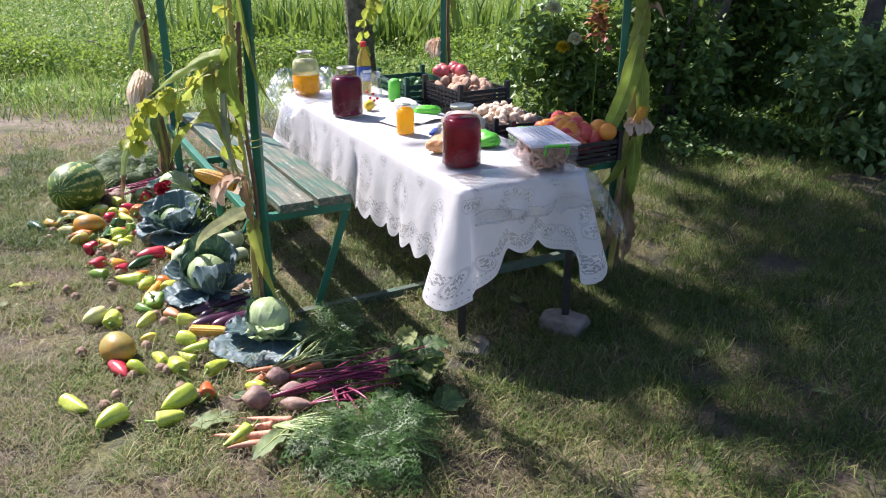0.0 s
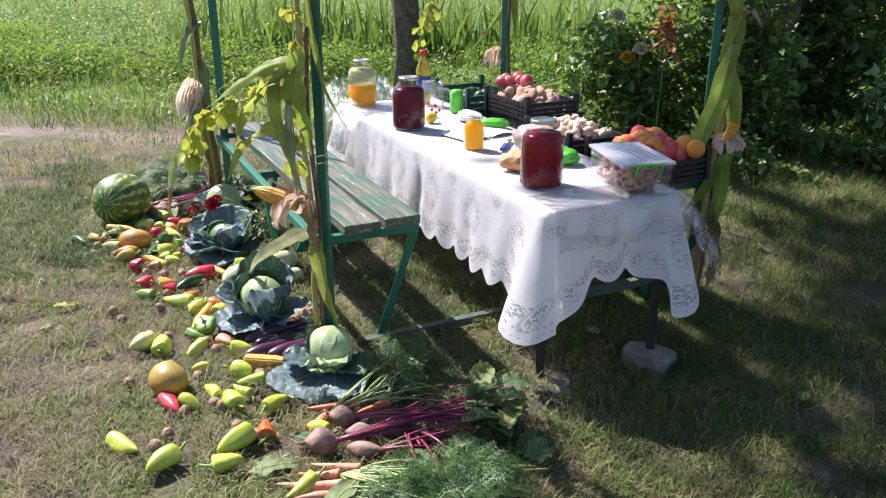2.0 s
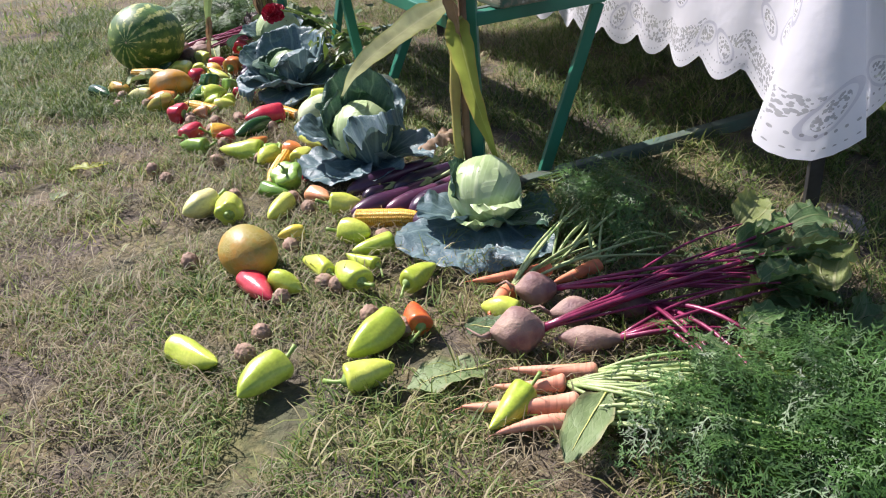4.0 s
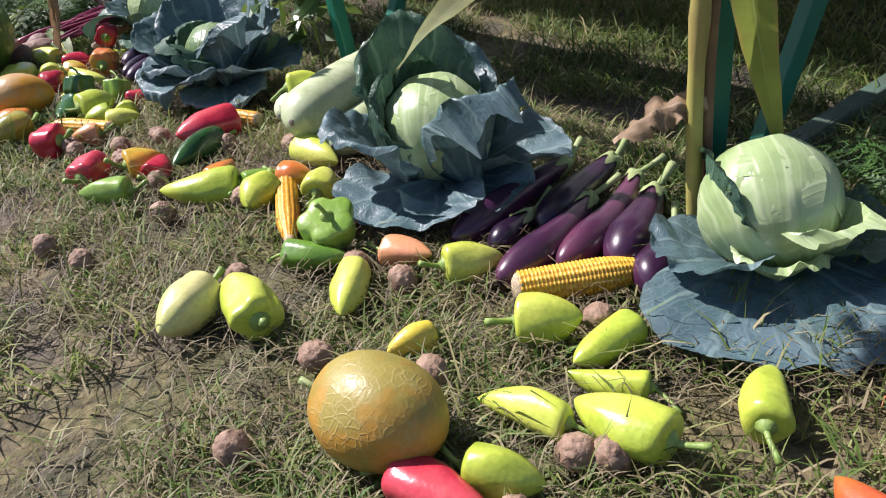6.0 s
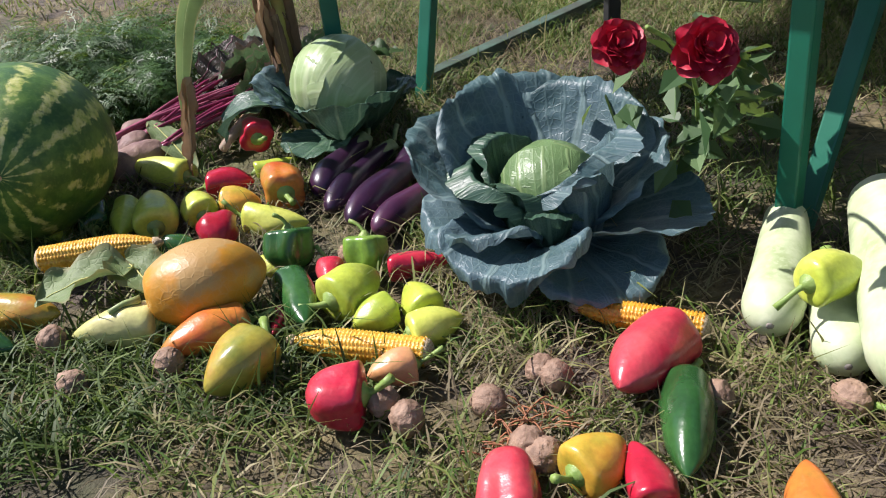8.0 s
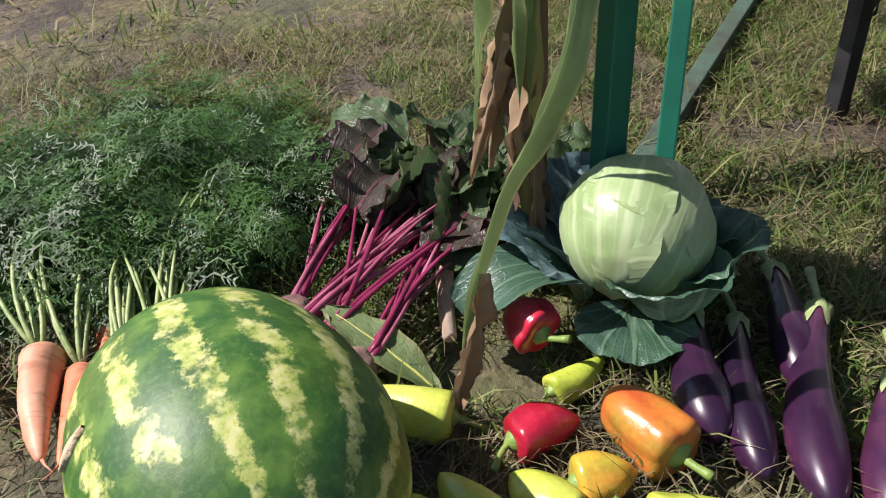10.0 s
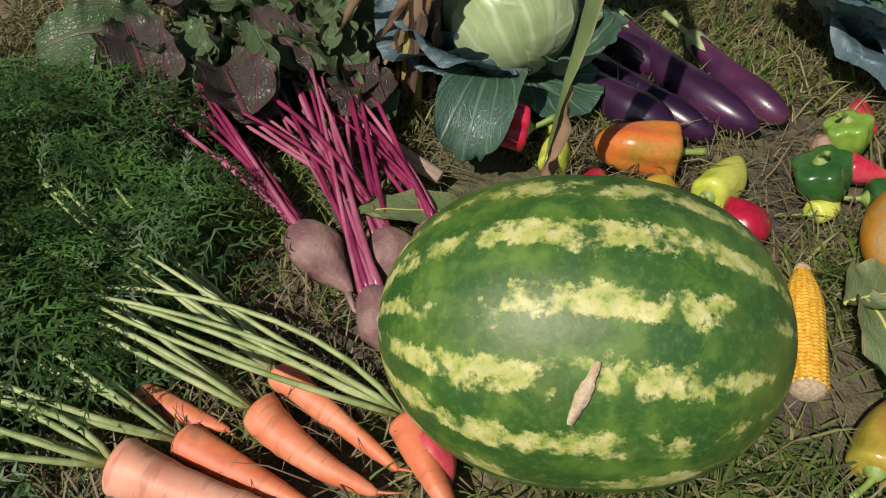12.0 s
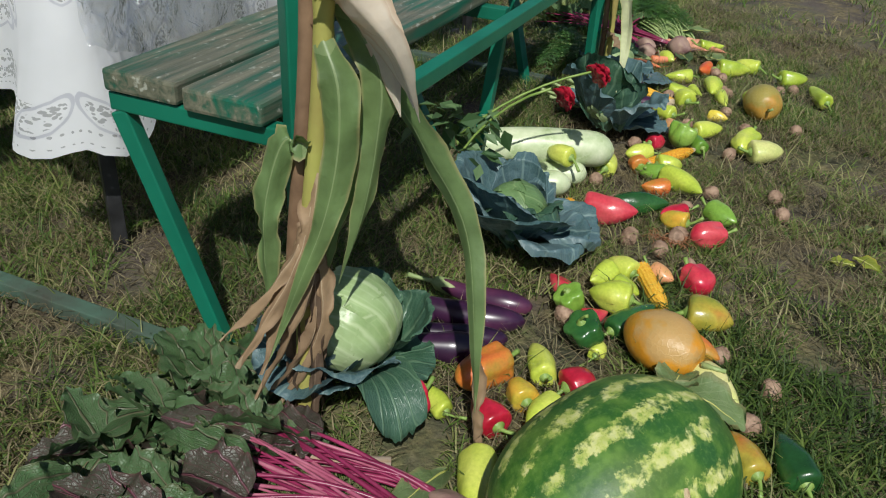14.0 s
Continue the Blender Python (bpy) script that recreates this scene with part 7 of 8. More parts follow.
pepper(-1.395, 3.182, 174, 0.092, 0.038, "red")
pepper(-1.595, 3.253, 129, 0.051, 0.030, "lime")
pepper(-1.670, 3.363, 86, 0.058, 0.060, "red", bell=1)
pepper(-1.584, 3.382, 153, 0.112, 0.048, "lime")
pepper(-1.705, 3.469, -73, 0.083, 0.058, "lime")
pepper(-1.636, 3.464, 166, 0.069, 0.051, "orange")
pepper(-1.566, 3.494, -85, 0.112, 0.070, "orange_red", bell=1)
pepper(-1.654, 3.545, 177, 0.084, 0.054, "red")
pepper(-1.575, 3.600, -174, 0.082, 0.037, "lime")
pepper(-1.771, 3.474, -85, 0.137, 0.066, "lime")
pepper(-1.822, 3.477, 90, 0.106, 0.049, "lime")
pepper(-1.941, 3.500, -15, 0.079, 0.078, "lime", bell=1)
pepper(-1.878, 3.534, -85, 0.158, 0.050, "dark_green")
pepper(-1.780, 3.650, -40, 0.147, 0.058, "lime")
pepper(-1.724, 3.352, 145, 0.068, 0.040, "dark_green")
pepper(-1.602, 3.665, -82, 0.053, 0.058, "red", bell=1, z=0.035)
# beyond the melon
pepper(-1.925, 3.240, 158, 0.105, 0.052, "olive")
pepper(-1.972, 3.182, 150, 0.125, 0.056, "dark_green")
pepper(-2.050, 3.662, 28, 0.060, 0.040, "red")

# corn cobs
corn_cob(-0.602, 2.165, -178, 0.183, 0.051)
corn_cob(-1.007, 2.478, 96, 0.213, 0.042)
corn_cob(-1.166, 2.968, -35, 0.159, 0.038)
corn_cob(-1.499, 3.021, -27, 0.179, 0.042)
corn_cob(-1.83, 3.32, 176, 0.169, 0.045, 0.034)

# aubergines
aubergine(-0.657, 2.400, 42, 0.270, 0.059)
aubergine(-0.673, 2.317, 47, 0.099, 0.043)
aubergine(-0.560, 2.393, 47, 0.218, 0.059)
aubergine(-0.627, 2.272, 46, 0.233, 0.054)
aubergine(-0.543, 2.302, 51, 0.255, 0.055)
aubergine(-0.508, 2.261, 58, 0.189, 0.067)
aubergine(-0.506, 2.176, 59, 0.123, 0.054)
aubergine(-1.463, 3.530, 58, 0.190, 0.062)
aubergine(-1.437, 3.485, 54, 0.225, 0.050)
aubergine(-1.315, 3.545, 55, 0.200, 0.056)
aubergine(-1.380, 3.440, 46, 0.285, 0.059)
aubergine(-1.366, 3.358, 40, 0.200, 0.053)

# marrows
marrow(-0.903, 2.872, 59, 0.395, 0.108, z=0.030)
marrow(-0.846, 2.819, 57, 0.343, 0.080)
marrow(-0.969, 2.991, 54, 0.275, 0.075)
marrow(-0.961, 2.887, 61, 0.210, 0.069)
pepper(-0.985, 2.872, -169, 0.084, 0.052, "lime", z=0.070)

# walnuts
walnut(-0.479, 1.726)
walnut(-0.503, 1.735)
walnut(-0.552, 1.760)
walnut(-0.754, 1.811)
walnut(-0.811, 2.030)
walnut(-0.682, 1.879)
walnut(-0.651, 1.869)
walnut(-1.024, 1.951)
walnut(-0.748, 1.684)
walnut(-0.754, 1.619)
walnut(-0.898, 2.289)
walnut(-0.834, 2.232)
walnut(-1.062, 2.297)
walnut(-1.313, 2.406)
walnut(-1.220, 2.543)
walnut(-1.023, 2.769)
walnut(-0.877, 2.494)
walnut(-1.150, 2.812)
walnut(-1.295, 2.896)
walnut(-0.607, 2.087)
walnut(-0.944, 2.090)
walnut(-1.485, 2.917)
walnut(-1.465, 2.882)
walnut(-1.306, 2.911)
walnut(-1.376, 2.880)
walnut(-1.344, 2.787)
walnut(-1.355, 2.807)
walnut(-1.256, 2.673)
walnut(-1.725, 3.069)
walnut(-1.481, 3.242)
walnut(-1.092, 2.559)
walnut(-1.880, 3.168)
walnut(-1.391, 2.475)
walnut(-1.837, 3.062)


def carrot(root, x, y, z, yaw, length, width, material, seed):
    rnd = random.Random(seed)

    def profile(s):
        return (0.06 + 0.94 * s ** 0.52) * (1 if s < 0.94 else math.sqrt(max(0.05, 1 - ((s - 0.94) / 0.062) ** 2))) * (1 + 0.02 * math.sin(s * 60 + seed))

    width *= 0.9
    body = rounded_body(profile, length, width, 0, 0, rnd.uniform(-0.07, 0.07), 1, seed, 26, 16, 0.05, 0.10)
    tip = tube([(-length * 0.49, body[0][0].y, 0), (-length * 0.56, body[0][0].y + 0.004, -0.004), (-length * 0.64, body[0][0].y + 0.012, -0.006)], [width * 0.05, width * 0.025, width * 0.012], 5)
    return part("root", merge(body, tip), material, root, at=pose(x, y, z, rnd.uniform(0, 360), 0, yaw))


def stalk_points(a, b, sag, rnd, spread=0.03, n=9):
    a, b = Vector(a), Vector(b)
    k = Vector((rnd.uniform(-spread, spread), rnd.uniform(-spread, spread), sag + rnd.uniform(0, 0.03)))
    return curve3(a, a.lerp(b, 0.3) + k, a.lerp(b, 0.7) + k * 0.8, b, n)


def fronds(ends, count, spread, height, seed, size=0.135, z0=0.006, avoid=()):
    """Feathery carrot tops: drooping fronds, each with pairs of fine divided leaflets."""
    rng = np.random.default_rng(seed)
    ends = np.array(ends)
    tufts = ends[rng.integers(0, len(ends), max(24, count // 14))] + np.c_[rng.normal(0, spread, (max(24, count // 14), 2)), np.abs(rng.normal(0, height * 0.8, max(24, count // 14)))]
    base = tufts[rng.integers(0, len(tufts), count)] + rng.normal(0, 0.012, (count, 3))
    base[:, 2] = np.maximum(base[:, 2], z0 + 0.01)
    for ax, ay in avoid:
        base = base[np.hypot(base[:, 0] - ax, base[:, 1] - ay) > 0.125]
    count = len(base)
    az, el = rng.uniform(0, 2 * np.pi, count), rng.uniform(0.05, 1.1, count)
    flat = np.c_[np.cos(az), np.sin(az), np.zeros(count)]
    ln = (size * rng.uniform(0.55, 1.3, count))[:, None]
    rise = np.tan(el)[:, None] * 0.5
    side = np.c_[-np.sin(az), np.cos(az), rng.normal(0, 0.35, count)]

    def at(t):
        p = base + flat * ln * t + np.array([0, 0, 1.0]) * (ln * (rise * t - (0.55 + rise * 0.7) * t * t))
        p[:, 2] = np.maximum(p[:, 2], z0 + 0.006 * t)
        return p

    v = []
    pairs = 7
    for q in range(pairs):
        t = 0.12 + 0.86 * q / pairs
        p0, p1 = at(t), at(min(1.0, t + 0.10))
        d = p1 - p0
        d /= np.linalg.norm(d, axis=1)[:, None] + 1e-9
        reach = ln * 0.27 * (1 - 0.75 * abs(t - 0.3))
        v.append(np.stack([p0 - side * 0.0006, p0 + side * 0.0006, p1], 1))
        for sg in (-1, 1):
            end = p0 + side * sg * reach + d * reach * 0.55 + np.c_[np.zeros((count, 2)), rng.normal(-0.002, 0.004, count)]
            v.append(np.stack([p0 - d * 0.0014, p0 + d * 0.0014, end], 1))
            for w in (0.3, 0.55, 0.8):
                m = p0 + (end - p0) * w
                for s2 in (-1, 1):
                    tip = m + (end - p0) * 0.24 + d * s2 * reach * 0.26
                    v.append(np.stack([m - d * 0.0025, m + d * 0.0025, tip], 1))
    v = np.concatenate(v, 1).reshape(-1, 3)
    return v.tolist(), np.arange(len(v)).reshape(-1, 3).tolist()


def carrot_bunch(label, crown, roots, fan, seed, n_stalks=46, n_fronds=9000, spread=0.05, height=0.05, from_k=6, tops=()):
    """roots: (x, y, z, yaw, length, width, earthy); crown: the middle of the bunch; fan: ends of the tops."""
    rnd = random.Random(seed)
    root = thing("carrot_bunch", label, "carrots", pose(crown[0], crown[1], 0))
    o = Vector((crown[0], crown[1], 0))
    for i, (x, y, z, yaw, length, width, earthy) in enumerate(roots):
        carrot(root, x - o.x, y - o.y, z, yaw, length, width, M_PALE_CARROT if earthy else M_CARROT, seed + i)
    ends = []
    for i in range(n_stalks):
        x, y, z, yaw, length, width, _ = roots[i % len(roots)]
        c = Vector((x + math.cos(radians(yaw)) * length * 0.48, y + math.sin(radians(yaw)) * length * 0.48, z))
        e = Vector(fan[i % len(fan)]) + Vector((rnd.uniform(-0.06, 0.06), rnd.uniform(-0.06, 0.06), rnd.uniform(0.0, 0.05)))
        pts = stalk_points(c - o, e - o, 0.02, rnd, 0.045)
        part("stalk", tube(pts, [0.0036 - 0.0018 * k / 9 for k in range(10)], 6), M_PALE_STEM, root)
        ends += [tuple(pts[k]) for k in range(from_k, 10)]
    if tops:
        ends = [(x - o.x, y - o.y, 0.03) for x, y in tops]
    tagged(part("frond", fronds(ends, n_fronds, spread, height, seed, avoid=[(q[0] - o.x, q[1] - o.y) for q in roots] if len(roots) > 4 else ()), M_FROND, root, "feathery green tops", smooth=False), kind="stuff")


def beet_bunch(label, crown, roots, fan, leaf_spots, seed, n_stalks=34, leaf=(0.17, 0.10), squeeze=0.84, blade=M_BEET_LEAF):
    """Beetroots: roots (x, y, z, yaw, length, width), stalks to the fan's places, and leaves."""
    rnd = random.Random(seed)
    root = thing("beetroot_bunch", label, "beetroot", pose(crown[0], crown[1], 0))
    o = Vector((crown[0], crown[1], 0))

    def profile(s):
        full = math.sin(math.pi * min(1, max(0, s * 0.86 + 0.07))) ** (0.9 if s > 0.5 else 1.3)
        return max(full, 0.05 if s < 0.5 else 0.30)

    for i, (x, y, z, yaw, length, width) in enumerate(roots):
        width *= squeeze
        body = rounded_body(profile, length * 0.92, width, 0, 0, rnd.uniform(-0.05, 0.05), 1, seed + i, 22, 22, 0.05, 0.1)
        tail = tube([(-length * 0.48, body[0][0].y, 0), (-length * 0.62, body[0][0].y + 0.01, -0.01), (-length * 0.85, body[0][0].y - 0.01, -0.012)], [width * 0.08, width * 0.035, width * 0.012], 6)
        part("root", merge(body, tail), M_BEET, root, at=pose(x - o.x, y - o.y, z, rnd.uniform(0, 360), 0, yaw))
    for i in range(n_stalks):
        x, y, z, yaw, length, width = roots[i % len(roots)]
        c = Vector((x + math.cos(radians(yaw)) * length * 0.38, y + math.sin(radians(yaw)) * length * 0.38, z))
        e = Vector(fan[i % len(fan)]) + Vector((rnd.uniform(-0.06, 0.06), rnd.uniform(-0.06, 0.06), rnd.uniform(0.0, 0.07)))
        pts = stalk_points(c - o, e - o, 0.012, rnd, 0.035)
        q = rnd.uniform(0.45, 1.1)
        part("stalk", tube(pts, [q * (0.0056 - 0.0030 * k / 9) * (1.5 if k == 0 else 1) for k in range(10)], 6), M_BEET_STALK, root)
        way = pts[-1] - pts[-3]
        piece = beet_leaf(leaf[0] * rnd.uniform(0.75, 1.2), leaf[1] * rnd.uniform(0.7, 1.1), rnd.uniform(5, 40), rnd.uniform(-60, -10), rnd.uniform(0.05, 0.35), 0.06, seed * 60 + i)
        part("leaf", piece, blade[rnd.random() < 0.2], root, at=Matrix.Translation(pts[-2]) @ pose(0, 0, 0, rnd.uniform(-35, 35), 0, math.degrees(math.atan2(way.y, way.x)) + rnd.uniform(-25, 25)))
    for i, (x, y, z, yaw, pitch, size) in enumerate(leaf_spots):
        piece = beet_leaf(leaf[0] * size, leaf[1] * size, pitch, pitch - rnd.uniform(30, 90), rnd.uniform(0.1, 0.4), 0.06, seed * 40 + i)
        part("leaf", piece, blade[rnd.random() < 0.2], root, at=pose(x - o.x, y - o.y, z, rnd.uniform(-50, 50), 0, yaw))


rnd = random.Random(77)


def spots(x0, y0, x1, y1, wide, n, yaw, seed, zmax=0.09):
    """Leaves along a strip from one place to another."""
    r = random.Random(seed)
    d = Vector((x1 - x0, y1 - y0))
    side = Vector((-d.y, d.x)).normalized()
    out = []
    for i in range(n):
        t, q = r.random(), r.uniform(-wide, wide)
        p = Vector((x0, y0)) + d * t + side * q
        out.append((p.x, p.y, r.uniform(0.015, zmax), yaw + r.uniform(-70, 70), r.uniform(-5, 40), r.uniform(0.7, 1.25)))
    return out


beet_bunch("bunch of beetroots with magenta stalks and green leaves", (-0.1, 1.7),
           ((-0.258, 1.685, 0.044, 10, 0.105, 0.104), (-0.238, 1.84, 0.036, 5, 0.09, 0.082), (-0.130, 1.69, 0.030, 0, 0.12, 0.060), (-0.16, 1.765, 0.035, 8, 0.10, 0.07), (-0.06, 1.80, 0.03, 5, 0.10, 0.055)),
           ((0.22, 1.92, 0.03), (0.20, 1.84, 0.04), (0.16, 1.76, 0.03), (0.24, 1.98, 0.03), (0.08, 1.62, 0.02)),
           spots(0.16, 1.95, 0.32, 1.68, 0.07, 12, 10, 5), 61, 34, (0.115, 0.075), 0.82, M_GREEN_BEET)
carrot_bunch("bunch of carrots with feathery green tops", (-0.2, 1.55),
             ((-0.235, 1.510, 0.02, 8, 0.19, 0.040, 1), (-0.225, 1.562, 0.02, 10, 0.12, 0.034, 1), (-0.19, 1.605, 0.02, 2, 0.15, 0.034, 1), (-0.215, 1.465, 0.018, 20, 0.12, 0.03, 1)),
             ((0.18, 1.52, 0.03), (0.26, 1.58, 0.03), (0.32, 1.50, 0.03), (0.24, 1.44, 0.03), (0.36, 1.58, 0.03), (0.16, 1.42, 0.03)), 71, 56, 300, spread=0.04, from_k=7)
carrot_bunch("short carrots with green tops beside the cabbage", (-0.25, 1.93),
             ((-0.29, 1.918, 0.02, 20, 0.17, 0.036, 0), (-0.305, 1.815, 0.022, 70, 0.10, 0.040, 0), (-0.16, 1.93, 0.02, 40, 0.12, 0.036, 0)),
             ((-0.10, 2.11, 0.03), (-0.02, 2.12, 0.02), (0.05, 2.04, 0.02), (-0.06, 2.20, 0.03), (-0.14, 2.24, 0.03)), 73, 20, 70, spread=0.03, height=0.025, from_k=8)
beets = thing("beetroot_bunch", "four earthy beetroots with long magenta stalks and frilled dark leaves", "beetroot", pose(-1.85, 3.76, 0))
beet_seat = Vector((-1.85, 3.76, 0))
for i, (tail, crown, thick, ends) in enumerate((
        ((-1.880, 3.786, 0.028), (-1.812, 3.868, 0.036), 0.060, ((-1.61, 4.09), (-1.65, 4.09), (-1.63, 4.06), (-1.60, 4.12))),
        ((-1.872, 3.730, 0.034), (-1.806, 3.773, 0.048), 0.054, ((-1.64, 3.99), (-1.67, 3.985), (-1.51, 3.90), (-1.58, 3.95))),
        ((-1.915, 3.671, 0.016), (-1.776, 3.724, 0.040), 0.064, ((-1.57, 3.90), (-1.60, 3.87), (-1.56, 3.94), (-1.60, 3.84))),
        ((-1.953, 3.712, 0.020), (-1.886, 3.768, 0.045), 0.054, ((-1.54, 3.95), (-1.50, 3.97), (-1.53, 3.99), (-1.51, 3.92))))):
    tail, crown = Vector(tail), Vector(crown)
    way = crown - tail
    length = way.length
    body = rounded_body(lambda q: max(0.07, min(1.0, 0.10 + 1.75 * q) * math.sqrt(max(0.05, 1 - max(0.0, (q - 0.52) / 0.52) ** 2.4))), length, thick, 0, 0, rnd.uniform(-0.05, 0.05), 1, 810 + i, 26, 24, 0.06, 0.12)
    hair = tube([(-length * 0.48, body[0][0].y, 0), (-length * 0.66, body[0][0].y + 0.006, -0.004), (-length * 0.9, body[0][0].y - 0.006, -0.006)], [thick * 0.08, thick * 0.04, thick * 0.012], 6)
    place = Matrix.Translation((tail + crown) / 2 - beet_seat) @ way.to_track_quat("X", "Z").to_matrix().to_4x4()
    part("root", merge(body, hair), M_BEET, beets, at=place)
    for k in range(11):
        ex, ey = ends[k % 4]
        end = Vector((ex + rnd.uniform(-0.03, 0.03), ey + rnd.uniform(-0.03, 0.03), rnd.uniform(0.035, 0.085)))
        out = way.normalized()
        start = crown + Vector((rnd.uniform(-1, 1), rnd.uniform(-1, 1), rnd.uniform(-0.4, 1))) * thick * 0.16 - out * 0.012
        pts = curve3(start - beet_seat, start + out * 0.05 + Vector((0, 0, 0.012)) - beet_seat, start.lerp(end, 0.62) + Vector((rnd.uniform(-0.012, 0.012), rnd.uniform(-0.012, 0.012), rnd.uniform(0.0, 0.035))) - beet_seat, end - beet_seat, 12)
        size = rnd.uniform(0.0022, 0.0044)
        part("stalk", tube(pts, [size * (1.35 if q < 2 else 1.0 - 0.03 * q) for q in range(len(pts))], 7), M_PINK_STALK if rnd.random() < 0.3 else M_BEET_STALK, beets)
        head = Vector(pts[-1]) - Vector(pts[-3])
        leaf = beet_leaf(rnd.uniform(0.11, 0.18), rnd.uniform(0.07, 0.105), rnd.uniform(0, 38), rnd.uniform(-50, -5), rnd.uniform(0.0, 0.35), 0.06, 8200 + i * 20 + k)
        part("leaf", leaf, M_BEET_LEAF[rnd.random() < 0.22], beets, at=Matrix.Translation(pts[-2]) @ pose(0, 0, 0, rnd.uniform(-40, 40), 0, math.degrees(math.atan2(head.y, head.x)) + rnd.uniform(-30, 30)))
for i, (x, y, z, yaw, pitch, size) in enumerate(spots(-1.60, 4.10, -1.40, 3.86, 0.085, 36, 48, 9, 0.10)):
    leaf = beet_leaf(0.15 * size, 0.092 * size, pitch, pitch - rnd.uniform(20, 80), rnd.uniform(0.0, 0.35), 0.06, 8400 + i)
    part("leaf", leaf, M_BEET_LEAF[rnd.random() < 0.07], beets, at=pose(x - beet_seat.x, y - beet_seat.y, z, rnd.uniform(-50, 50), 0, yaw))
carrot_bunch("orange carrots with long green tops beside the melon", (-2.05, 3.78),
             ((-2.058, 3.665, 0.022, 36, 0.125, 0.042, 0), (-2.025, 3.765, 0.020, 62, 0.16, 0.036, 0), (-2.065, 3.775, 0.023, 66, 0.145, 0.046, 0), (-2.097, 3.825, 0.020, 75, 0.15, 0.040, 0),
              (-2.127, 3.85, 0.029, 84, 0.18, 0.060, 1), (-2.05, 3.905, 0.018, 80, 0.10, 0.034, 0), (-2.185, 3.93, 0.018, 95, 0.11, 0.034, 0)),
             ((-1.95, 4.04, 0.06), (-1.90, 4.10, 0.06), (-1.97, 4.15, 0.06), (-2.05, 4.15, 0.05), (-2.11, 4.17, 0.04), (-1.95, 4.10, 0.05), (-2.19, 4.20, 0.03)), 91, 38, 1900, spread=0.042, height=0.06,
             tops=((-1.81, 4.1), (-1.89, 4.08), (-1.75, 4.13), (-1.95, 4.08), (-1.94, 4.07), (-2.00, 4.07), (-2.06, 4.12), (-1.90, 4.05), (-2.12, 4.16), (-2.17, 4.22), (-1.96, 4.12), (-2.02, 4.18), (-2.10, 4.27), (-1.90, 4.15), (-1.80, 4.24), (-1.86, 4.30), (-1.74, 4.33), (-1.98, 4.24), (-2.06, 4.32), (-1.95, 4.36), (-1.84, 4.42)))


def fallen_leaf(label, x, y, z, yaw, length, width, material, seed, rise=10, droop=-10, cup=0.1, ruffle=0.06):
    root = thing("fallen_leaf", label, "leaf", pose(x, y, z + float(slope(x, y)), 0, 0, yaw))
    blade = broad_leaf(length, width, rise, droop, cup, ruffle, seed, 14, 11, 4, 0.1)
    part("blade", blade, material, root)
    part("midrib", tube([blade[0][i * 11 + 5] + Vector((0, 0, 0.0006)) for i in range(13)], [0.0022 - 0.00014 * i for i in range(13)], 5), M_TENDRIL, root)


fallen_leaf("wilted grey-green leaf lying over the vegetables", -1.775, 3.25, 0.055, 195, 0.135, 0.095, M_GREY_LEAF, 1, 15, -25, 0.2, 0.09)
fallen_leaf("wilted grey-green leaf lying over the vegetables", -1.79, 3.275, 0.055, 300, 0.095, 0.085, M_GREY_LEAF, 2, 10, -30, 0.2, 0.09)
fallen_leaf("wilted grey-green leaf by the beetroots", -1.72, 3.66, 0.01, 120, 0.18, 0.06, M_GREY_LEAF, 3, 30, 10)
fallen_leaf("withered beet leaf by the carrots", -0.30, 1.62, 0.012, 205, 0.15, 0.09, M_GREY_LEAF, 4, 8, -12)
fallen_leaf("withered beet leaf by the carrots", -0.27, 1.70, 0.02, 160, 0.10, 0.07, M_BEET_LEAF[0], 5, 18, -20)
fallen_leaf("long beet leaf across the carrots", -0.10, 1.52, 0.05, 250, 0.17, 0.07, M_GREY_LEAF, 6, 5, -8)
fallen_leaf("small yellow fallen leaf on the grass", -1.625, 2.511, 0.006, 40, 0.06, 0.045, M_YELLOW_LEAF, 7, 10, -10)
fallen_leaf("small yellow fallen leaf on the grass", -1.53, 2.30, 0.006, 90, 0.05, 0.04, M_GREY_LEAF, 8, 10, -10)

fallen_leaf("small brown fallen leaf on the grass", 1.702, 2.659, 0.014, 0, 0.07, 0.05, M_DRY_LEAF, 20, 12, -14)
fallen_leaf("small pale green fallen leaf on the grass", 1.274, 2.363, 0.014, 77, 0.07, 0.05, M_GREY_LEAF, 21, 12, -14)
fallen_leaf("small pale green fallen leaf on the grass", 1.703, 2.139, 0.014, 154, 0.07, 0.05, M_GREY_LEAF, 22, 12, -14)
fallen_leaf("small yellow fallen leaf on the grass", 2.390, 3.900, 0.014, 231, 0.07, 0.05, M_YELLOW_LEAF, 23, 12, -14)
fallen_leaf("small pale green fallen leaf on the grass", 0.527, 2.753, 0.014, 308, 0.07, 0.05, M_GREY_LEAF, 24, 12, -14)
fallen_leaf("small brown fallen leaf on the grass", 1.368, 3.882, 0.014, 25, 0.07, 0.05, M_DRY_LEAF, 25, 12, -14)
fallen_leaf("small pale green fallen leaf on the grass", -1.576, 2.268, 0.014, 102, 0.07, 0.05, M_GREY_LEAF, 26, 12, -14)
fallen_leaf("small yellow fallen leaf on the grass", -1.605, 2.492, 0.014, 179, 0.07, 0.05, M_YELLOW_LEAF, 27, 12, -14)

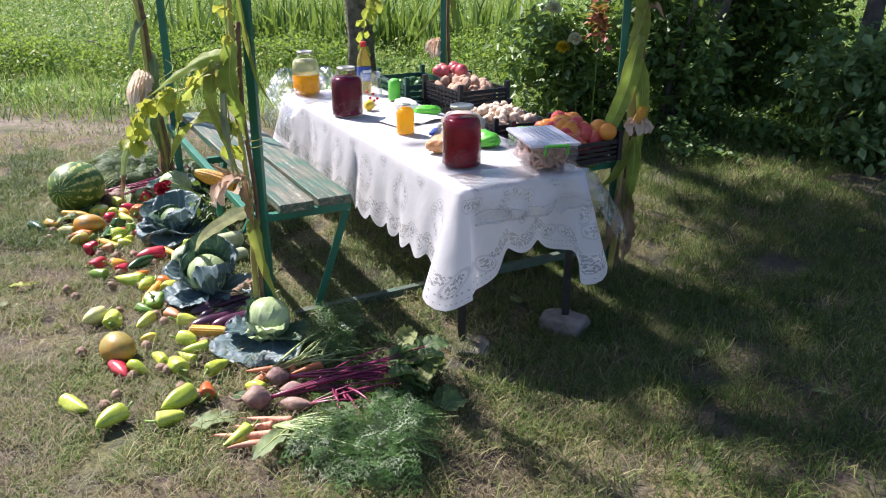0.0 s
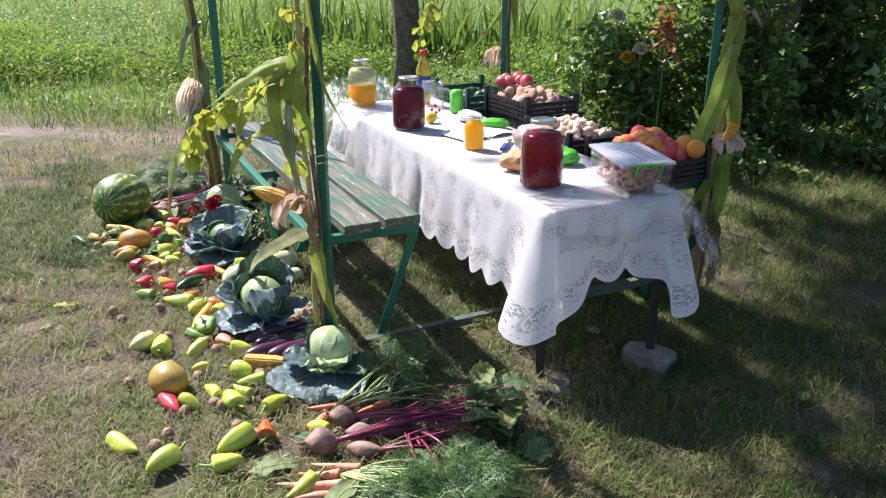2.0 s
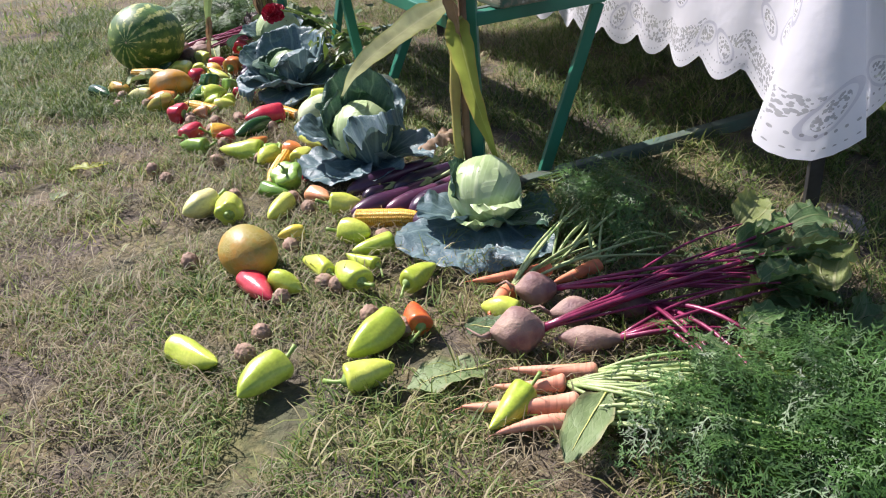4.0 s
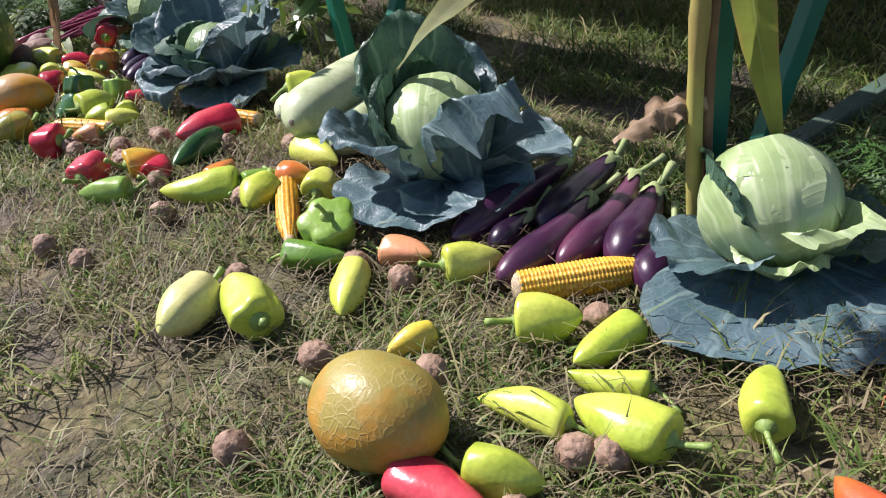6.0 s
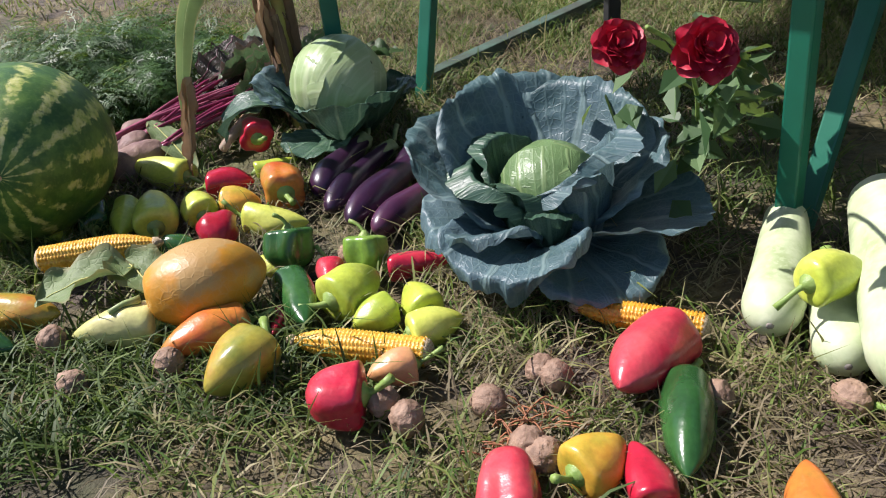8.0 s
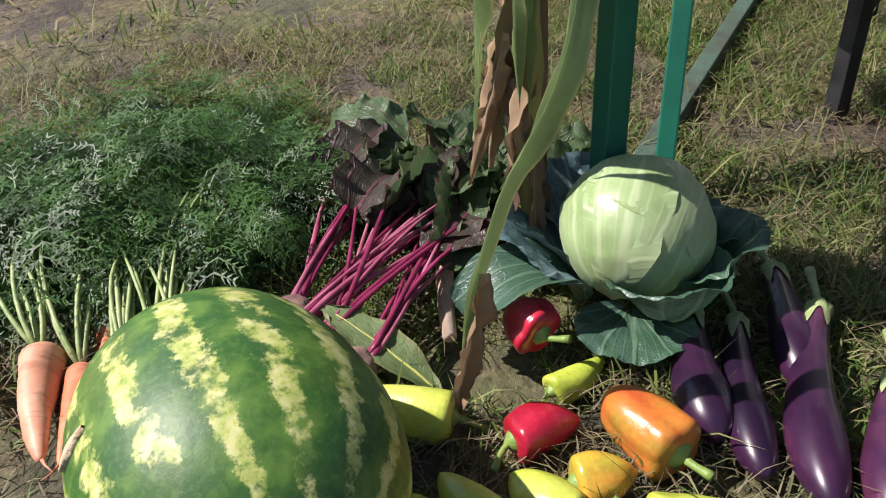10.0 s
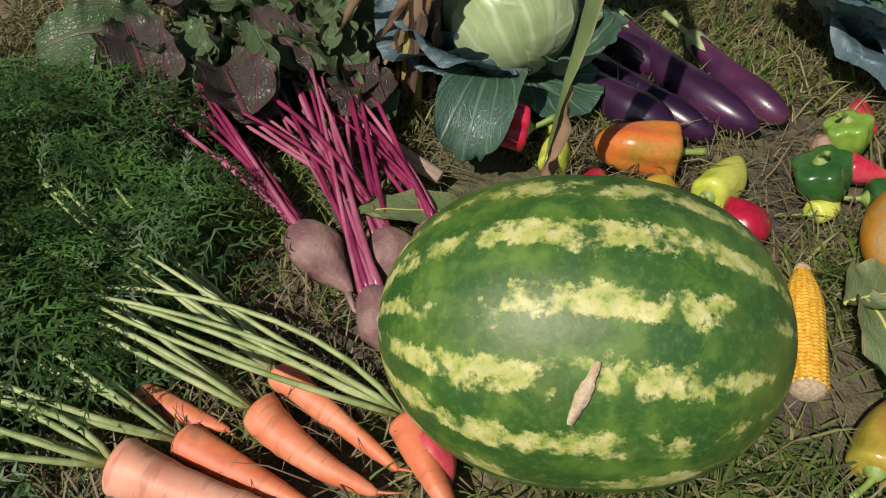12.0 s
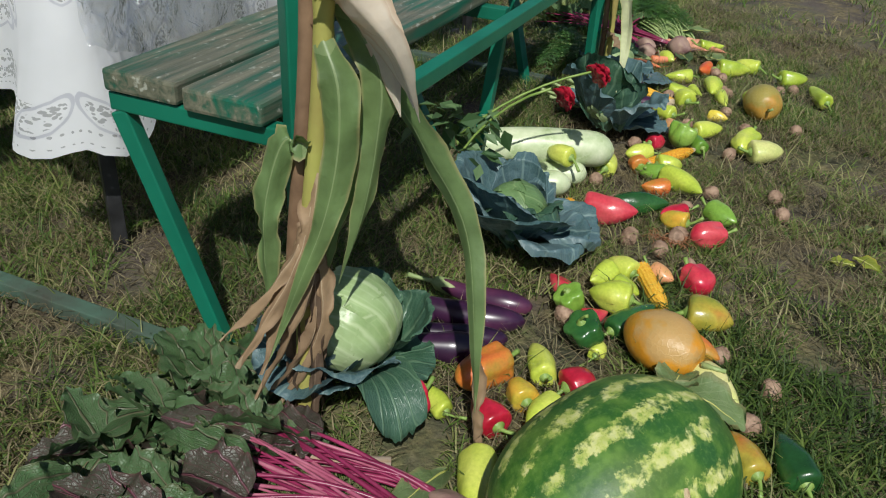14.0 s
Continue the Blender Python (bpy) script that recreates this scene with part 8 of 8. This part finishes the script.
stub = thing("corn_stub", "pale cut corn stalk lying on the grass", "corn stalk", pose(-1.64, 3.80, 0.022, 0, -4, 66))
part("body", tube([(-0.075, 0, 0), (-0.02, 0.002, 0.002), (0.04, 0, 0.004), (0.075, -0.003, 0.006)], [0.009, 0.011, 0.012, 0.014], 9), M_HUSK, stub)


def fibre_tuft(x, y, size, seed):
    """A tangle of thin dry fibres."""
    r = random.Random(seed)
    root = thing("fibre_tuft", "small tangle of reddish dry corn silk on the grass", "corn silk", pose(x, y, 0.004), "corn silk on the grass")
    for k in range(34):
        a = r.uniform(0, 6.28)
        p = Vector((r.gauss(0, size * 0.4), r.gauss(0, size * 0.4), r.uniform(0.0, 0.012)))
        d = Vector((math.cos(a), math.sin(a), 0)) * size * r.uniform(0.5, 1.1)
        part("fibre", tube(curve3(p, p + d * 0.4 + Vector((0, 0, 0.012)), p + d + Vector((r.uniform(-0.02, 0.02), r.uniform(-0.02, 0.02), 0.01)), p + d * r.uniform(0.6, 1.2), 5), 0.0009, 4), M_SILK, root)


M_SILK = plain("dry_corn_silk", (0.20, 0.07, 0.03), (0.42, 0.19, 0.09), 40, 0.7, 0.0)
fibre_tuft(-1.345, 2.84, 0.045, 5)
fibre_tuft(-1.375, 2.80, 0.035, 6)

rose = thing("red_rose", "cut stem with two dark red roses and leaves", "rose", pose(-1.0, 3.22, 0))
stem_pts = curve3((0.02, 0.02, 0), (0.04, -0.02, 0.15), (-0.02, -0.1, 0.28), (-0.13, -0.17, 0.34), 8)
part("stem", tube(stem_pts, 0.003, 6), M_STEM, rose)
part("stem", tube(curve3((0.02, -0.04, 0.2), (-0.02, -0.12, 0.28), (-0.06, -0.2, 0.33), (-0.12, -0.29, 0.36), 6), 0.0028, 6), M_STEM, rose)
rose_bloom(0.029, M_PETAL_RED, rose, pose(-0.165, -0.182, 0.330, 50, -35, 20), 5)
rose_bloom(0.031, M_PETAL_RED, rose, pose(-0.131, -0.306, 0.355, 55, -10, 0), 6)
part("leaves", leaf_cloud((0.0, -0.05, 0.20), (0.14, 0.14, 0.13), 80, 0.055, 15, 0.2, clumps=18), M_ROSE_LEAF, rose, smooth=False)


# ---- corn stalks and vines tied to the posts ----


def glide(points, n=26):
    """A smooth line through a few points."""
    p = [Vector(q) for q in points]
    p = [p[0] * 2 - p[1]] + p + [p[-1] * 2 - p[-2]]
    out = []
    m = len(p) - 3
    for i in range(n + 1):
        t = i / n * m
        k = min(int(t), m - 1)
        u = t - k
        a, b, c, d = p[k:k + 4]
        out.append(0.5 * (2 * b + (c - a) * u + (2 * a - 5 * b + 4 * c - d) * u * u + (3 * b - a - 3 * c + d) * u ** 3))
    return out


def corn_stalk(label, x, y, seed, height=1.9, lean=(0.0, 0.0), thick=0.013):
    """A dried corn plant tied to a post: the jointed stalks alone."""
    root = thing("corn_stalk", label, "corn stalk", pose(x, y, 0), "corn stalks tied to the posts")
    pts = [Vector((lean[0] * z, lean[1] * z, z)) + Vector((0.006 * math.sin(z * 9 + seed), 0.006 * math.cos(z * 7 + seed), 0)) for z in np.linspace(-0.10, height, 40)]
    part("stalk", tube(pts, [thick * (1.3 if k % 8 == 0 else 1) * (1 - 0.009 * k) for k in range(40)], 9), M_STALK, root)
    part("stalk", tube([p + Vector((0.02, 0.012, 0)) for p in pts[:26]], thick * 0.8, 8), M_BROWN_STALK, root, "dry brown stalk")
    return root


def corn_leaf(root, points, width, material, across, twist=0.0, fold=0.16, ripple=0.05, seed=1, blunt=False):
    o = root.matrix_basis.translation
    shape = (lambda s: min(1, 0.6 + 3 * s) * max(0.25, 1 - s ** 5)) if blunt else (lambda s: min(1, 0.5 + 2.6 * s) * max(0.02, 1 - s ** 2.4))
    part("leaf", ribbon([p - o for p in glide(points)], width, across, fold, ripple, shape=shape, seed=seed, twist=twist, cols=9, ragged=0.45 if blunt and material is not M_CORN_LEAF else 0.06), material, root)


def husk(root, at, count, length, width, spread, fall, seed, splay=60):
    """Papery husk leaves round an ear: each one a part."""
    rnd = random.Random(seed)
    for k in range(count):
        leaf = broad_leaf(length * rnd.uniform(0.75, 1.1), width, 12, fall - rnd.uniform(0, 30), 0.45, 0.07, seed * 17 + k, 12, 9, 5, 0.45)
        part("husk", leaf, M_HUSK, root, "papery beige husk", at=at @ pose(0, 0, 0, (k * 47) % splay - splay / 2, 0, (k - (count - 1) / 2) * spread))


def ear(root, at, length, width):
    part("ear", COB, None, root, "yellow ear of corn", at=at @ Matrix.Diagonal((length, width / 0.25, width / 0.25, 1)))


M_STALK = plain("corn_stalk_skin", (0.24, 0.17, 0.06), (0.44, 0.46, 0.11), 5, 0.5)
M_BROWN_STALK = plain("brown_corn_stalk", (0.10, 0.055, 0.03), (0.26, 0.16, 0.09), 12, 0.8)
SIDE = (0.97, -0.1, 0)
M_GREY_CORN = leafy("greyish_corn_leaf", (0.24, 0.30, 0.16), (0.40, 0.46, 0.28), (0.36, 0.30, 0.16), 0.5, 1.0, 0.0, 0.3)
M_SHEATH = leafy("dead_corn_sheath", (0.15, 0.10, 0.065), (0.34, 0.25, 0.17), (0.08, 0.05, 0.03), 0.8, 1.0, 0.0, 0.5, island=0.5, worn=0.40)
near_corn = corn_stalk("corn stalk with yellow-green leaves and a peeled ear", -0.436, 2.245, 3, lean=(-0.012, -0.01), thick=0.011)
corn_leaf(near_corn, ((-0.45, 2.25, 0.50), (-0.56, 2.33, 0.43), (-0.72, 2.44, 0.31), (-0.835, 2.56, 0.165)), 0.062, M_PALE_LEAF, (0.45, -0.55, 0.6), 0.5, seed=1)
corn_leaf(near_corn, ((-0.43, 2.24, 0.21), (-0.49, 2.25, 0.20), (-0.545, 2.255, 0.165)), 0.045, M_DRY_LEAF, (0.1, 0.5, 0.8), 0.9, 0.35, 0.12, seed=2, blunt=True)
corn_leaf(near_corn, ((-0.43, 2.24, 0.47), (-0.415, 2.215, 0.42), (-0.385, 2.205, 0.28), (-0.335, 2.21, 0.11)), 0.062, M_CORN_LEAF, SIDE, 0.3, seed=3)
corn_leaf(near_corn, ((-0.451, 2.21, 1.08), (-0.531, 2.19, 1.065), (-0.635, 2.17, 1.01), (-0.743, 2.15, 0.93)), 0.062, M_CORN_LEAF, (0.1, 0.5, 0.85), 0.5, seed=4)
corn_leaf(near_corn, ((-0.45, 2.21, 1.07), (-0.54, 2.18, 1.01), (-0.61, 2.17, 0.93), (-0.66, 2.16, 0.80)), 0.055, M_CORN_LEAF, (0.6, 0.5, 0.6), 0.6, seed=5)
corn_leaf(near_corn, ((-0.46, 2.20, 0.83), (-0.55, 2.18, 0.87), (-0.635, 2.165, 0.81), (-0.69, 2.15, 0.69)), 0.052, M_CORN_LEAF, (0.6, 0.3, 0.5), 0.3, seed=6)
corn_leaf(near_corn, ((-0.435, 2.20, 1.12), (-0.445, 2.18, 0.99), (-0.42, 2.18, 0.89), (-0.41, 2.19, 0.78)), 0.085, M_CORN_LEAF, SIDE, 0.2, 0.2, 0.08, seed=7)
corn_leaf(near_corn, ((-0.50, 2.19, 1.06), (-0.515, 2.17, 0.93), (-0.475, 2.165, 0.79), (-0.44, 2.175, 0.645)), 0.045, M_CORN_LEAF, SIDE, -0.4, 0.2, 0.08, seed=12)
corn_leaf(near_corn, ((-0.47, 2.18, 0.97), (-0.465, 2.16, 0.84), (-0.455, 2.16, 0.72), (-0.46, 2.165, 0.62)), 0.035, M_GREY_CORN, SIDE, 0.5, 0.25, 0.1, seed=13)
corn_leaf(near_corn, ((-0.42, 2.25, 1.30), (-0.40, 2.25, 1.13), (-0.37, 2.255, 0.98), (-0.30, 2.27, 0.84)), 0.024, M_CORN_LEAF, SIDE, 0.6, seed=8)
corn_leaf(near_corn, ((-0.43, 2.21, 0.636), (-0.48, 2.19, 0.655), (-0.55, 2.18, 0.695)), 0.030, M_DRY_LEAF, (0.1, 0.3, 0.9), 0.5, 0.3, 0.1, seed=9)
corn_leaf(near_corn, ((-0.43, 2.25, 1.35), (-0.50, 2.22, 1.50), (-0.62, 2.18, 1.52), (-0.74, 2.14, 1.36)), 0.06, M_CORN_LEAF, (0.3, 0.5, 0.8), 0.4, seed=10)
corn_leaf(near_corn, ((-0.44, 2.23, 0.62), (-0.43, 2.22, 0.52), (-0.41, 2.22, 0.40)), 0.045, M_DRY_LEAF, SIDE, 0.8, 0.3, 0.1, seed=11)
ear(near_corn, pose(-0.105, -0.055, 0.636, 0, 16, 0), 0.165, 0.060)
husk(near_corn, pose(-0.015, -0.05, 0.625, 0, 0, 190), 7, 0.14, 0.062, 16, -80, 5)

M_FRESH_CORN = leafy("fresh_corn_leaf", (0.15, 0.23, 0.085), (0.34, 0.42, 0.20), (0.46, 0.38, 0.18), 0.42, 1.0, 0.0, 0.35, island=0.15, worn=0.475, through=0.35)
M_PALE_HUSK = leafy("bleached_corn_husk", (0.72, 0.60, 0.46), (0.80, 0.70, 0.58), (0.62, 0.44, 0.29), 0.6, 1.0, 0.0, 0.3, bloom=(0.82, 0.74, 0.63), through=0.45)
far_corn = corn_stalk("dried corn stalk with long hanging leaves and a pale husk", -1.512, 3.80, 5, lean=(-0.055, -0.03), thick=0.015)
corn_leaf(far_corn, ((-1.535, 3.74, 0.62), (-1.555, 3.67, 0.54), (-1.578, 3.627, 0.457), (-1.62, 3.596, 0.378), (-1.664, 3.602, 0.30), (-1.698, 3.611, 0.185), (-1.713, 3.613, 0.10)), 0.056, M_FRESH_CORN, (0.88, 0.47, 0), 0.25, 0.22, 0.05, seed=21)
corn_leaf(far_corn, ((-1.690, 3.609, 0.20), (-1.703, 3.612, 0.12), (-1.713, 3.613, 0.06), (-1.722, 3.612, 0.012)), 0.024, M_DRY_LEAF, (0.88, 0.47, 0), 1.6, 0.5, 0.12, seed=35, blunt=True)
corn_leaf(far_corn, ((-1.545, 3.795, 0.50), (-1.535, 3.825, 0.505), (-1.523, 3.849, 0.424), (-1.521, 3.856, 0.333), (-1.515, 3.85, 0.22)), 0.040, M_FRESH_CORN, (0.42, 0.9, 0), 0.7, 0.4, 0.12, seed=22, blunt=True)
corn_leaf(far_corn, ((-1.565, 3.78, 0.64), (-1.594, 3.775, 0.59), (-1.593, 3.776, 0.503), (-1.588, 3.795, 0.409), (-1.574, 3.827, 0.313), (-1.555, 3.872, 0.18)), 0.052, M_FRESH_CORN, (0.42, 0.9, 0), 0.5, 0.30, 0.10, seed=23)
corn_leaf(far_corn, ((-1.55, 3.75, 0.68), (-1.586, 3.714, 0.60), (-1.585, 3.717, 0.499), (-1.578, 3.735, 0.391), (-1.555, 3.76, 0.28)), 0.050, M_FRESH_CORN, (0.42, 0.9, 0), -0.7, 0.32, 0.08, seed=24)
corn_leaf(far_corn, ((-1.54, 3.76, 0.58), (-1.552, 3.747, 0.467), (-1.546, 3.763, 0.373), (-1.53, 3.78, 0.25)), 0.036, M_FRESH_CORN, (0.42, 0.9, 0), 0.9, 0.35, 0.12, seed=27)
for k, (dx, dy, top, foot_x, foot_y, low, wide, turn) in enumerate(((0.0, 0.035, 0.44, -1.535, 3.915, 0.17, 0.030, 0.8), (-0.01, 0.02, 0.46, -1.532, 3.875, 0.14, 0.034, -0.9), (0.01, 0.05, 0.40, -1.50, 3.925, 0.20, 0.022, 1.6),
                                                                    (-0.02, 0.03, 0.36, -1.55, 3.900, 0.10, 0.020, -1.9), (0.0, 0.0, 0.34, -1.505, 3.845, 0.05, 0.026, 1.2), (0.015, 0.01, 0.30, -1.49, 3.870, 0.04, 0.018, -1.4))):
    mid = (-1.553 + dx * 0.5, 3.79 + dy, (top + low) / 2 + 0.02)
    corn_leaf(far_corn, ((-1.540 + dx, 3.785, top), mid, (foot_x, foot_y, low)), wide, M_DRY_LEAF, (0.42, 0.9, 0.2), turn, 0.55, 0.18, seed=60 + k, blunt=True)
for k in range(4):
    t = k * 1.57
    corn_leaf(far_corn, ((-1.527 + 0.014 * math.cos(t), 3.79 + 0.014 * math.sin(t), 0.24 + 0.03 * (k % 3)), (-1.522 + 0.018 * math.cos(t), 3.795 + 0.018 * math.sin(t), 0.12), (-1.512 + 0.024 * math.cos(t), 3.80 + 0.024 * math.sin(t), 0.0)), 0.020, M_SHEATH, (-math.sin(t), math.cos(t), 0), 0.3, 0.3, 0.14, seed=70 + k, blunt=True)
corn_leaf(far_corn, ((-1.52, 3.80, 1.15), (-1.60, 3.82, 1.28), (-1.72, 3.86, 1.22), (-1.85, 3.9, 1.0)), 0.065, M_FRESH_CORN, (0.3, 0.5, 0.8), 0.4, seed=28)
corn_leaf(far_corn, ((-1.52, 3.80, 1.05), (-1.56, 3.76, 1.0), (-1.60, 3.72, 0.88), (-1.61, 3.71, 0.75)), 0.06, M_FRESH_CORN, SIDE, 0.4, seed=29)
corn_leaf(far_corn, ((-1.52, 3.80, 0.85), (-1.50, 3.76, 0.75), (-1.49, 3.74, 0.60), (-1.50, 3.73, 0.45)), 0.06, M_FRESH_CORN, SIDE, 0.3, seed=30)
for k in range(6):
    t = (k - 2.5) * 0.019
    corn_leaf(far_corn, ((-1.575 - t, 3.775 + t, 0.74 + 0.01 * (k % 2)), (-1.590 - t, 3.745 + 0.6 * t, 0.70), (-1.600 - 1.1 * t, 3.715 + 0.3 * t, 0.64), (-1.608 - 0.5 * t, 3.690 - 0.2 * t, 0.575 - 0.016 * (k % 3))), 0.082 - 0.006 * k, M_PALE_HUSK, (0.42, 0.9, 0.1), 0.35 * (k - 2.5), 0.30, 0.04, seed=80 + k)

side_corn = corn_stalk("dried corn stalk with drooping leaves and a split ear", 0.985, 3.20, 7, lean=(0.05, 0.02), thick=0.016)
corn_leaf(side_corn, ((1.035, 3.20, 1.05), (0.985, 3.17, 0.80), (0.90, 3.15, 0.58), (0.845, 3.14, 0.42)), 0.085, M_CORN_LEAF, (0.9, 0.1, 0.2), 0.3, seed=41)
corn_leaf(side_corn, ((1.04, 3.20, 0.58), (0.98, 3.17, 0.44), (0.90, 3.15, 0.35)), 0.05, M_CORN_LEAF, SIDE, 0.6, seed=42)
corn_leaf(side_corn, ((1.05, 3.20, 0.60), (1.05, 3.18, 0.40), (0.99, 3.16, 0.10)), 0.065, M_CORN_LEAF, SIDE, 0.3, seed=43)
corn_leaf(side_corn, ((1.02, 3.20, 0.40), (1.00, 3.17, 0.20), (0.94, 3.13, 0.03)), 0.055, M_DRY_LEAF, SIDE, 0.6, 0.35, 0.1, seed=44, blunt=True)
corn_leaf(side_corn, ((1.03, 3.20, 0.34), (1.05, 3.16, 0.18), (1.03, 3.12, 0.02)), 0.055, M_DRY_LEAF, SIDE, -0.6, 0.35, 0.1, seed=45, blunt=True)
corn_leaf(side_corn, ((1.04, 3.20, 0.95), (1.07, 3.18, 0.75), (1.07, 3.17, 0.50)), 0.07, M_CORN_LEAF, SIDE, 0.3, seed=46)
corn_leaf(side_corn, ((1.05, 3.21, 1.0), (1.04, 3.19, 1.15), (0.99, 3.17, 1.25), (0.93, 3.15, 1.2)), 0.06, M_CORN_LEAF, SIDE, 0.3, seed=47)
corn_leaf(side_corn, ((1.05, 3.21, 1.15), (1.09, 3.18, 1.18), (1.13, 3.16, 1.12)), 0.03, M_DRY_LEAF, SIDE, 0.6, seed=48)
corn_leaf(side_corn, ((1.04, 3.21, 1.25), (1.02, 3.19, 1.1), (0.98, 3.17, 0.98)), 0.05, M_CORN_LEAF, SIDE, 0.3, seed=49)
ear(side_corn, pose(0.07, -0.06, 0.70, 0, -70, 0), 0.10, 0.05)
husk(side_corn, pose(0.07, -0.055, 0.675, 0, 0, 270), 5, 0.085, 0.05, 45, -75, 11)

rear_corn = corn_stalk("dried corn stalk with hanging leaves on the far post", -0.03, 4.87, 9)
corn_leaf(rear_corn, ((-0.02, 4.86, 1.25), (0.02, 4.85, 1.1), (0.03, 4.85, 0.85)), 0.06, M_CORN_LEAF, SIDE, 0.3, seed=51)
corn_leaf(rear_corn, ((-0.03, 4.86, 1.1), (-0.12, 4.86, 0.95), (-0.3, 4.85, 0.72)), 0.03, M_CORN_LEAF, SIDE, 0.3, seed=52)
corn_leaf(rear_corn, ((-0.02, 4.86, 1.35), (0.05, 4.85, 1.25), (0.08, 4.85, 1.05)), 0.07, M_PALE_LEAF, SIDE, 0.3, seed=53)
husk(rear_corn, pose(-0.03, -0.03, 0.80, 0, 0, 250), 5, 0.16, 0.06, 15, -75, 13)


def vine(label, pts, n, seed, size=0.075):
    """A yellowing vine: a thin wavy stem with lobed leaves."""
    root = thing("vine", label, "vine", pose(*pts[0]))
    o = Vector(pts[0])
    rnd = random.Random(seed)
    path = []
    for i in range(len(pts) - 1):
        a, b = Vector(pts[i]) - o, Vector(pts[i + 1]) - o
        for k in range(6):
            path.append(a.lerp(b, k / 6) + Vector((rnd.uniform(-0.012, 0.012), rnd.uniform(-0.012, 0.012), rnd.uniform(-0.012, 0.012))))
    part("stem", tube(path, 0.0028, 5), M_TENDRIL, root)
    for i in range(n):
        p = path[int((i + 0.5) / n * (len(path) - 1))]
        s = size * rnd.uniform(0.7, 1.25)
        lobes = [moved(broad_leaf(s * q, s * 0.62, -20, -70, 0.15, 0.09, seed * 20 + i * 3 + j, 9, 9, 4, 0.3), pose(0, 0, 0, 0, 0, t)) for j, (q, t) in enumerate(((1.0, 0), (0.75, 55), (0.75, -55)))]
        part("leaf", merge(*lobes), M_YELLOW_LEAF, root, at=Matrix.Translation(p) @ pose(0, 0, 0, rnd.uniform(-30, 30), rnd.uniform(-10, 40), rnd.uniform(0, 360)))
    for k in range(3):
        q = path[rnd.randrange(len(path))]
        coil = [q + Vector((0.02 * math.cos(t), 0.02 * math.sin(t) + 0.01 * t, 0.012 * t)) for t in np.linspace(0, 9, 26)]
        part("tendril", tube(coil, 0.0012, 4), M_TENDRIL, root)


def plan3(a, b, z):
    return tuple(plan(a, b, z))


vine("yellowing vine hanging from the corn stalk", ((-0.90, 2.30, 0.74), (-0.84, 2.28, 0.82), (-0.78, 2.22, 0.90), (-0.70, 2.18, 0.93), (-0.58, 2.2, 0.99), (-0.45, 2.21, 1.06)), 9, 3, 0.095)
vine("yellowing vine wound round the corn stalk", ((-0.47, 2.19, 0.72), (-0.45, 2.20, 0.97), (-0.46, 2.20, 1.18), (-0.44, 2.21, 1.5)), 8, 4, 0.065)
vine("yellowing vine hanging down behind the table", ((-0.54, 4.735, 0.62), (-0.555, 4.733, 0.86), (-0.48, 4.743, 1.07), (-0.40, 4.74, 1.6)), 9, 6, 0.09)
twine = thing("twine", "thin pale twine tied round the post", "twine", pose(*plan3(0.0, 0.045, 0.72)))
part("loop", tube([(0.03 * math.cos(t), 0.03 * math.sin(t), 0.004 * t) for t in np.linspace(0, 12.6, 40)], 0.0018, 5), M_TENDRIL, twine)
